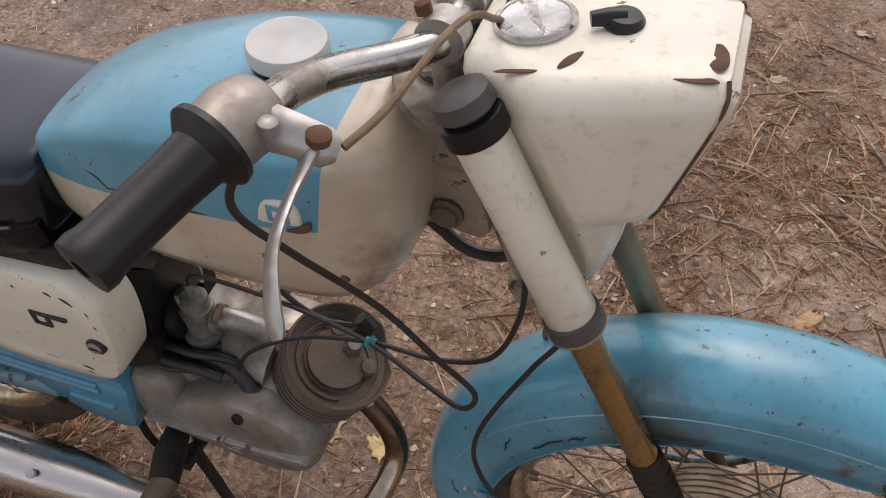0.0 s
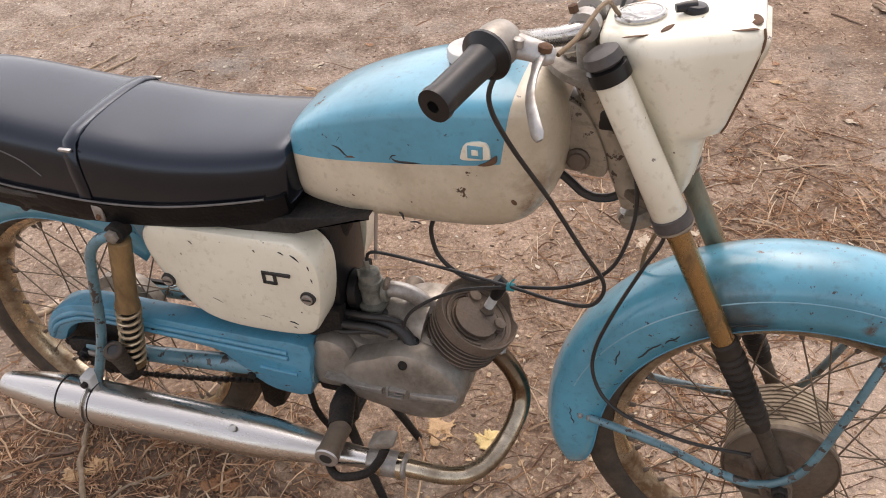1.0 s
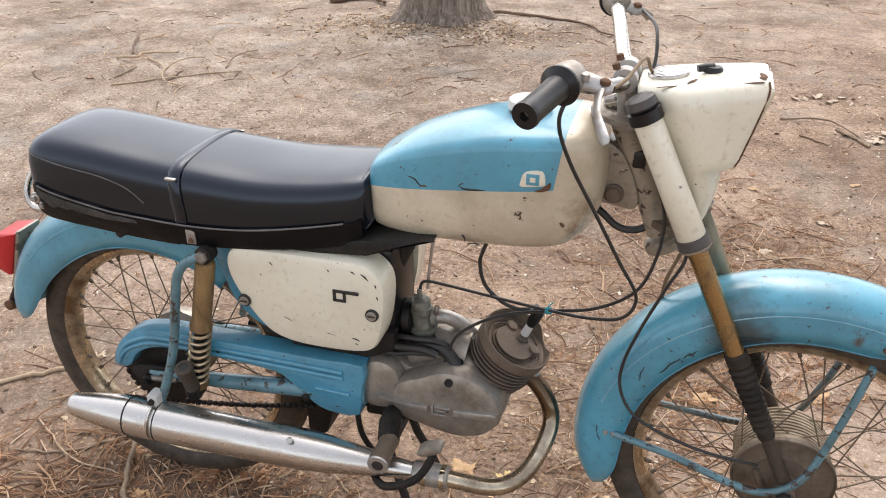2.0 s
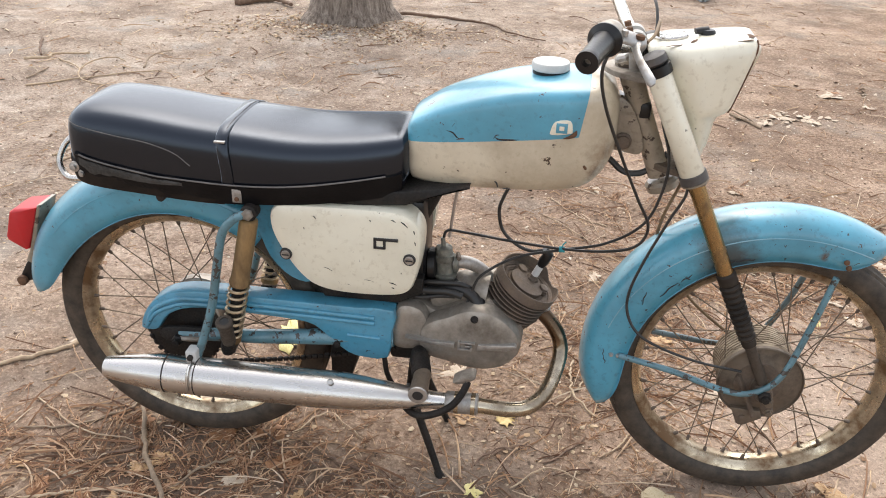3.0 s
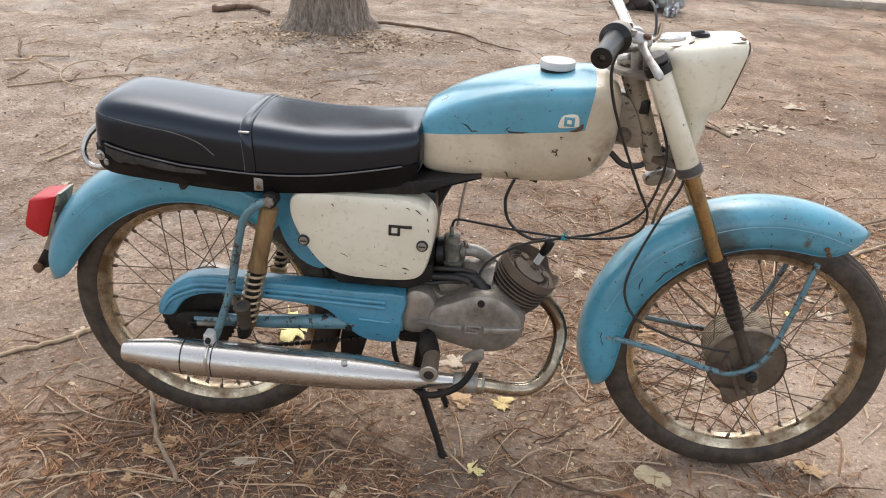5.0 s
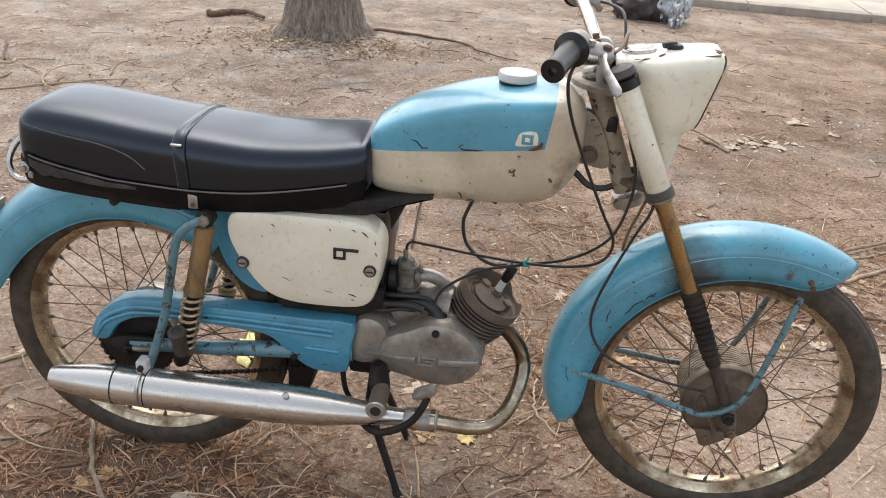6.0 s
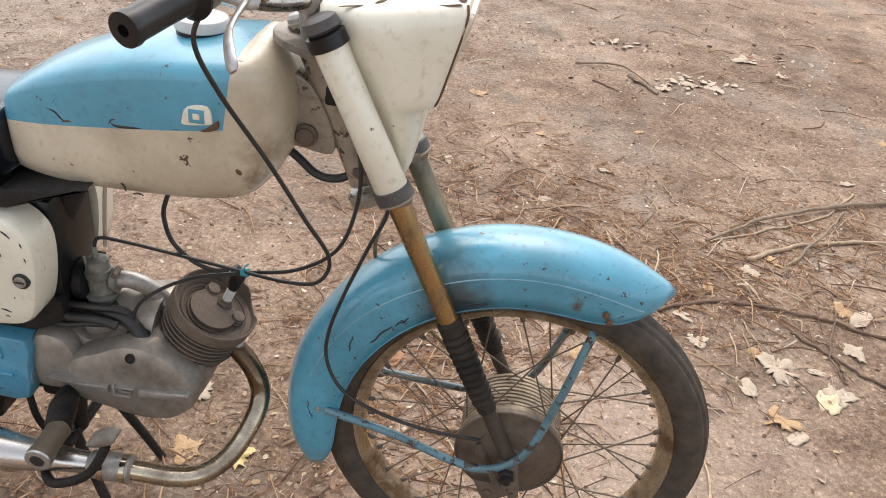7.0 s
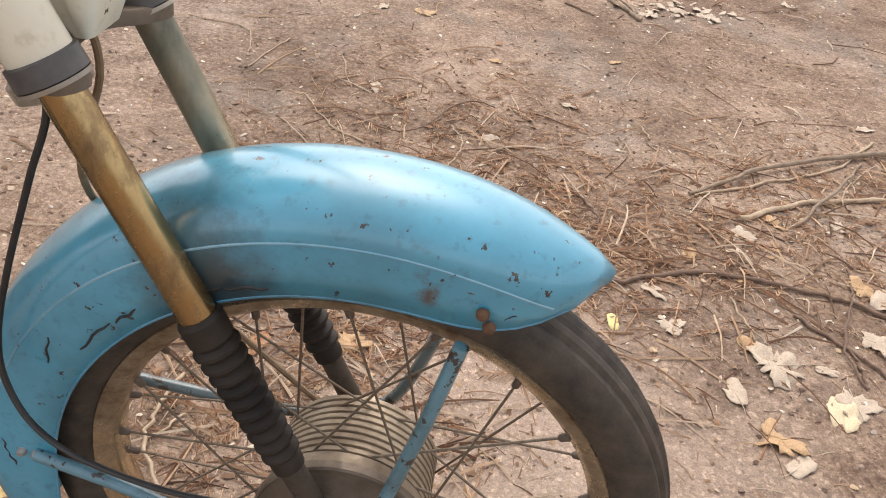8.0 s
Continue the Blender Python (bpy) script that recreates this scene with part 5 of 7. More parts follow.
for s in (-1, 1):
    y = 0.116 * s
    pa = part("side_panel", plate(smooth2(pn, 3), y, s * 0.060, 0.010, crown=0.004), CREAM, bike, "cream tool-box side panel, speckled with chips", angle=35)
    # plain hooked mark: two bars and a short foot
    for lo, hi in (((0.446, 0.576), (0.491, 0.5815)), ((0.446, 0.5595), (0.4515, 0.5795)), ((0.446, 0.5590), (0.467, 0.5640)), ((0.4635, 0.5595), (0.4685, 0.5795))):
        part("panel_mark", box((lo[0], min(y - 0.0050 * 1, y - 0.0010) if s < 0 else y, lo[1]), (hi[0], y if s < 0 else y + 0.0050, hi[1]), bevel=0.0008), MARK, pa)
    for x, z in ((0.512, 0.541), (0.279, 0.530)):
        part("screw_cup", lathe([(0.0118, -0.002), (0.0113, 0.0026), (0.0095, 0.0030), (0.001, 0.0028)], (x, y + s * 0.001, z), (0, s, 0), 20), MARK, pa)
        sc = part("panel_screw", lathe([(0.0085, 0.002), (0.0085, 0.0045), (0.0070, 0.0058), (0.0066, 0.0052), (0.001, 0.0050)], (x, y + s * 0.001, z), (0, s, 0), 20), ALU, pa, "dull slotted screw")
        part("screw_slot", box((x - 0.0065, y + s * 0.0058 - 0.001, z - 0.0013), (x + 0.0065, y + s * 0.0058 + 0.001, z + 0.0013)), MARK, sc, smooth=False)

    # scratches and chips on the enamel
    for x0, z0, x1, z1, r in PANEL_CHIPS:
        out = 0.004 * (1 - min(1.0, max(abs(x0 - 0.39) / 0.132, abs(z0 - 0.55) / 0.08)) ** 2) - 0.0004
        p0, p1 = Vector((x0, y + s * out, z0)), Vector((x1, y + s * out, z1))
        mid = p0.lerp(p1, 0.5) + Vector((0, 0, 0.0012))
        part("paint_chip", tube([p0, mid, p1], [r * 0.5, r, r * 0.4], 6), MARK, pa)

# frame behind the panels
for s in (-1, 1):
    # the plate's darker blue puts the shade behind the panel into its colour
    part("frame_plate", plate(smooth2([(0.194, 0.612), (0.205, 0.570), (0.216, 0.530), (0.230, 0.494), (0.256, 0.462), (0.285, 0.446), (0.310, 0.446), (0.320, 0.470), (0.304, 0.52), (0.296, 0.60), (0.25, 0.622)], 2), s * 0.070, s * 0.060, 0.003), GUARD_BLUE, bike, "blue frame side plate")
# added black block stands in for the shade between panels and chain guard
part("shade_block", plate([(0.318, 0.440), (0.335, 0.4145), (0.480, 0.4145), (0.530, 0.440), (0.530, 0.475), (0.340, 0.485)], -0.068, 0.068, 0.004), DARK_STEEL, bike, "black block for the shade under the panels")
part("seat_post", tube([(0.545, 0, 0.655), (0.50, 0, 0.56), (0.475, 0, 0.42), (0.48, 0, 0.34)], 0.022, 16), DARK_STEEL, bike, "dark frame post")
part("air_box", box((0.44, -0.055, 0.43), (0.530, 0.055, 0.63), bevel=0.012), RUBBER, bike, "black air box behind the panel")
part("rear_guard_flap", plate(smooth2([(0.335, 0.20), (0.345, 0.33), (0.385, 0.36), (0.395, 0.30), (0.375, 0.20)], 2), -0.045, 0.045, 0.004), DARK_STEEL, bike)

# engine ------------------------------------------------------------------
eng = [(0.474, 0.318), (0.468, 0.345), (0.470, 0.385), (0.484, 0.415), (0.50, 0.423), (0.525, 0.417), (0.545, 0.402), (0.560, 0.400), (0.580, 0.410), (0.605, 0.424), (0.632, 0.430), (0.668, 0.426), (0.702, 0.404), (0.722, 0.378), (0.727, 0.352), (0.718, 0.322), (0.692, 0.298), (0.655, 0.287), (0.618, 0.289), (0.580, 0.298), (0.54, 0.307), (0.505, 0.308)]
engine = part("engine_case", plate(smooth2(eng, 3), -0.052, 0.085, 0.01), ALU, bike, "grimy cast aluminium engine case")
cov_out = [(0.525, 0.330), (0.528, 0.372), (0.550, 0.394), (0.580, 0.407), (0.606, 0.421), (0.632, 0.427), (0.668, 0.423), (0.700, 0.402), (0.720, 0.377), (0.725, 0.352), (0.717, 0.323), (0.692, 0.299), (0.655, 0.288), (0.618, 0.290), (0.580, 0.299), (0.545, 0.308)]
cover = part("clutch_cover", plate(smooth2(cov_out, 3), -0.088, -0.050, 0.016, crown=0.005), ALU, engine, "bulged grey cover with a raised bar", angle=35)
part("sprocket_cover", plate(smooth2([(0.472, 0.320), (0.467, 0.36), (0.472, 0.395), (0.488, 0.417), (0.512, 0.419), (0.535, 0.405), (0.545, 0.37), (0.540, 0.325), (0.505, 0.314)], 3), -0.080, -0.050, 0.014, crown=0.003), ALU, engine, "small rounded grey cover")
bar_l = [(0.500, 0.3565), (0.55, 0.3550), (0.598, 0.3560), (0.598, 0.3450), (0.56, 0.3480)]
part("raised_bar", plate(bar_l, -0.0985, -0.080, 0.0010), ALU_BRIGHT, cover)
part("raised_bar", plate([(0.644, 0.3560), (0.714, 0.363), (0.718, 0.358), (0.70, 0.348), (0.642, 0.3435)], -0.0970, -0.075, 0.0010), ALU_BRIGHT, cover)
for lo, hi in (((0.610, 0.3565), (0.638, 0.3600)), ((0.6045, 0.343), (0.6085, 0.3600)), ((0.6045, 0.3410), (0.632, 0.3448)), ((0.6290, 0.343), (0.633, 0.3525)), ((0.619, 0.3495), (0.633, 0.3530))):
    part("raised_mark", box((lo[0], -0.0990, lo[1]), (hi[0], -0.080, hi[1]), bevel=0.0006), ALU_BRIGHT, cover)
part("filler_plug", lathe([(0.007, -0.004), (0.0075, 0.004), (0.0055, 0.006), (0.005, 0.004), (0.001, 0.003)], (0.634, -0.0865, 0.408), (0, -1, 0.35), 16), DARK_STEEL, cover)
part("case_top", tube([(0.545, -0.01, 0.405), (0.60, -0.01, 0.432), (0.65, -0.01, 0.425)], [0.030, 0.034, 0.040], 16), ALU, engine)
part("lower_mount", box((0.462, -0.055, 0.275), (0.545, 0.055, 0.325), bevel=0.008), DARK_STEEL, engine, "oily black engine mount")
# cylinder leaning forward, with cooling fins and a head
cax = Vector((0.50, -0.05, 0.865)).normalized()
c0 = Vector((0.6695, 0.0060, 0.3520))
cyl = part("cylinder", lathe([(0.036, -0.01), (0.036, 0.115)], c0, cax, 32), IRON, engine, "rust-brown finned cast iron cylinder")
for k in range(8):
    h = 0.036 + 0.0086 * k
    r = 0.0570 + 0.0022 * min(k, 3)
    part("cooling_fin", lathe([(0.034, h), (r - 0.001, h), (r, h + 0.0012), (r - 0.001, h + 0.0026), (0.034, h + 0.0036)], c0, cax, 40), IRON, cyl)
# the head is an open dish; its rim dips where the plug stands
u = (Vector((0, 1, 0)) - cax * cax.y).normalized()
w_ = cax.cross(u)
bm = bmesh.new()
dish = [(0.034, 0.1020), (0.0630, 0.1025), (0.0648, 0.1045), (0.0650, 0.1230), (0.0640, 0.1250), (0.0622, 0.1248), (0.0600, 0.1130), (0.0560, 0.1105), (0.0530, 0.1105), (0.0520, 0.1085), (0.0430, 0.1075), (0.0420, 0.1055), (0.0300, 0.1045), (0.0010, 0.1040)]
rings = []
for r, h in dish:
    ring = []
    for k in range(56):
        a = 2 * math.pi * k / 56
        side = u * math.cos(a) - w_ * math.sin(a)
        back = max(0.0, 1 - abs(a - math.radians(52)) / 0.42) if h > 0.112 and r > 0.06 else 0.0
        tall = h + (0.010 * max(0.0, math.cos(a - 0.25)) if h > 0.112 and r > 0.06 else 0.0) - 0.014 * min(1.0, 1.6 * back)
        ring.append(c0 + cax * tall + side * r)
    rings.append(ring)
skin(bm, rings)
hd = part("cylinder_head", bm, IRON, engine, "round rust-brown cylinder head, dished like a bowl", angle=30)
for a, d, r in ((0.016, 0.034, 0.0125), (-0.037, 0.010, 0.0120)):
    base = c0 + cax * 0.1045 + u * d + w_ * a
    part("head_lobe", lathe([(r, 0), (r, 0.005), (r * 0.90, 0.0055), (r * 0.90, 0.010), (r * 0.80, 0.0105), (r * 0.78, 0.0150), (0.002, 0.0165)], base, cax, 16), IRON, hd, angle=25)
for r, h in ((0.0475, 0.1105), (0.0370, 0.1085), (0.0260, 0.1070)):
    arcs = [c0 + cax * (h - 0.0015) + (u * math.cos(q) - w_ * math.sin(q)) * r for q in (math.radians(150 + 7.5 * k) for k in range(25))]
    part("head_step", tube(arcs, 0.0022, 8), IRON, hd)
pl0 = c0 + cax * 0.110 + u * 0.022 - w_ * 0.010
pd = (cax + w_ * 0.10).normalized()
plug = part("spark_plug", lathe([(0.0075, 0.014), (0.0072, 0.046), (0.004, 0.048)], pl0, pd, 14), WHITE_CAP, hd, "white ceramic spark plug")
part("plug_nut", lathe([(0.013, -0.008), (0.013, 0.008), (0.0105, 0.011), (0.0095, 0.015), (0.006, 0.016)], pl0, pd, 6), IRON, plug, smooth=False)
part("plug_cap", tube([pl0 + pd * 0.040, pl0 + pd * 0.054, pl0 + pd * 0.070, pl0 + pd * 0.080 + Vector((-0.012, 0, 0.002))], [0.0085, 0.0110, 0.0112, 0.0080], 12), RUBBER, hd, "black spark plug cap")
# carburettor and manifold
carb = part("carburettor", lathe([(0.0165, -0.030), (0.0185, -0.028), (0.0185, 0.010), (0.0200, 0.012), (0.0200, 0.022), (0.0175, 0.024), (0.0165, 0.032), (0.010, 0.034)], (0.565, -0.016, 0.482), (-0.10, 0.05, 1), 22), CARB, bike, "small grey carburettor with a rubber hose", angle=30)
part("carb_cap", lathe([(0.0172, 0), (0.0172, 0.005), (0.013, 0.008), (0.0045, 0.009), (0.0040, 0.026)], (0.5615, -0.014, 0.514), (-0.10, 0.05, 1), 18), CARB, carb)
part("tickler_pin", tube([(0.552, -0.026, 0.512), (0.5505, -0.026, 0.530)], 0.0022, 8), CARB, carb)
part("float_bowl", lathe([(0.010, 0), (0.0175, 0.003), (0.0205, 0.008), (0.0205, 0.016), (0.0225, 0.018), (0.0225, 0.023), (0.018, 0.025)], (0.568, -0.022, 0.444), (-0.06, 0.04, 1), 22), CARB, carb)
part("intake_hose", lathe([(0.024, 0), (0.0320, 0.003), (0.0320, 0.016), (0.0285, 0.019), (0.0285, 0.036), (0.024, 0.040)], (0.550, -0.012, 0.480), (-1, 0, -0.05), 24), RUBBER, carb)
part("manifold", tube(spline([(0.578, -0.012, 0.486), (0.606, -0.008, 0.487), (0.632, -0.003, 0.474), (0.652, 0, 0.452), (0.672, 0, 0.428)], 6), 0.0128, 16), ALU_BRIGHT, carb, "bent aluminium intake manifold")
part("manifold_flange", lathe([(0.010, 0), (0.0185, 0.001), (0.0185, 0.009), (0.013, 0.010)], (0.582, -0.012, 0.486), (1, 0, 0.02), 18), CARB, carb)
part("clamp_screw", lathe([(0.0045, -0.012), (0.0045, 0.012), (0.003, 0.013)], (0.591, -0.018, 0.504), (0.2, -1, 0.1), 10), IRON, carb)
for k, yy in enumerate((-0.035, -0.02, 0.0)):
    hose = spline([(0.500, yy, 0.440 + 0.004 * k), (0.545, yy - 0.004, 0.438 + 0.005 * k), (0.590, yy - 0.006, 0.446 + 0.004 * k), (0.622, yy - 0.010, 0.436), (0.640, yy - 0.02, 0.418)], 6)
    part("engine_hose", tube(hose, 0.0115 - 0.0022 * k, 10), CABLE, engine, "black engine hose")

for pts, r in (([(0.470, -0.052, 0.448), (0.530, -0.060, 0.446), (0.575, -0.062, 0.449), (0.605, -0.060, 0.440)], 0.0070), ([(0.480, -0.050, 0.432), (0.525, -0.062, 0.431), (0.560, -0.060, 0.437), (0.590, -0.050, 0.433)], 0.0050), ([(0.520, -0.045, 0.456), (0.565, -0.052, 0.462), (0.600, -0.045, 0.458), (0.628, -0.035, 0.440)], 0.0055)):
    part("engine_hose", tube(spline(pts, 6), r, 10), CABLE, engine, "oily black cable sleeve")
part("cable_grommet", lathe([(0.0095, -0.004), (0.0105, 0.004), (0.006, 0.008)], (0.640, -0.052, 0.424), (0, -0.6, 0.8), 14), RUBBER, engine)
part("cable_grommet", lathe([(0.0075, -0.004), (0.0085, 0.004), (0.004, 0.008)], (0.607, -0.060, 0.408), (0, -0.6, 0.8), 14), RUBBER, engine)

# exhaust -----------------------------------------------------------------
ex = spline([(0.735, -0.002, 0.400), (0.766, -0.008, 0.385), (0.794, -0.018, 0.353), (0.804, -0.030, 0.318), (0.797, -0.062, 0.287), (0.778, -0.105, 0.263), (0.750, -0.138, 0.254), (0.715, -0.153, 0.255), (0.670, -0.158, 0.260), (0.620, -0.161, 0.265)], 7)
pipe = part("exhaust_pipe", tube(ex, 0.0150, 20), PIPE_STEEL, bike, "bent exhaust pipe, browned by heat")
part("exhaust_nut", lathe([(0.016, 0), (0.021, 0.002), (0.021, 0.016), (0.016, 0.018)], (0.738, -0.003, 0.402), (0.80, -0.1, -0.45), 18), DARK_STEEL, pipe)
part("flange_bolt", lathe([(0.0075, -0.004), (0.0075, 0.012), (0.005, 0.014)], (0.764, -0.014, 0.404), (0.6, -0.5, 0.5), 6), ALU_BRIGHT, pipe, smooth=False)
m0, m1 = Vector((0.626, -0.161, 0.2645)), Vector((-0.088, -0.176, 0.267))
mx = (m1 - m0).normalized()
ML = (m1 - m0).length
sil = part("silencer", lathe([(0.014, -0.012), (0.0165, -0.010), (0.0165, 0.02), (0.0155, 0.022), (0.0165, 0.045), (0.019, 0.085), (0.0260, 0.135), (0.0330, 0.19), (0.0365, 0.24), (0.0375, 0.30), (0.0378, 0.525), (0.0372, 0.60), (0.0340, 0.635), (0.0290, 0.668), (0.0240, 0.70), (0.0225, ML - 0.004), (0.0210, ML), (0.0190, ML - 0.002), (0.0180, ML - 0.03)], m0, mx, 40), CHROME, bike, "long smudged chrome silencer, lightly dented")
part("pipe_sleeve", lathe([(0.0165, -0.030), (0.0205, -0.028), (0.0212, 0.0), (0.0205, 0.030), (0.0170, 0.034)], m0, mx, 28), ALU_BRIGHT, sil, "bright worn joint sleeve")
for h, r in ((-0.020, 0.0205), (0.012, 0.0208)):
    part("pipe_clamp", lathe([(r - 0.002, h - 0.005), (r + 0.0015, h - 0.004), (r + 0.0015, h + 0.004), (r - 0.002, h + 0.005)], m0, mx, 28), PIPE_STEEL, sil)
for h in (0.523, 0.586):
    part("silencer_band", lathe([(0.0365, h - 0.0015), (0.0384, h - 0.001), (0.0384, h + 0.001), (0.0365, h + 0.0015)], m0, mx, 40), DARK_STEEL, sil)
hb = m0 + mx * 0.535
part("hanger_clamp", box(hb + Vector((-0.010, -0.004, 0.026)), hb + Vector((0.012, 0.024, 0.058)), bevel=0.003), WHITE_CAP, sil, "bright bent hanger tab")
part("hanger_bolt", lathe([(0.006, 0), (0.006, 0.007), (0.003, 0.008)], hb + Vector((0.001, -0.004, 0.047)), (0, -1, 0), 6), DARK_STEEL, sil, smooth=False)
strip = [hb + Vector((0.001, -0.0385 * math.sin(a), 0.0385 * math.cos(a))) for a in np.linspace(0.0, 1.9, 9)]
part("hanger_strap", tube(strip, 0.0060, 8, squash=0.2), CHROME, sil, "bright steel strap round the silencer")
part("weld_spot", lathe([(0.006, -0.002), (0.006, 0.002), (0.003, 0.0035)], (0.374, -0.189, 0.3010), (0, -0.5, 0.87), 14), ALU_BRIGHT, sil)

# foot pegs, kick lever, stand ----------------------------------------------
part("peg_bar", tube([(0.528, -0.10, 0.318), (0.528, 0.10, 0.318)], 0.012, 14), DARK_STEEL, bike, "dark steel peg bar")
for s in (-1, 1):
    pg = part("foot_peg", lathe([(0.013, 0), (0.018, 0.004), (0.0165, 0.015), (0.0175, 0.050), (0.0190, 0.056), (0.0190, 0.062), (0.017, 0.064), (0.009, 0.063), (0.008, 0.05)], (0.545, s * 0.145, 0.312), (0.02, s * 1.0, -0.05), 20), HUB, bike, "worn grey-brown foot peg")
    part("peg_mount", tube([(0.528, s * 0.085, 0.318), (0.534, s * 0.115, 0.318), (0.544, s * 0.150, 0.312)], [0.016, 0.020, 0.019], 12), DARK_STEEL, pg)
for s in (-1, 1):
    part("peg_ring", lathe([(0.009, 0.058), (0.0190, 0.0635), (0.0180, 0.0665), (0.0105, 0.0670), (0.0090, 0.060)], (0.545, s * 0.145, 0.312), (0.02, s * 1.0, -0.05), 20), ALU_BRIGHT, bike, "bright worn ring on the peg's end")
for s in (-1, 1):
    # the hollow's shade is a black disc set over the peg's end
    part("peg_shade_disc", lathe([(0.0100, 0.0655), (0.0095, 0.0675), (0.001, 0.0676)], (0.545, s * 0.145, 0.312), (0.02, s * 1.0, -0.05), 16), MARK, bike, "black disc for the shade in the peg's hollow end")
kick = spline([(0.490, -0.090, 0.222), (0.512, -0.150, 0.232), (0.545, -0.192, 0.247), (0.580, -0.198, 0.262), (0.609, -0.198, 0.284), (0.627, -0.194, 0.312), (0.636, -0.187, 0.334)], 6)
kl = part("pedal_lever", tube(kick, 0.0070, 10), DARK_STEEL, bike, "bent dark steel pedal lever")
part("pedal_pad", plate(smooth2([(0.608, 0.332), (0.622, 0.344), (0.644, 0.352), (0.650, 0.345), (0.638, 0.336), (0.620, 0.329)], 3), -0.192, -0.166, 0.003), ALU, kl, "worn grey pedal pad")
part("brake_rod", tube(spline([(0.455, -0.075, 0.290), (0.462, -0.078, 0.250), (0.480, -0.078, 0.215), (0.505, -0.078, 0.192)], 5), 0.0055, 8), DARK_STEEL, bike)
std = part("stand", tube([(0.505, -0.058, 0.215), (0.522, -0.062, 0.150), (0.550, -0.073, 0.075), (0.574, -0.084, 0.010)], [0.009, 0.0085, 0.008, 0.0075], 12), DARK_STEEL, bike, "dark steel prop stand resting on the earth")
part("stand_foot", tube([(0.570, -0.082, 0.014), (0.577, -0.086, 0.003), (0.584, -0.090, -0.006)], [0.0085, 0.010, 0.009], 10), DARK_STEEL, std)
part("stand", tube([(0.505, 0.058, 0.215), (0.520, 0.066, 0.150), (0.545, 0.083, 0.075), (0.566, 0.098, 0.006)], [0.009, 0.0085, 0.008, 0.0075], 12), DARK_STEEL, bike)
part("stand_crossbar", tube([(0.507, -0.085, 0.205), (0.507, 0.085, 0.205)], 0.009, 12), DARK_STEEL, bike)
part("stand_link", tube([(0.515, -0.04, 0.29), (0.507, -0.04, 0.205)], 0.012, 10), DARK_STEEL, bike)
part("stand_link", tube([(0.515, 0.04, 0.29), (0.507, 0.04, 0.205)], 0.012, 10), DARK_STEEL, bike)

# cables ------------------------------------------------------------------
CABLES = [
    ("throttle_cable", CABLE, 0.0027, [(0.824, -0.207, 0.975), (0.813, -0.213, 0.938), (0.826, -0.186, 0.876), (0.862, -0.146, 0.785), (0.899, -0.126, 0.705), (0.926, -0.112, 0.646), (0.911, -0.104, 0.603), (0.862, -0.070, 0.570), (0.786, -0.027, 0.545), (0.690, -0.006, 0.541), (0.608, -0.004, 0.549), (0.568, -0.010, 0.554), (0.5595, -0.013, 0.536)]),
    ("clutch_cable", CABLE, 0.0027, [(0.880, 0.02, 0.93), (0.915, -0.02, 0.86), (0.937, -0.050, 0.797), (0.950, -0.060, 0.753), (0.948, -0.062, 0.695), (0.924, -0.060, 0.626), (0.864, -0.042, 0.572), (0.787, -0.023, 0.541), (0.703, -0.026, 0.518), (0.638, -0.040, 0.478), (0.619, -0.050, 0.432), (0.607, -0.055, 0.405)]),
    ("ignition_lead", CABLE, 0.0034, [(0.688, 0.0, 0.672), (0.670, 0.0, 0.630), (0.663, 0.0, 0.600), (0.672, 0.0, 0.560), (0.700, 0.0, 0.532), (0.728, 0.002, 0.520), (0.752, 0.004, 0.522)]),
    ("front_brake_cable", CABLE, 0.0027, [(0.965, -0.048, 0.735), (0.988, -0.066, 0.700), (0.966, -0.066, 0.640), (0.936, -0.066, 0.560), (0.917, -0.068, 0.495), (0.917, -0.074, 0.450), (0.940, -0.084, 0.412), (0.985, -0.092, 0.390), (1.060, -0.088, 0.364), (1.145, -0.066, 0.338)]),
    ("wiring_loom", CABLE, 0.0060, [(0.820, 0.0, 0.750), (0.857, 0.0, 0.720), (0.878, 0.0, 0.702), (0.900, 0.0, 0.697), (0.924, 0.0, 0.706), (0.955, 0.0, 0.74)]),
    ("speedometer_cable", TAN_CABLE, 0.0030, [(0.985, 0.0, 0.740), (0.988, 0.004, 0.690), (0.963, 0.004, 0.605), (0.975, 0.045, 0.520), (1.06, 0.075, 0.400), (1.17, 0.060, 0.318)]),
    ("lever_cable", TAN_CABLE, 0.0025, [(0.874, -0.189, 0.979), (0.886, -0.162, 0.984), (0.893, -0.125, 0.988), (0.898, -0.095, 0.990), (0.902, -0.060, 0.982), (0.905, -0.025, 0.960), (0.912, 0.0, 0.930), (0.930, -0.02, 0.85)]),
    ("lever_cable", CABLE, 0.0027, [(0.872, 0.204, 0.984), (0.886, 0.135, 0.992), (0.903, 0.070, 0.990), (0.908, 0.030, 0.955), (0.90, 0.012, 0.92)]),
    ("fuel_hose", PLASTIC_TUBE, 0.0030, [(0.600, 0.0, 0.675), (0.584, 0.0, 0.640), (0.576, 0.0, 0.590), (0.570, 0.0, 0.535)]),
]
for nm, mt, r, pts in CABLES:
    part(nm, tube(spline(pts, 7), r, 8), mt, bike, "thin black control cable" if mt is CABLE else "aged tan cable sleeve")
tie = part("cable_tie", tube([(0.781, -0.025, 0.543), (0.792, -0.025, 0.543)], 0.0060, 10), TEAL, bike, "teal string tied round the cables")
part("string_end", tube([(0.786, -0.028, 0.547), (0.788, -0.030, 0.556), (0.793, -0.028, 0.561)], 0.0012, 6), TEAL, tie)


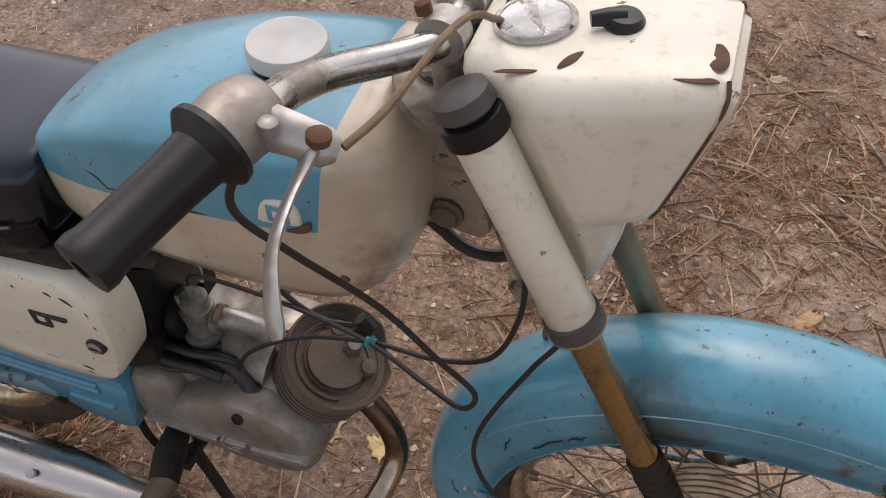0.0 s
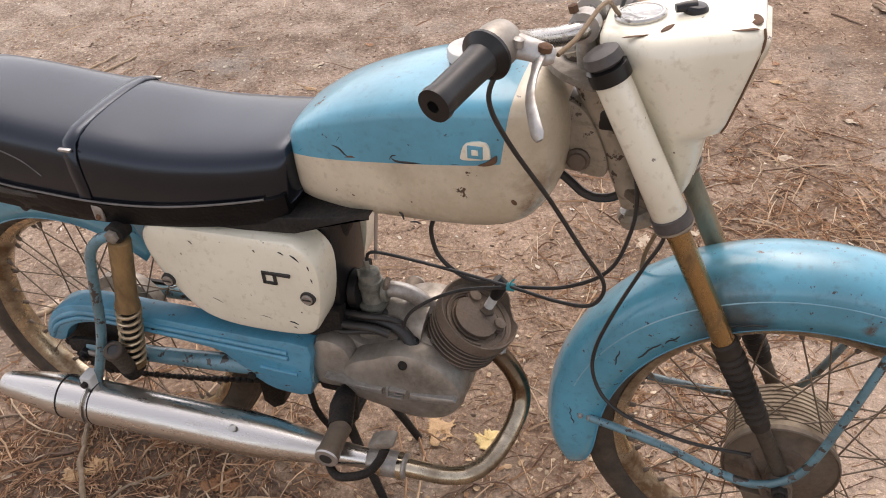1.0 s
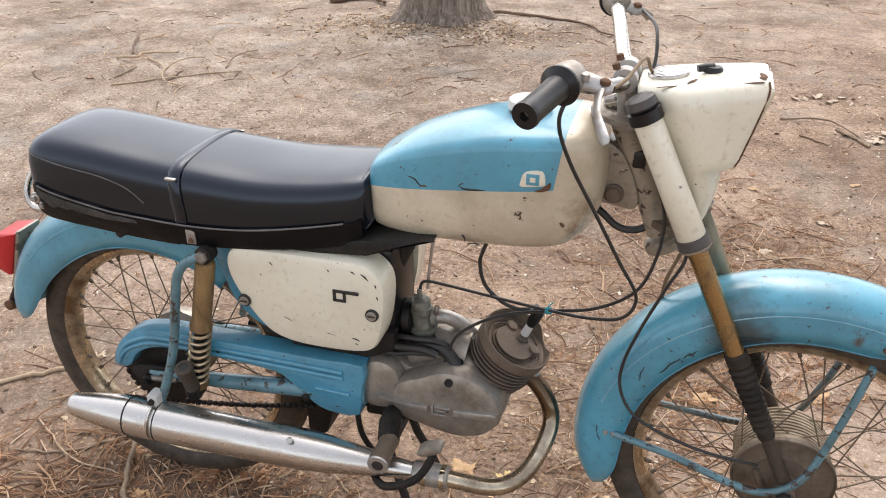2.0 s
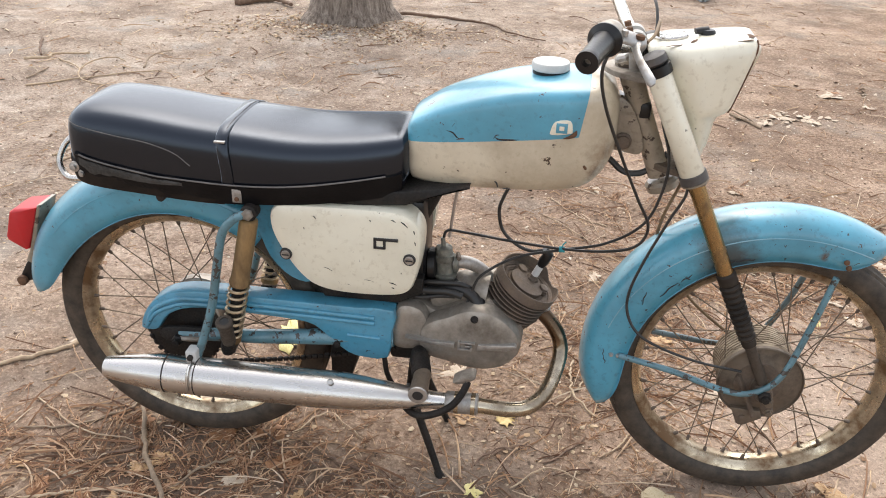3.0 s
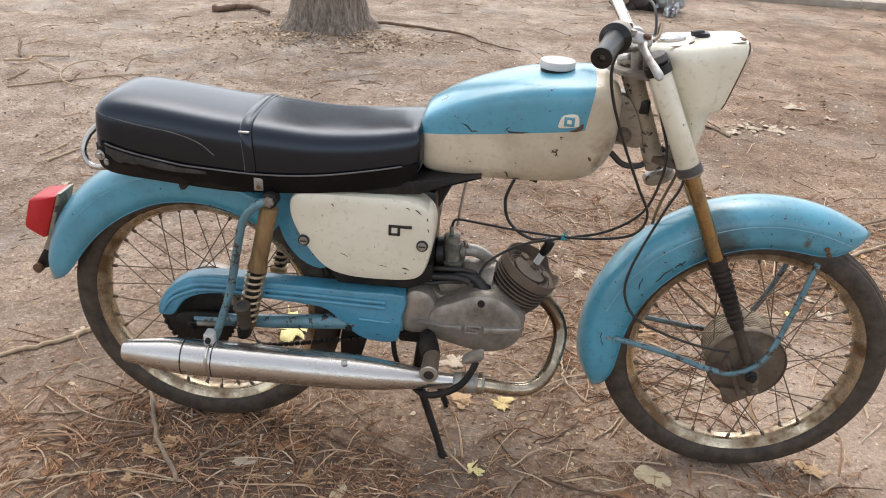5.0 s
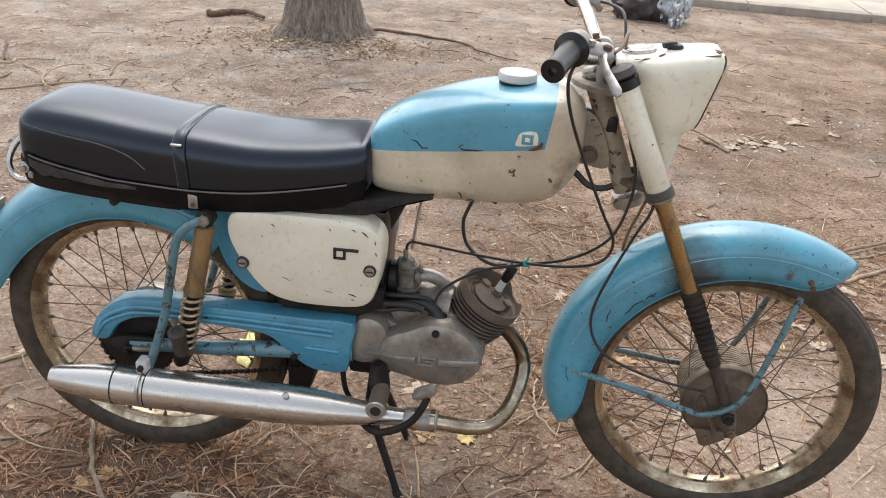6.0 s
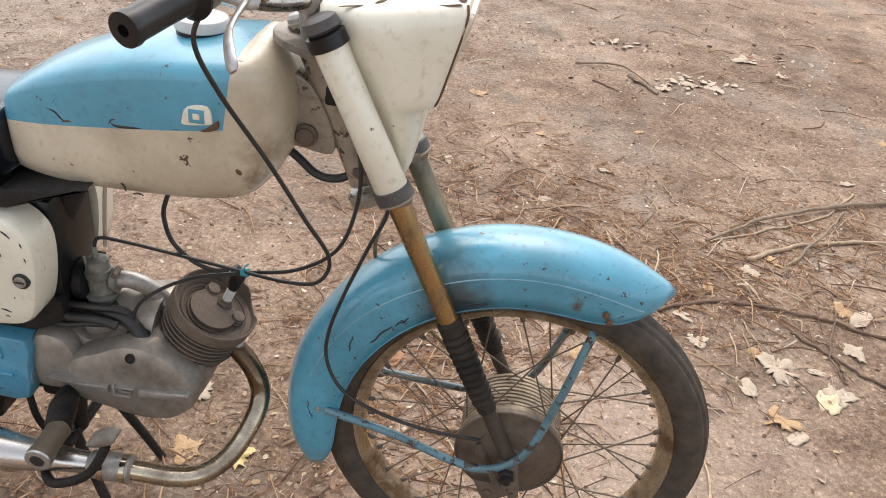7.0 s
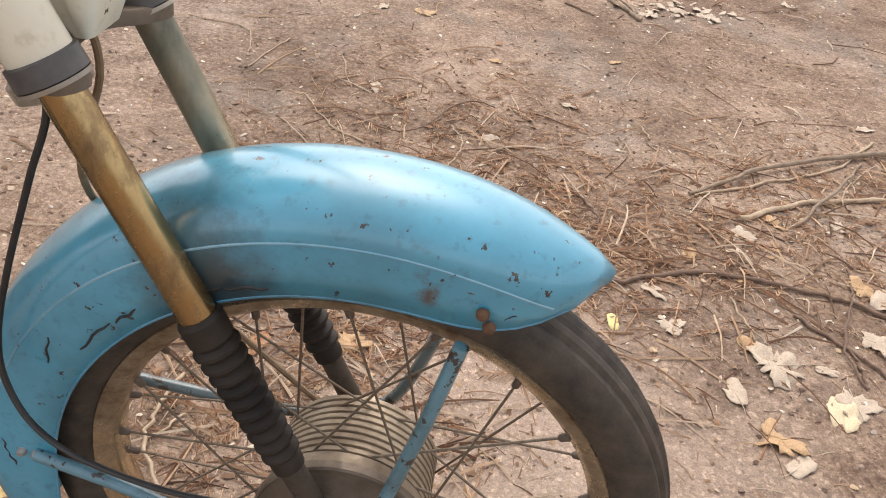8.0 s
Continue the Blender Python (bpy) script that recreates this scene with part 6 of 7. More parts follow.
# ---------------------------------------------------------------- background: tree, kerb, pavement, sack
def bark_mat():
    m, nt, b = material("grey_brown_bark")
    n = noise_tex(nt, 13.0, 10.0, 0.75, stretch=(3.0, 3.0, 0.6))
    c = ramp(nt, n.outputs["Fac"], [(0.34, (0.085, 0.064, 0.050)), (0.5, (0.26, 0.21, 0.17)), (0.64, (0.42, 0.36, 0.30))])
    nt.links.new(c.outputs[0], b.inputs["Base Color"])
    b.inputs["Roughness"].default_value = 0.95
    bump(nt, b, n.outputs["Fac"], 1.0, 0.03)
    return m


BARK = bark_mat()
LEAF_GREEN = dull("autumn_foliage", (0.07, 0.09, 0.02), (0.16, 0.12, 0.03), rough=0.6, scale=3.0, bumpy=0.1)


def make_tree():
    rng = random.Random(5)
    tree = thing("tree", TREE_AT, "broad old tree with furrowed grey-brown bark, rooted in bare earth", "tree")
    rows = [(-0.06, 0.36), (0.0, 0.325), (0.05, 0.285), (0.12, 0.255), (0.25, 0.235), (0.5, 0.225), (1.2, 0.215), (2.4, 0.205), (4.5, 0.19), (6.5, 0.15), (8.2, 0.10), (10.0, 0.04)]
    bm = bmesh.new()
    rings = []
    for z, r in smooth_rows(rows, 70):
        ring = []
        for k in range(56):
            a = 2 * math.pi * k / 56
            flare = max(0.0, 1 - (z + 0.06) / 0.35) ** 2
            lobe = 1 + 0.16 * flare * math.sin(5 * a + 0.8) + 0.10 * flare * math.sin(3 * a + 2)
            furrow = 0.010 * abs(noise.noise(Vector((math.cos(a) * 5, math.sin(a) * 5, z * 1.1)))) + 0.006 * noise.noise(Vector((math.cos(a) * 12, math.sin(a) * 12, z * 3)))
            rr = r * lobe - furrow
            ring.append(TREE_AT + Vector((rr * math.cos(a) + 0.03 * math.sin(z), rr * math.sin(a), z)))
        rings.append(ring)
    skin(bm, rings)
    part("trunk", bm, BARK, tree)
    tips = []
    for k in range(9):
        z = 6.0 + 0.42 * k
        a = 2.4 * k
        d = Vector((math.cos(a), math.sin(a), 0.7 + 0.05 * k)).normalized()
        L = 2.3 - 0.14 * k
        s0 = TREE_AT + Vector((0.03 * math.sin(z), 0, z))
        pts = spline([s0, s0 + d * L * 0.4 + Vector((0, 0, 0.05)), s0 + d * L * 0.75 + Vector((0.1, -0.05, 0.25)), s0 + d * L + Vector((0, 0.1, 0.6))], 4)
        part("limb", tube(pts, [0.075 * (1 - 0.85 * i / (len(pts) - 1)) for i in range(len(pts))], 8), BARK, tree)
        tips += [pts[-1], pts[-4], pts[-6], pts[len(pts) // 2]]
    verts, faces = [], []
    for tip in tips:
        for _ in range(38):
            p = tip + Vector((rng.gauss(0, 0.38), rng.gauss(0, 0.38), rng.gauss(0.1, 0.30)))
            q = Euler((rng.uniform(-1, 1), rng.uniform(-1, 1), rng.uniform(0, 6.3))).to_matrix()
            s = rng.uniform(0.035, 0.07)
            i = len(verts)
            for v in ((-1, 0, 0), (-0.2, -0.45, 0.1), (1, 0, 0), (-0.2, 0.45, 0.1)):
                verts.append(p + q @ (Vector(v) * s))
            faces += [(i, i + 1, i + 2), (i, i + 2, i + 3)]
    me = bpy.data.meshes.new("crown")
    me.from_pydata(verts, [], faces)
    me.materials.append(LEAF_GREEN)
    ob = new("crown", me)
    ob.parent = tree
    ob.matrix_parent_inverse = tree.matrix_world.inverted()


make_tree()

CONCRETE = dull("weathered_concrete", (0.42, 0.37, 0.31), (0.26, 0.22, 0.18), rough=0.9, scale=6.0, bumpy=0.5, dist=0.004)
PAVING = dull("pale_paving", (0.55, 0.49, 0.41), (0.43, 0.38, 0.32), rough=0.9, scale=4.0, bumpy=0.3, dist=0.003)
k0, k1 = Vector((1.0, 6.24, 0)), Vector((7.0, 5.97, 0))
kd = (k1 - k0).normalized()
kn_ = Vector((-kd.y, kd.x, 0))
kang = math.atan2(kd.y, kd.x)
kerb = tagged(part("kerb", box((0, 0.0, -0.1), (9.0, 0.09, 0.055)), CONCRETE, smooth=False), "low weathered concrete kerb beside bare earth", "kerb", kind="structure")
kerb.matrix_world = Matrix.Translation(k0 - kd * 1.5) @ Matrix.Rotation(kang, 4, "Z")
bpy.context.view_layer.update()
stone = None
for k in range(9):
    m = Matrix.Translation(k0 + kd * (k - 1.5) + kn_ * -0.012 + Vector((0, 0, 0.0015 * ((k * 7) % 3)))) @ Matrix.Rotation(kang + 0.004 * ((k * 5) % 3 - 1), 4, "Z")
    if stone is None:
        stone = part("kerb_stone", box((0.006, 0.0, -0.05), (0.994, 0.12, 0.082), bevel=0.012), CONCRETE, kerb)
        stone.matrix_world = m
        stone.parent = None
        stone.parent = kerb
        stone.matrix_parent_inverse = kerb.matrix_world.inverted()
        stone.matrix_basis = m
    else:
        twin(stone, "kerb_stone", kerb, m)
pav = tagged(part("pavement", box((0, 0.115, -0.2), (12.0, 6.0, 0.068)), PAVING, smooth=False), "pale concrete pavement behind the kerb", "pavement", kind="structure")
pav.matrix_world = Matrix.Translation(k0 - kd * 3) @ Matrix.Rotation(kang, 4, "Z")
bpy.context.view_layer.update()
slab0 = None
for i in range(9):
    for j in range(3):
        m = Matrix.Translation(k0 + kd * (i * 1.0 - 1.5) + kn_ * (0.125 + j * 0.62)) @ Matrix.Rotation(kang, 4, "Z")
        if slab0 is None:
            slab0 = part("paving_slab", box((0.006, 0.006, 0.04), (0.994, 0.614, 0.080), bevel=0.006), PAVING, pav)
            slab0.matrix_basis = m
        else:
            twin(slab0, "paving_slab", pav, m)


def make_sack():
    """A crumpled dark sack in silvery plastic, slumped on the earth."""
    foil = metal("silvery_film", (0.62, 0.64, 0.66), (0.28, 0.29, 0.31), rough=0.25, metallic=0.6, stain_metal=0.3, scale=30.0, bumpy=0.6)
    dark = dull("dark_sacking", (0.03, 0.026, 0.026), (0.09, 0.07, 0.065), rough=0.6, scale=12.0, bumpy=0.5, dist=0.01)
    at = Vector((1.63, 5.40, 0.0))
    sack = thing("refuse_sack", at, "crumpled dark refuse sack with silvery film on bare earth", "sack")

    def lump(name, c, rad, mat, seed, rough):
        bm = bmesh.new()
        bmesh.ops.create_icosphere(bm, subdivisions=4, radius=1.0)
        for v in bm.verts:
            n = v.co.normalized()
            f = 1 + rough * noise.fractal(n * 2.6 + Vector((seed, 0, 0)), 0.8, 2.0, 4) - rough * 0.6 * abs(noise.noise(n * 6 + Vector((0, seed, 0))))
            v.co = Vector((n.x * rad[0] * f, n.y * rad[1] * f, n.z * rad[2] * f))
            v.co.z = max(v.co.z, -c[2] + 0.0)
            v.co += at + Vector(c)
        part(name, bm, mat, sack, angle=60)
    lump("bag", (-0.11, 0.05, 0.11), (0.19, 0.15, 0.16), dark, 1.0, 0.30)
    lump("bag", (0.02, 0.08, 0.13), (0.16, 0.14, 0.19), foil, 4.0, 0.45)
    lump("film", (0.15, -0.14, 0.07), (0.05, 0.08, 0.11), foil, 7.0, 0.55)
    lump("film", (0.20, 0.02, 0.12), (0.07, 0.08, 0.15), foil, 9.0, 0.5)


make_sack()


# ---------------------------------------------------------------- litter on the earth
def island_mat(name, stops, rough=0.85, grain=60.0):
    m, nt, b = material(name)
    g = nt.nodes.new("ShaderNodeNewGeometry")
    r = ramp(nt, g.outputs["Random Per Island"], stops)
    n = noise_tex(nt, grain, 5.0, 0.6)
    f = ramp(nt, n.outputs["Fac"], [(0.3, grey(0.75)), (0.7, grey(1.2))])
    mul = nt.nodes.new("ShaderNodeMix")
    mul.data_type, mul.blend_type = "RGBA", "MULTIPLY"
    mul.inputs[0].default_value = 1.0
    nt.links.new(r.outputs[0], mul.inputs[6])
    nt.links.new(f.outputs[0], mul.inputs[7])
    nt.links.new(mul.outputs[2], b.inputs["Base Color"])
    b.inputs["Roughness"].default_value = rough
    return m


STRAW = island_mat("dry_twigs", [(0.0, (0.10, 0.052, 0.032)), (0.25, (0.24, 0.125, 0.070)), (0.55, (0.42, 0.255, 0.145)), (0.80, (0.58, 0.41, 0.265)), (1.0, (0.70, 0.58, 0.44))])
CRUMB = island_mat("leaf_crumbs", [(0.0, (0.10, 0.055, 0.03)), (0.35, (0.28, 0.16, 0.085)), (0.65, (0.42, 0.30, 0.18)), (0.93, (0.50, 0.40, 0.28)), (1.0, (0.62, 0.55, 0.43))])
CLOD = island_mat("earth_clods", [(0.0, (0.12, 0.08, 0.055)), (0.5, (0.26, 0.185, 0.135)), (1.0, (0.38, 0.29, 0.22))])

HEAPS = [  # x, y, spread, share
    (-0.153, -0.118, 0.24, 1.0), (0.119, -0.162, 0.20, 0.9), (0.42, -0.247, 0.16, 0.7), (0.749, -0.172, 0.14, 0.35), (1.017, -0.117, 0.18, 0.7), (0.201, 0.096, 0.2, 0.4), (0.699, 0.037, 0.14, 0.4),
    (0.915, 0.23, 0.16, 0.7), (1.108, 0.398, 0.20, 1.4), (1.005, 0.671, 0.26, 1.1), (1.313, 0.921, 0.26, 1.5), (1.168, 1.285, 0.30, 1.2), (1.546, 0.888, 0.16, 0.9), (1.876, 0.983, 0.22, 1.3), (2.113, 1.297, 0.30, 1.6),
    (-0.923, 1.132, 0.30, 0.8), (-1.101, 1.701, 0.35, 1.0), (-0.495, 0.452, 0.3, 0.4), (0.713, 0.597, 0.25, 0.7), (0.617, 0.404, 0.2, 0.4), (0.453, 1.252, 0.5, 0.5), (1.531, 1.673, 0.4, 0.6)]
total_share = sum(h[3] for h in HEAPS)


def scatter(rng, n, wide=0.35):
    """Places in heaps near the motorcycle, and some anywhere round it."""
    out = []
    for x, y, r, share in HEAPS:
        for _ in range(int(n * (1 - wide) * share / total_share)):
            out.append((rng.gauss(x, r), rng.gauss(y, r)))
    for _ in range(int(n * wide)):
        out.append((rng.uniform(-2.2, 3.0), rng.uniform(-0.6, 3.2)))
    return out


def strands(name, places, rng, length, thick, bend, label, lift=0.0, mat=None):
    verts, faces = [], []
    for x, y in places:
        L = rng.uniform(*length) * rng.choice((0.6, 1, 1, 1.3))
        th = rng.uniform(*thick)
        a = rng.uniform(0, 2 * math.pi)
        n = 5
        hop = rng.uniform(0, lift)
        first = len(verts)
        for k in range(n):
            w = th * (1 - 0.55 * k / (n - 1))
            z = lie(x, y) + w * 0.7 + hop * math.sin(math.pi * k / (n - 1))
            sx, sy = -math.sin(a), math.cos(a)
            verts += [(x + sx * w, y + sy * w, z - w * 0.6), (x - sx * w, y - sy * w, z - w * 0.6), (x, y, z + w)]
            x, y = x + math.cos(a) * L / (n - 1), y + math.sin(a) * L / (n - 1)
            a += rng.gauss(0, bend)
        for k in range(n - 1):
            i = first + 3 * k
            for e in range(3):
                faces.append((i + e, i + (e + 1) % 3, i + 3 + (e + 1) % 3, i + 3 + e))
        faces += [(first, first + 1, first + 2), (first + 3 * n - 1, first + 3 * n - 2, first + 3 * n - 3)]
    me = bpy.data.meshes.new(name)
    me.from_pydata(verts, [], faces)
    me.materials.append(mat or STRAW)
    tagged(new(name, me), label, "litter", kind="stuff")


rng = random.Random(11)
twig_drifts = ((-0.15, -0.17, 0.17, 90), (0.10, -0.20, 0.16, 90), (-0.40, -0.10, 0.20, 50), (0.32, -0.22, 0.10, 40), (0.62, -0.24, 0.12, 30), (1.30, -0.10, 0.14, 40), (-0.30, -0.30, 0.14, 50), (1.95, 1.15, 0.20, 110), (1.60, 0.95, 0.14, 70), (1.25, 0.95, 0.16, 100), (1.12, 1.35, 0.22, 70), (1.02, 0.48, 0.14, 80), (0.75, 0.55, 0.2, 40), (1.20, 0.25, 0.10, 40), (1.45, 0.45, 0.20, 30))
strands("dry_twigs", scatter(rng, 520, 0.16) + [(rng.gauss(x, r), rng.gauss(y, r)) for x, y, r, n in twig_drifts for _ in range(n)], rng, (0.04, 0.17), (0.0011, 0.0029), 0.085, "thin dry brown twigs strewn over the earth", 0.014)
strands("dry_stalks", scatter(rng, 7500, 0.34), rng, (0.008, 0.038), (0.0006, 0.0014), 0.12, "short dry straw and stalks scattered on earth", 0.003)
REDDISH = island_mat("reddish_straw", [(0.0, (0.15, 0.073, 0.044)), (0.4, (0.35, 0.195, 0.108)), (0.8, (0.53, 0.335, 0.205)), (1.0, (0.66, 0.49, 0.33))])
red_heaps = ((1.313, 0.921, 0.17), (1.168, 1.285, 0.22), (1.005, 0.671, 0.18), (1.117, 0.398, 0.14), (0.099, -0.162, 0.13), (-0.123, -0.138, 0.14), (0.42, -0.257, 0.10), (0.997, -0.136, 0.12), (1.537, 0.869, 0.12), (2.065, 1.25, 0.2), (0.2, -0.003, 0.10))
strands("reddish_straw", [(rng.gauss(x, r), rng.gauss(y, r)) for x, y, r in red_heaps for _ in range(210)], rng, (0.012, 0.045), (0.0007, 0.0015), 0.14, "heaps of short reddish-brown straw on the earth", 0.006, REDDISH)
strands("far_twigs", [(rng.uniform(-4.5, 6), rng.uniform(2.2, 7.2)) for _ in range(1000)], rng, (0.04, 0.18), (0.0016, 0.0036), 0.3, "dry twigs scattered over bare earth farther off", 0.01)


def sprays(name, places, rng, label, mat):
    """Shed conifer sprays: a short stem with needles set to both sides."""
    verts, faces = [], []

    def needle(p, a, L, w):
        i = len(verts)
        dx, dy, sx, sy = math.cos(a), math.sin(a), -math.sin(a), math.cos(a)
        z0, z1 = lie(*p) + rng.uniform(0.002, 0.010), lie(p[0] + dx * L, p[1] + dy * L) + rng.uniform(0.001, 0.008)
        for f, z in ((0, z0), (1, z1)):
            x, y, k = p[0] + dx * L * f, p[1] + dy * L * f, w * (1 - 0.5 * f)
            verts.extend([(x + sx * k, y + sy * k, z), (x - sx * k, y - sy * k, z), (x, y, z + k * 1.5)])
        faces.extend([(i, i + 1, i + 4, i + 3), (i + 1, i + 2, i + 5, i + 4), (i + 2, i, i + 3, i + 5), (i, i + 2, i + 1), (i + 3, i + 4, i + 5)])
    for x, y in places:
        a, L = rng.uniform(0, 6.283), rng.uniform(0.035, 0.085)
        needle((x, y), a, L, 0.0016)
        n = rng.randint(7, 13)
        for k in range(n):
            t = (k + 0.6) / n
            needle((x + math.cos(a) * L * t, y + math.sin(a) * L * t), a + (0.65 if k % 2 else -0.65) + rng.gauss(0, 0.12), rng.uniform(0.010, 0.024) * (1.1 - 0.5 * t), 0.0013)
    me = bpy.data.meshes.new(name)
    me.from_pydata(verts, [], faces)
    me.materials.append(mat)
    tagged(new(name, me), label, "litter", kind="stuff")


spray_heaps = ((0.12, -0.20, 0.12, 60), (-0.16, -0.18, 0.12, 52), (0.44, -0.22, 0.07, 44), (0.68, -0.26, 0.08, 36), (1.35, -0.12, 0.10, 44), (-0.35, -0.22, 0.12, 40), (0.95, -0.22, 0.10, 30), (1.02, 0.62, 0.18, 60), (1.28, 0.95, 0.15, 90), (1.18, 1.35, 0.20, 60), (1.62, 0.95, 0.14, 50), (0.15, 0.02, 0.12, 26), (2.05, 1.20, 0.22, 70), (0.95, 0.35, 0.12, 16))
sprays("shed_sprays", [(rng.gauss(x, r), rng.gauss(y, r)) for x, y, r, n in spray_heaps for _ in range(n)], rng, "reddish-brown shed conifer sprays lying in drifts", REDDISH)


def chips(name, places, rng, size, mat, label, category, flat=0.25, lump=False):
    verts, faces = [], []
    for x, y in places:
        s = rng.uniform(*size) * rng.choice((0.5, 0.8, 1.0, 1.4))
        q = Euler((rng.gauss(0, flat), rng.gauss(0, flat), rng.uniform(0, 6.3))).to_matrix()
        c = Vector((x, y, lie(x, y) + s * (0.12 if lump else 0.22)))
        i = len(verts)
        n = 6
        for k in range(n):
            r = s * rng.uniform(0.55, 1.0)
            verts.append(c + q @ Vector((r * math.cos(k * 1.047), 0.7 * r * math.sin(k * 1.047), rng.gauss(0, 0.07 * s) - (0.2 * s if lump else 0))))
        verts.append(c + q @ Vector((0, 0, s * (0.45 if lump else 0.10))))
        verts.append(c + q @ Vector((0, 0, -s * (0.4 if lump else 0.02))))
        for k in range(n):
            faces += [(i + k, i + (k + 1) % n, i + n), (i + (k + 1) % n, i + k, i + n + 1)]
    me = bpy.data.meshes.new(name)
    me.from_pydata(verts, [], faces)
    me.materials.append(mat)
    tagged(new(name, me), label, category, kind="stuff")


chips("leaf_crumbs", scatter(rng, 8000, 0.55), rng, (0.0022, 0.0085), CRUMB, "crumbled dry leaf scraps on the earth", "litter")
chips("far_leaf_crumbs", [(rng.uniform(-5, 7), rng.uniform(2.4, 7.2)) for _ in range(6500)] + [(rng.gauss(-0.62, 0.48), rng.gauss(3.70, 0.18)) for _ in range(3600)], rng, (0.005, 0.014), CRUMB, "pale dry leaf scraps scattered over the earth", "litter")
SPECKS = island_mat("mixed_specks", [(0.0, (0.09, 0.06, 0.045)), (0.3, (0.30, 0.17, 0.11)), (0.55, (0.40, 0.36, 0.31)), (0.8, (0.58, 0.50, 0.38)), (1.0, (0.74, 0.70, 0.62))])
chips("ground_specks", [(rng.uniform(-2.5, 4.0), rng.uniform(0.5, 4.2)) for _ in range(7000)], rng, (0.0028, 0.008), SPECKS, "grey, reddish and pale crumbs strewn on the earth", "litter")
chips("earth_clods", scatter(rng, 13000, 0.8), rng, (0.0016, 0.0075), CLOD, "small clods and grit on trodden earth", "litter", 0.4, True)

# single sticks
GREY_STICK = dull("weathered_stick", (0.31, 0.235, 0.165), (0.16, 0.115, 0.078), rough=0.9, scale=50.0, bumpy=0.5)
BROWN_STICK = dull("brown_stick", (0.20, 0.13, 0.09), (0.11, 0.07, 0.05), rough=0.9, scale=50.0, bumpy=0.5)
PALE_STICK = dull("pale_peeled_stick", (0.50, 0.39, 0.27), (0.30, 0.21, 0.135), rough=0.85, scale=50.0, bumpy=0.4)


def stick(name, pts, r0, r1, mat, label, wob=0.006, lift=0.0):
    srng = random.Random(int(pts[0][0] * 1000) + 7)
    line = spline([(x, y, 0) for x, y in pts], 7)
    out = []
    for k, p in enumerate(line):
        t = k / (len(line) - 1)
        x, y = p.x + srng.gauss(0, wob * 0.4), p.y + srng.gauss(0, wob * 0.4)
        out.append(Vector((x, y, lie(x, y) + r0 * 0.6 + lift * math.sin(math.pi * t) + 0.002)))
    r0, r1 = r0 * 0.72, r1 * 0.72
    rs = [(r0 + (r1 - r0) * k / (len(out) - 1)) * srng.uniform(0.85, 1.15) for k in range(len(out))]
    tagged(part(name, tube(out, rs, 9), mat), label, "stick", "sticks on the ground")


stick("root", [(1.508, 0.792), (1.547, 0.811), (1.673, 0.868), (1.819, 0.877), (1.946, 0.868), (2.054, 0.839), (2.27, 0.771)], 0.0065, 0.0055, BROWN_STICK, "long thin brown root winding over the earth")
stick("stick", [(1.718, 1.193), (1.899, 1.354), (2.147, 1.504), (2.441, 1.645)], 0.006, 0.010, GREY_STICK, "grey weathered stick lying among twigs", lift=0.01)
stick("stick", [(1.728, 1.193), (1.919, 1.316), (2.109, 1.448), (2.25, 1.626)], 0.004, 0.005, PALE_STICK, "thin pale stick beside a grey one")
stick("stick", [(1.825, 1.117), (1.978, 1.231), (2.209, 1.316), (2.545, 1.364)], 0.009, 0.007, PALE_STICK, "pale broken stick with a bare end")
stick("stick", [(2.185, 1.495), (2.083, 1.316), (1.942, 1.126)], 0.004, 0.006, GREY_STICK, "thin crossing grey stick", lift=0.015)
stick("stick", [(1.869, 0.791), (1.958, 0.713), (2.008, 0.664), (2.176, 0.577)], 0.004, 0.005, BROWN_STICK, "forked brown twig on trodden earth")
stick("stick", [(1.958, 0.713), (1.964, 0.665), (1.96, 0.616)], 0.004, 0.003, BROWN_STICK, "short brown side twig")
stick("stick", [(-0.755, -0.014), (-0.572, 0.125), (-0.47, 0.215), (-0.419, 0.274)], 0.007, 0.010, PALE_STICK, "pale grey stick with a broken end")
stick("stick", [(-0.161, 0.053), (-0.122, -0.018), (-0.073, -0.119), (0.027, -0.251)], 0.006, 0.008, GREY_STICK, "grey crooked stick beside the back wheel", lift=0.01)
stick("stick", [(-0.37, -0.357), (-0.308, -0.302), (-0.216, -0.268), (-0.114, -0.239), (0.047, -0.251)], 0.006, 0.003, PALE_STICK, "pale brown twig with a cut end")
stick("stick", [(-0.405, -0.075), (-0.274, -0.045), (-0.172, 0.033)], 0.003, 0.004, GREY_STICK, "thin grey twig near the back wheel")
stick("stick", [(-0.215, -0.167), (-0.143, -0.128), (-0.082, -0.099)], 0.005, 0.004, BROWN_STICK, "short brown twig in the litter")
stick("stick", [(0.027, -0.211), (0.078, -0.151), (0.139, -0.102)], 0.003, 0.004, GREY_STICK, "thin bent twig in the litter", lift=0.01)
stick("stick", [(0.853, 0.382), (0.849, 0.314), (0.856, 0.241), (0.906, 0.161)], 0.004, 0.0035, PALE_STICK, "pale forked twig behind the engine", lift=0.01)
stick("stick", [(0.817, 0.193), (0.851, 0.241), (0.884, 0.303)], 0.003, 0.003, PALE_STICK, "thin pale twig across another")
stick("stick", [(0.71, -0.251), (0.729, -0.192), (0.749, -0.142), (0.789, -0.113)], 0.003, 0.004, GREY_STICK, "thin grey twig beside the stand")
stick("stick", [(0.799, -0.123), (0.898, -0.154), (0.997, -0.166), (1.096, -0.197)], 0.004, 0.003, BROWN_STICK, "brown twig before the front wheel")
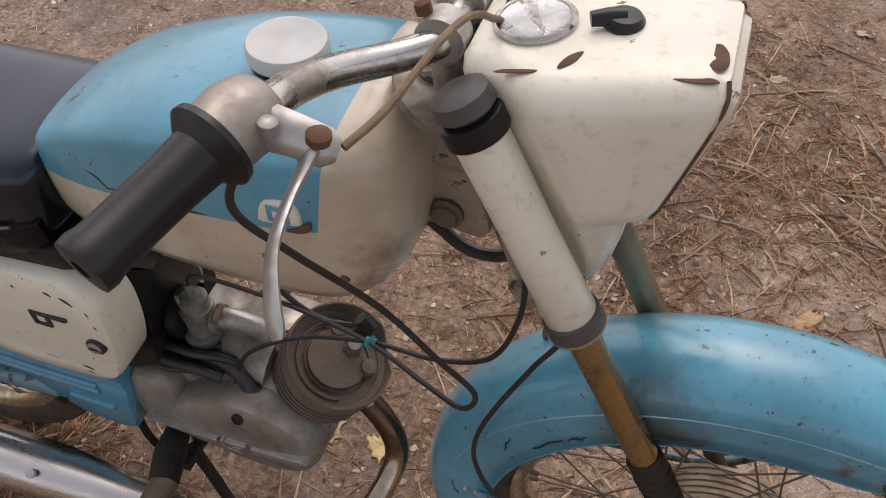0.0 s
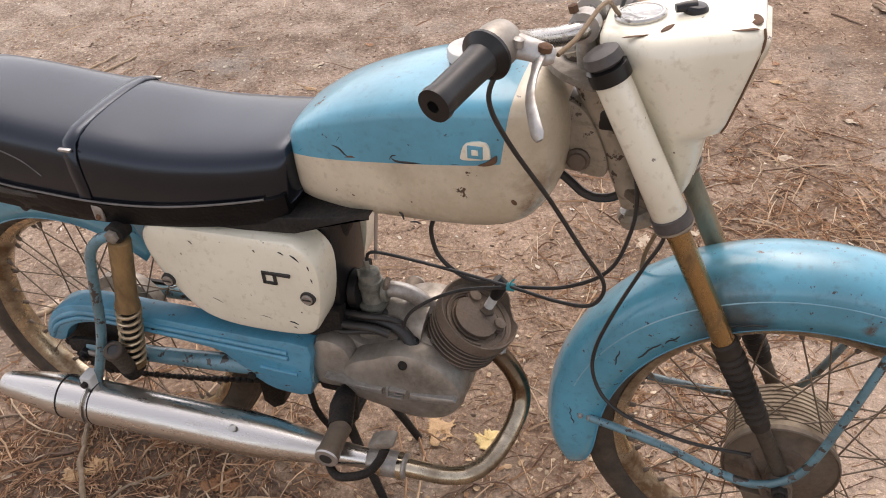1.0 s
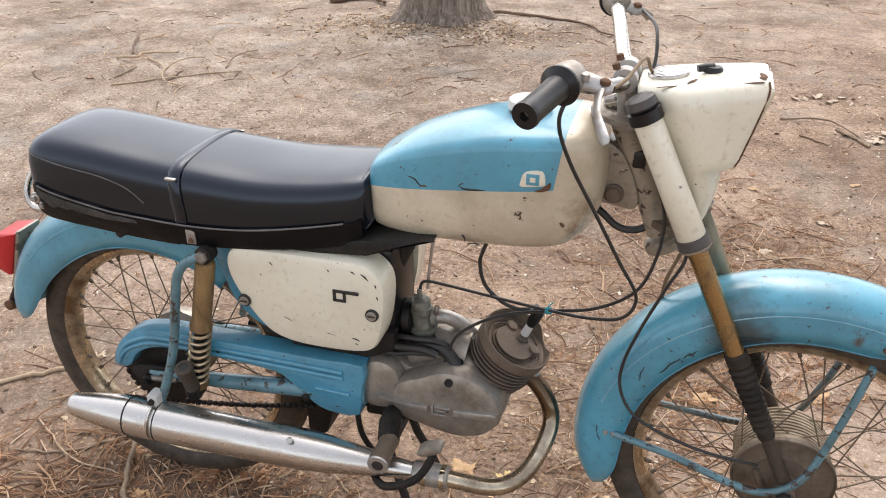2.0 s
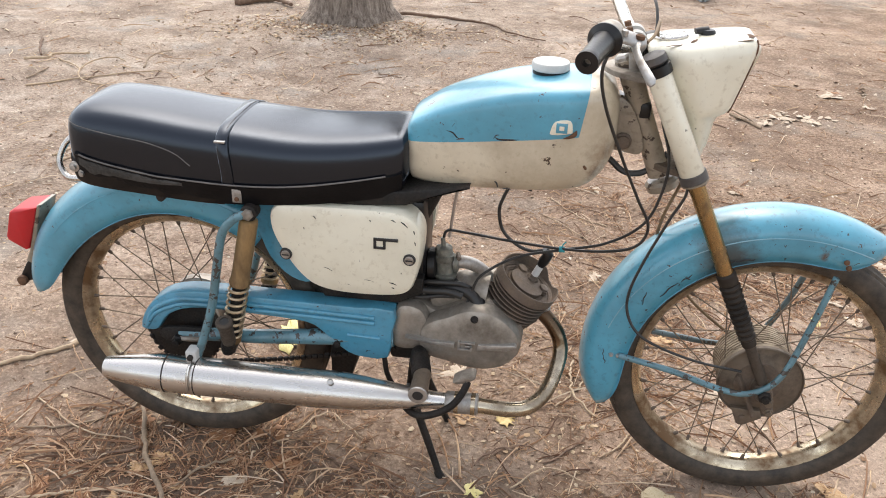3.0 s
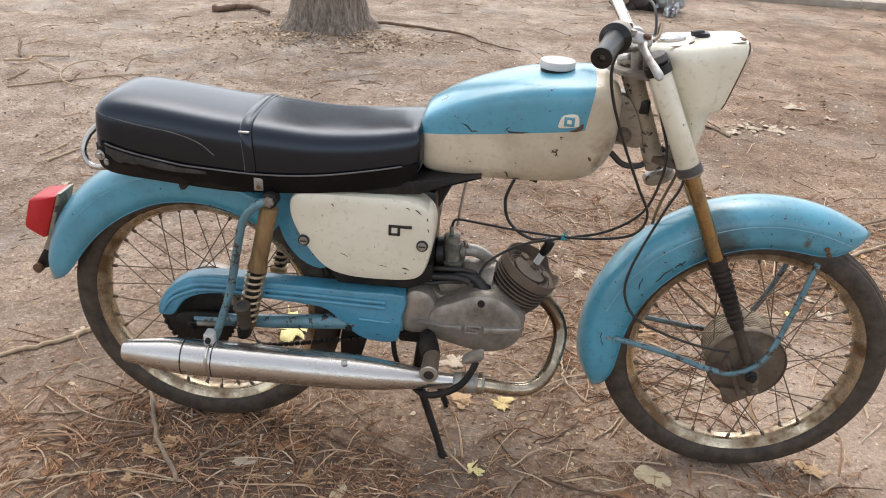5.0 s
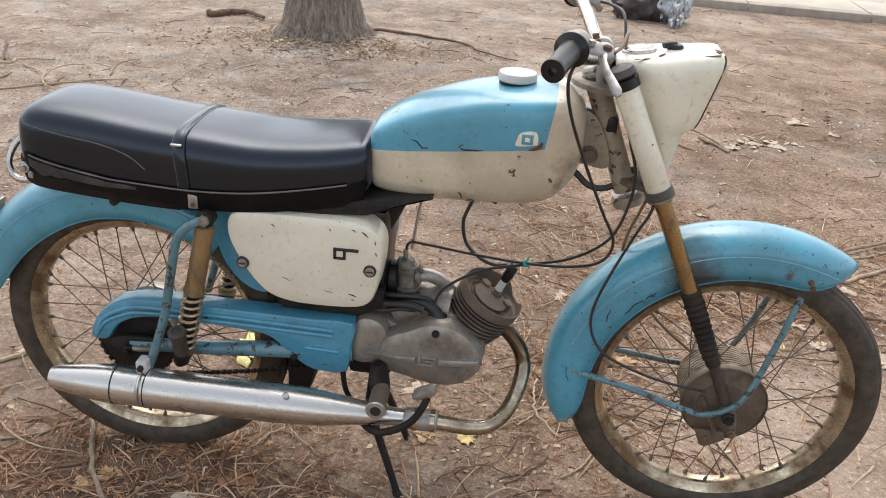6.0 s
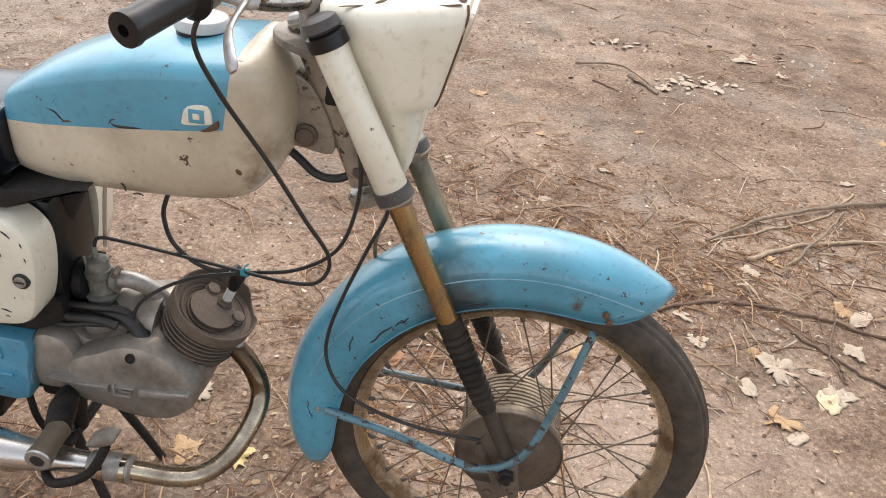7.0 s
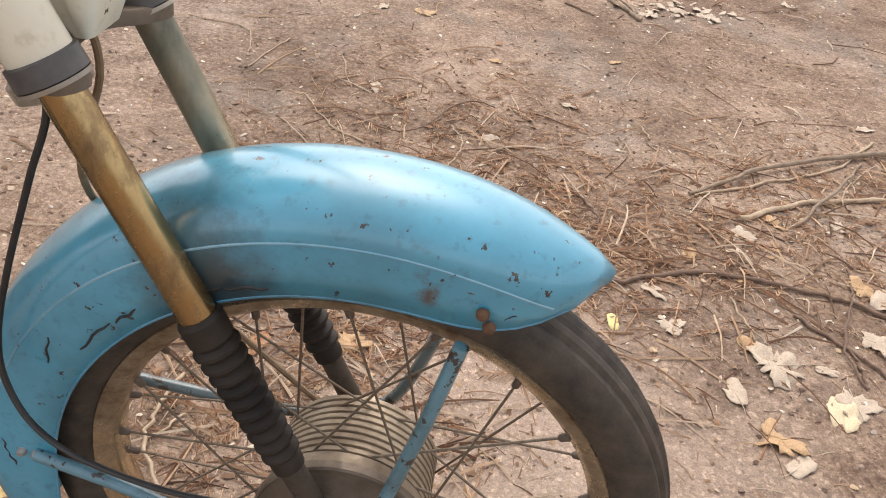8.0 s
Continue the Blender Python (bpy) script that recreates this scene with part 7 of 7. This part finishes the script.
stick("stick", [(0.798, -0.014), (0.848, 0.035), (0.887, 0.093)], 0.003, 0.0025, BROWN_STICK, "short brown twig on the earth")
stick("stick", [(0.917, 0.024), (0.956, 0.062), (0.985, 0.121)], 0.003, 0.003, PALE_STICK, "short pale twig near the front wheel")
stick("stick", [(0.26, -0.034), (0.33, -0.075), (0.42, -0.107), (0.51, -0.148)], 0.003, 0.003, BROWN_STICK, "thin brown twig under the silencer")
stick("stick", [(1.571, 2.515), (1.62, 2.444), (1.679, 2.338)], 0.008, 0.010, GREY_STICK, "broken grey stick on open earth")
stick("log", [(-1.507, 4.258), (-1.383, 4.368), (-1.244, 4.393), (-1.085, 4.199)], 0.034, 0.016, BROWN_STICK, "dark rotten bark log lying on sandy earth", wob=0.03)
stick("tree_root", [(-0.376, 4.113), (-0.115, 4.156), (0.246, 4.074), (0.44, 3.824), (0.661, 3.69)], 0.016, 0.004, BROWN_STICK, "dark root running out from the tree", wob=0.01)

stick("stick", [(-1.84, 2.276), (-1.68, 2.423), (-1.475, 2.531), (-1.29, 2.622)], 0.007, 0.004, PALE_STICK, "long pale branch in a tangle of twigs")
stick("stick", [(-2.088, 2.677), (-1.946, 2.659), (-1.942, 2.731), (-1.831, 2.874)], 0.011, 0.007, PALE_STICK, "pale branch with broken side shoots", lift=0.03)
stick("stick", [(-1.932, 2.74), (-1.731, 2.577), (-1.642, 2.423), (-1.569, 2.349), (-1.455, 2.322)], 0.007, 0.005, PALE_STICK, "thin crooked twig bent through a tangle", lift=0.02)
stick("stick", [(-1.731, 2.577), (-1.706, 2.703), (-1.636, 2.775), (-1.561, 2.766)], 0.006, 0.004, PALE_STICK, "pale twig curving over others", lift=0.02)
stick("stick", [(-1.604, 2.413), (-1.625, 2.595)], 0.006, 0.004, BROWN_STICK, "short brown twig across the tangle")
stick("stick", [(-1.412, 2.667), (-1.444, 2.838), (-1.426, 3.052)], 0.006, 0.004, GREY_STICK, "bent grey twig on open earth", lift=0.02)
stick("stick", [(-2.236, 3.089), (-2.055, 2.767)], 0.011, 0.009, BROWN_STICK, "short broken branch stub in a tangle", lift=0.02)
stick("stick", [(-1.207, 1.437), (-1.163, 1.569)], 0.006, 0.004, PALE_STICK, "pale twig behind the back wheel")
stick("stick", [(-1.15, 1.39), (-1.085, 1.579)], 0.006, 0.005, PALE_STICK, "pale dry twig near the tail")
stick("stick", [(-1.902, 2.386), (-1.893, 2.577)], 0.006, 0.005, GREY_STICK, "grey twig beside the tangle")
stick("stick", [(-1.069, 2.676), (-1.035, 2.576), (-0.97, 2.504)], 0.005, 0.004, GREY_STICK, "thin hooked grey twig")
stick("stick", [(0.762, 1.416), (0.87, 1.263), (0.967, 1.205)], 0.0022, 0.0028, PALE_STICK, "thin pale rootlet bent on reddish litter")
stick("stick", [(0.807, 1.666), (0.867, 1.479)], 0.002, 0.002, PALE_STICK, "short pale rootlet on reddish litter")
stick("stick", [(0.898, 1.328), (1.053, 1.287), (1.173, 1.481), (1.249, 1.488)], 0.002, 0.0026, BROWN_STICK, "thin winding brown rootlet", lift=0.006)
stick("stick", [(1.147, 1.351), (1.187, 1.266), (1.162, 1.116)], 0.0024, 0.002, PALE_STICK, "forked pale rootlet in reddish straw", lift=0.006)
stick("stick", [(1.448, 1.139), (1.506, 1.033), (1.487, 0.976)], 0.0034, 0.003, BROWN_STICK, "crooked brown twig in a straw heap", lift=0.004)
stick("stick", [(1.628, 1.514), (1.648, 1.448)], 0.003, 0.003, PALE_STICK, "short pale splinter on dark earth")
stick("stick", [(0.309, 1.8), (0.502, 1.756), (0.56, 1.587)], 0.0022, 0.002, PALE_STICK, "pale rootlet curling over the earth")
stick("stick", [(0.579, 1.53), (0.633, 1.745)], 0.0022, 0.002, PALE_STICK, "thin pale straight rootlet")
stick("stick", [(2.022, 0.983), (1.995, 0.858), (1.948, 0.713), (1.96, 0.616)], 0.0034, 0.0024, BROWN_STICK, "long winding brown twig among pale leaves", lift=0.006)
stick("stick", [(1.608, 0.479), (1.667, 0.45)], 0.003, 0.002, BROWN_STICK, "short dark twig on trodden earth")
stick("stick", [(0.744, 1.275), (0.882, 1.112), (0.99, 1.015)], 0.0024, 0.002, PALE_STICK, "thin pale rootlet bent on the earth", lift=0.004)
stick("stick", [(1.752, 0.81), (1.782, 0.713), (1.812, 0.674)], 0.0026, 0.002, PALE_STICK, "pale rootlet in the litter heap", lift=0.004)
stick("stick", [(-0.413, 0.025), (-0.254, -0.066), (-0.102, -0.078)], 0.0032, 0.002, PALE_STICK, "pale forked rootlet before the back wheel", lift=0.006)
stick("stick", [(0.14, -0.002), (0.29, -0.095), (0.37, -0.136)], 0.0034, 0.0026, BROWN_STICK, "brown twig lying in the litter")
stick("stick", [(0.23, -0.004), (0.291, 0.064), (0.39, -0.007)], 0.0026, 0.002, PALE_STICK, "pale rootlet under the engine", lift=0.006)
stick("stick", [(0.64, -0.041), (0.729, 0.027), (0.838, 0.005)], 0.003, 0.002, BROWN_STICK, "thin brown twig in the litter", lift=0.005)
stick("stick", [(0.729, -0.102), (0.808, -0.034), (0.927, -0.085)], 0.0026, 0.002, PALE_STICK, "pale rootlet near the front wheel", lift=0.005)
stick("stick", [(0.41, -0.077), (0.5, -0.158), (0.57, -0.159)], 0.003, 0.0022, BROWN_STICK, "thin brown rootlet beside the stand", lift=0.004)
stick("stick", [(1.346, 2.6), (1.55, 2.595), (1.679, 2.347)], 0.007, 0.005, GREY_STICK, "grey broken branch on open earth", lift=0.01)
stick("stick", [(1.425, 2.411), (1.512, 2.301)], 0.005, 0.004, BROWN_STICK, "short brown stick on open earth")

# fallen leaves
def leaf_mat(name, a, b_, spot):
    m, nt, b = material(name)
    n = noise_tex(nt, 35.0, 7.0, 0.65)
    c = ramp(nt, n.outputs["Fac"], [(0.30, spot), (0.45, a), (0.75, b_)])
    nt.links.new(c.outputs[0], b.inputs["Base Color"])
    b.inputs["Roughness"].default_value = 0.6
    bump(nt, b, n.outputs["Fac"], 0.4, 0.002)
    return m


YELLOW = leaf_mat("yellow_leaf", (0.62, 0.45, 0.18), (0.68, 0.56, 0.32), (0.36, 0.21, 0.07))
LEMON = leaf_mat("fresh_yellow_leaf", (0.68, 0.60, 0.24), (0.74, 0.68, 0.38), (0.52, 0.40, 0.14))
STRAWLEAF = leaf_mat("straw_yellow_leaf", (0.58, 0.47, 0.29), (0.66, 0.57, 0.40), (0.36, 0.25, 0.13))
PALE = leaf_mat("pale_dry_leaf", (0.45, 0.355, 0.26), (0.56, 0.475, 0.365), (0.31, 0.23, 0.155))
TANLEAF = leaf_mat("tan_dry_leaf", (0.44, 0.27, 0.13), (0.55, 0.40, 0.23), (0.22, 0.12, 0.06))
RUSTY = leaf_mat("rusty_brown_leaf", (0.30, 0.14, 0.06), (0.40, 0.22, 0.11), (0.14, 0.07, 0.035))
GREENISH = leaf_mat("yellow_green_leaf", (0.62, 0.52, 0.25), (0.70, 0.60, 0.36), (0.42, 0.31, 0.13))


chips("pale_leaf_scraps", [(rng.gauss(x, 0.10), rng.gauss(y, 0.035)) for x, y in ((1.78, 2.50), (1.92, 2.56), (2.22, 2.95), (1.55, 2.9)) for _ in range(26)], rng, (0.008, 0.026), PALE, "pale crumbled leaf scraps trodden into earth", "litter")


def leaf_mesh(name, lobes, seed, mat, curl):
    """A veined leaf one unit long: oval, or lobed like a maple's."""
    lr = random.Random(seed)
    bm = bmesh.new()
    n = 42
    rim = []
    for k in range(n):
        a = 2 * math.pi * k / n
        if lobes:
            tooth = 1 - abs(((lobes * a / (2 * math.pi)) % 1.0) * 2 - 1)
            r = 0.31 + 0.03 * (1 - tooth) + 0.07 * math.sin(2 * a + seed) + 0.06 * math.sin(3 * a + 2.1 * seed) + 0.05 * math.sin(5 * a + 0.7 * seed) + 0.13 * tooth * (1 if k % 2 else 0.6) + lr.gauss(0, 0.045)
        else:
            r = 0.5 * (0.58 + 0.42 * math.cos(a) ** 2) + lr.gauss(0, 0.015)
        rim.append((r * math.cos(a), r * math.sin(a) * (1.0 if lobes else 0.85)))

    def hgt(x, y):
        return curl * (1.4 * y * y - 0.5 * x * x) + 0.10 * noise.noise(Vector((x * 3.5 + seed, y * 3.5, 0))) + 0.03 * noise.noise(Vector((x * 8 + seed, y * 8, 2))) + 0.012 * abs(y) ** 0.5
    prev = None
    for f in (1.0, 0.72, 0.42):
        ring = [bm.verts.new((x * f, y * f, hgt(x * f, y * f))) for x, y in rim]
        if prev:
            for k in range(n):
                bm.faces.new((prev[k], prev[(k + 1) % n], ring[(k + 1) % n], ring[k]))
        prev = ring
    mid = bm.verts.new((0, 0, hgt(0, 0)))
    for k in range(n):
        bm.faces.new((prev[k], prev[(k + 1) % n], mid))
    got = bmesh.ops.extrude_face_region(bm, geom=bm.faces[:])
    for e in got["geom"]:
        if isinstance(e, bmesh.types.BMVert):
            e.co.z -= 0.005
    tube([(-0.46, 0, hgt(-0.46, 0) + 0.002), (-0.62, 0.02, 0.02), (-0.80, 0.06, 0.03)], [0.010, 0.009, 0.008], 5, bm)
    tube([(-0.46, 0, hgt(-0.46, 0)), (0, 0, hgt(0, 0) + 0.004), (0.42, 0, hgt(0.42, 0) + 0.002)], [0.010, 0.008, 0.003], 4, bm)
    bmesh.ops.recalc_face_normals(bm, faces=bm.faces[:])
    me = bpy.data.meshes.new(name)
    bm.to_mesh(me)
    bm.free()
    me.materials.append(mat)
    me.polygons.foreach_set("use_smooth", [True] * len(me.polygons))
    return me


LEAVES = {}
for nm, mt in (("yellow", YELLOW), ("lemon", LEMON), ("pale", PALE), ("straw", STRAWLEAF), ("tan", TANLEAF), ("rusty", RUSTY), ("green", GREENISH)):
    for lobes in (0, 5, 7):
        LEAVES[nm, lobes] = leaf_mesh("leaf", lobes, len(LEAVES) + 3, mt, 0.05 if lobes else 0.09)
WORDS = {"yellow": "bright yellow fallen leaf lying on brown earth", "lemon": "small lemon yellow leaf on the earth", "pale": "pale bleached dry leaf lying on bare earth", "straw": "crumpled straw-yellow leaf lying on bare earth", "tan": "tan dry leaf curled among twigs", "rusty": "rusty brown curled dead leaf on earth", "green": "yellow-green fallen leaf with a thin stalk"}


def leaf(x, y, size, hue, lobes=0, turn=None, tip=0.07):
    lr = random.Random(int(x * 991 + y * 577))
    ob = new("fallen_leaf", LEAVES[hue, lobes])
    a = turn if turn is not None else lr.uniform(0, 360)
    ob.matrix_world = pose(x, y, lie(x, y) + 0.002 + size * 0.018, lr.gauss(0, tip * 57), lr.gauss(0, tip * 57), a) @ Matrix.Diagonal((size, size * lr.uniform(0.8, 1.1), size, 1))
    tagged(ob, WORDS[hue], "leaf", "fallen leaves")


for row in ((1.615, 0.8, 0.065, "pale", 0), (1.692, 0.945, 0.05, "tan", 0), (1.817, 1.05, 0.06, "pale", 0), (1.903, 1.136, 0.07, "tan", 0), (1.636, 0.694, 0.06, "pale", 5), (1.725, 0.557, 0.075, "pale", 0), (1.812, 0.635, 0.12, "pale", 7), (1.901, 0.645, 0.045, "pale", 0), (1.902, 0.543, 0.085, "straw", 0), (1.931, 0.567, 0.09, "pale", 5), (1.785, 0.46, 0.10, "tan", 7)):
    leaf(*row)
for row in ((1.806, 0.41, 0.06, "pale", 0), (2.033, 0.916, 0.08, "tan", 5), (2.072, 0.897, 0.09, "pale", 0), (1.528, 0.685, 0.045, "lemon", 0), (2.016, 0.752, 0.08, "pale", 7), (0.934, 1.496, 0.07, "pale", 0), (1.773, 0.674, 0.06, "tan", 0)):
    leaf(*row)
for row in ((-0.032, -0.129, 0.06, "tan", 5), (0.149, -0.172, 0.065, "pale", 0), (0.079, -0.041, 0.07, "rusty", 5), (0.18, -0.023, 0.09, "rusty", 7), (0.24, -0.104, 0.08, "rusty", 5), (0.123, 0.364, 0.14, "lemon", 7), (-0.439, 0.274, 0.06, "pale", 5), (0.6, 0.128, 0.075, "tan", 5), (0.704, 0.128, 0.075, "yellow", 7), (0.65, -0.121, 0.05, "lemon", 5), (0.56, 0.286, 0.08, "pale", 5)):
    leaf(*row)
for row in ((0.37, -0.236, 0.05, "straw", 0), (0.967, -0.156, 0.06, "rusty", 5), (1.041, -0.087, 0.085, "straw", 0), (1.404, -0.014, 0.085, "tan", 5), (0.569, 2.14, 0.10, "green", 5), (1.824, 2.49, 0.11, "pale", 7), (1.705, 2.418, 0.10, "pale", 5), (1.928, 2.482, 0.09, "pale", 7), (0.83, 2.106, 0.06, "pale", 5), (0.972, 2.102, 0.07, "tan", 5), (2.107, 2.907, 0.12, "pale", 5)):
    leaf(*row)
for row in ((2.262, 2.759, 0.08, "pale", 5), (2.257, 1.71, 0.06, "pale", 0), (-0.205, -0.197, 0.05, "pale", 0), (-0.054, -0.24, 0.05, "rusty", 5), (0.028, -0.201, 0.045, "tan", 0), (0.299, -0.205, 0.05, "tan", 5), (-0.122, -0.018, 0.06, "rusty", 7), (1.086, 0.525, 0.07, "tan", 5), (1.207, 0.3, 0.06, "pale", 5), (0.94, 0.478, 0.06, "rusty", 0), (1.353, 0.6, 0.07, "tan", 0), (-0.068, -0.162, 0.05, "tan", 5), (-0.25, -0.25, 0.06, "rusty", 5), (-0.333, -0.187, 0.055, "tan", 0), (-0.145, -0.269, 0.06, "rusty", 7), (-0.075, -0.265, 0.05, "tan", 5)):
    leaf(*row)
lrng = random.Random(3)
for _ in range(45):
    leaf(lrng.uniform(-2.2, 3.2), lrng.uniform(0.8, 4.2), lrng.uniform(0.025, 0.06), lrng.choice(("tan", "pale", "rusty", "pale")), lrng.choice((0, 5)))
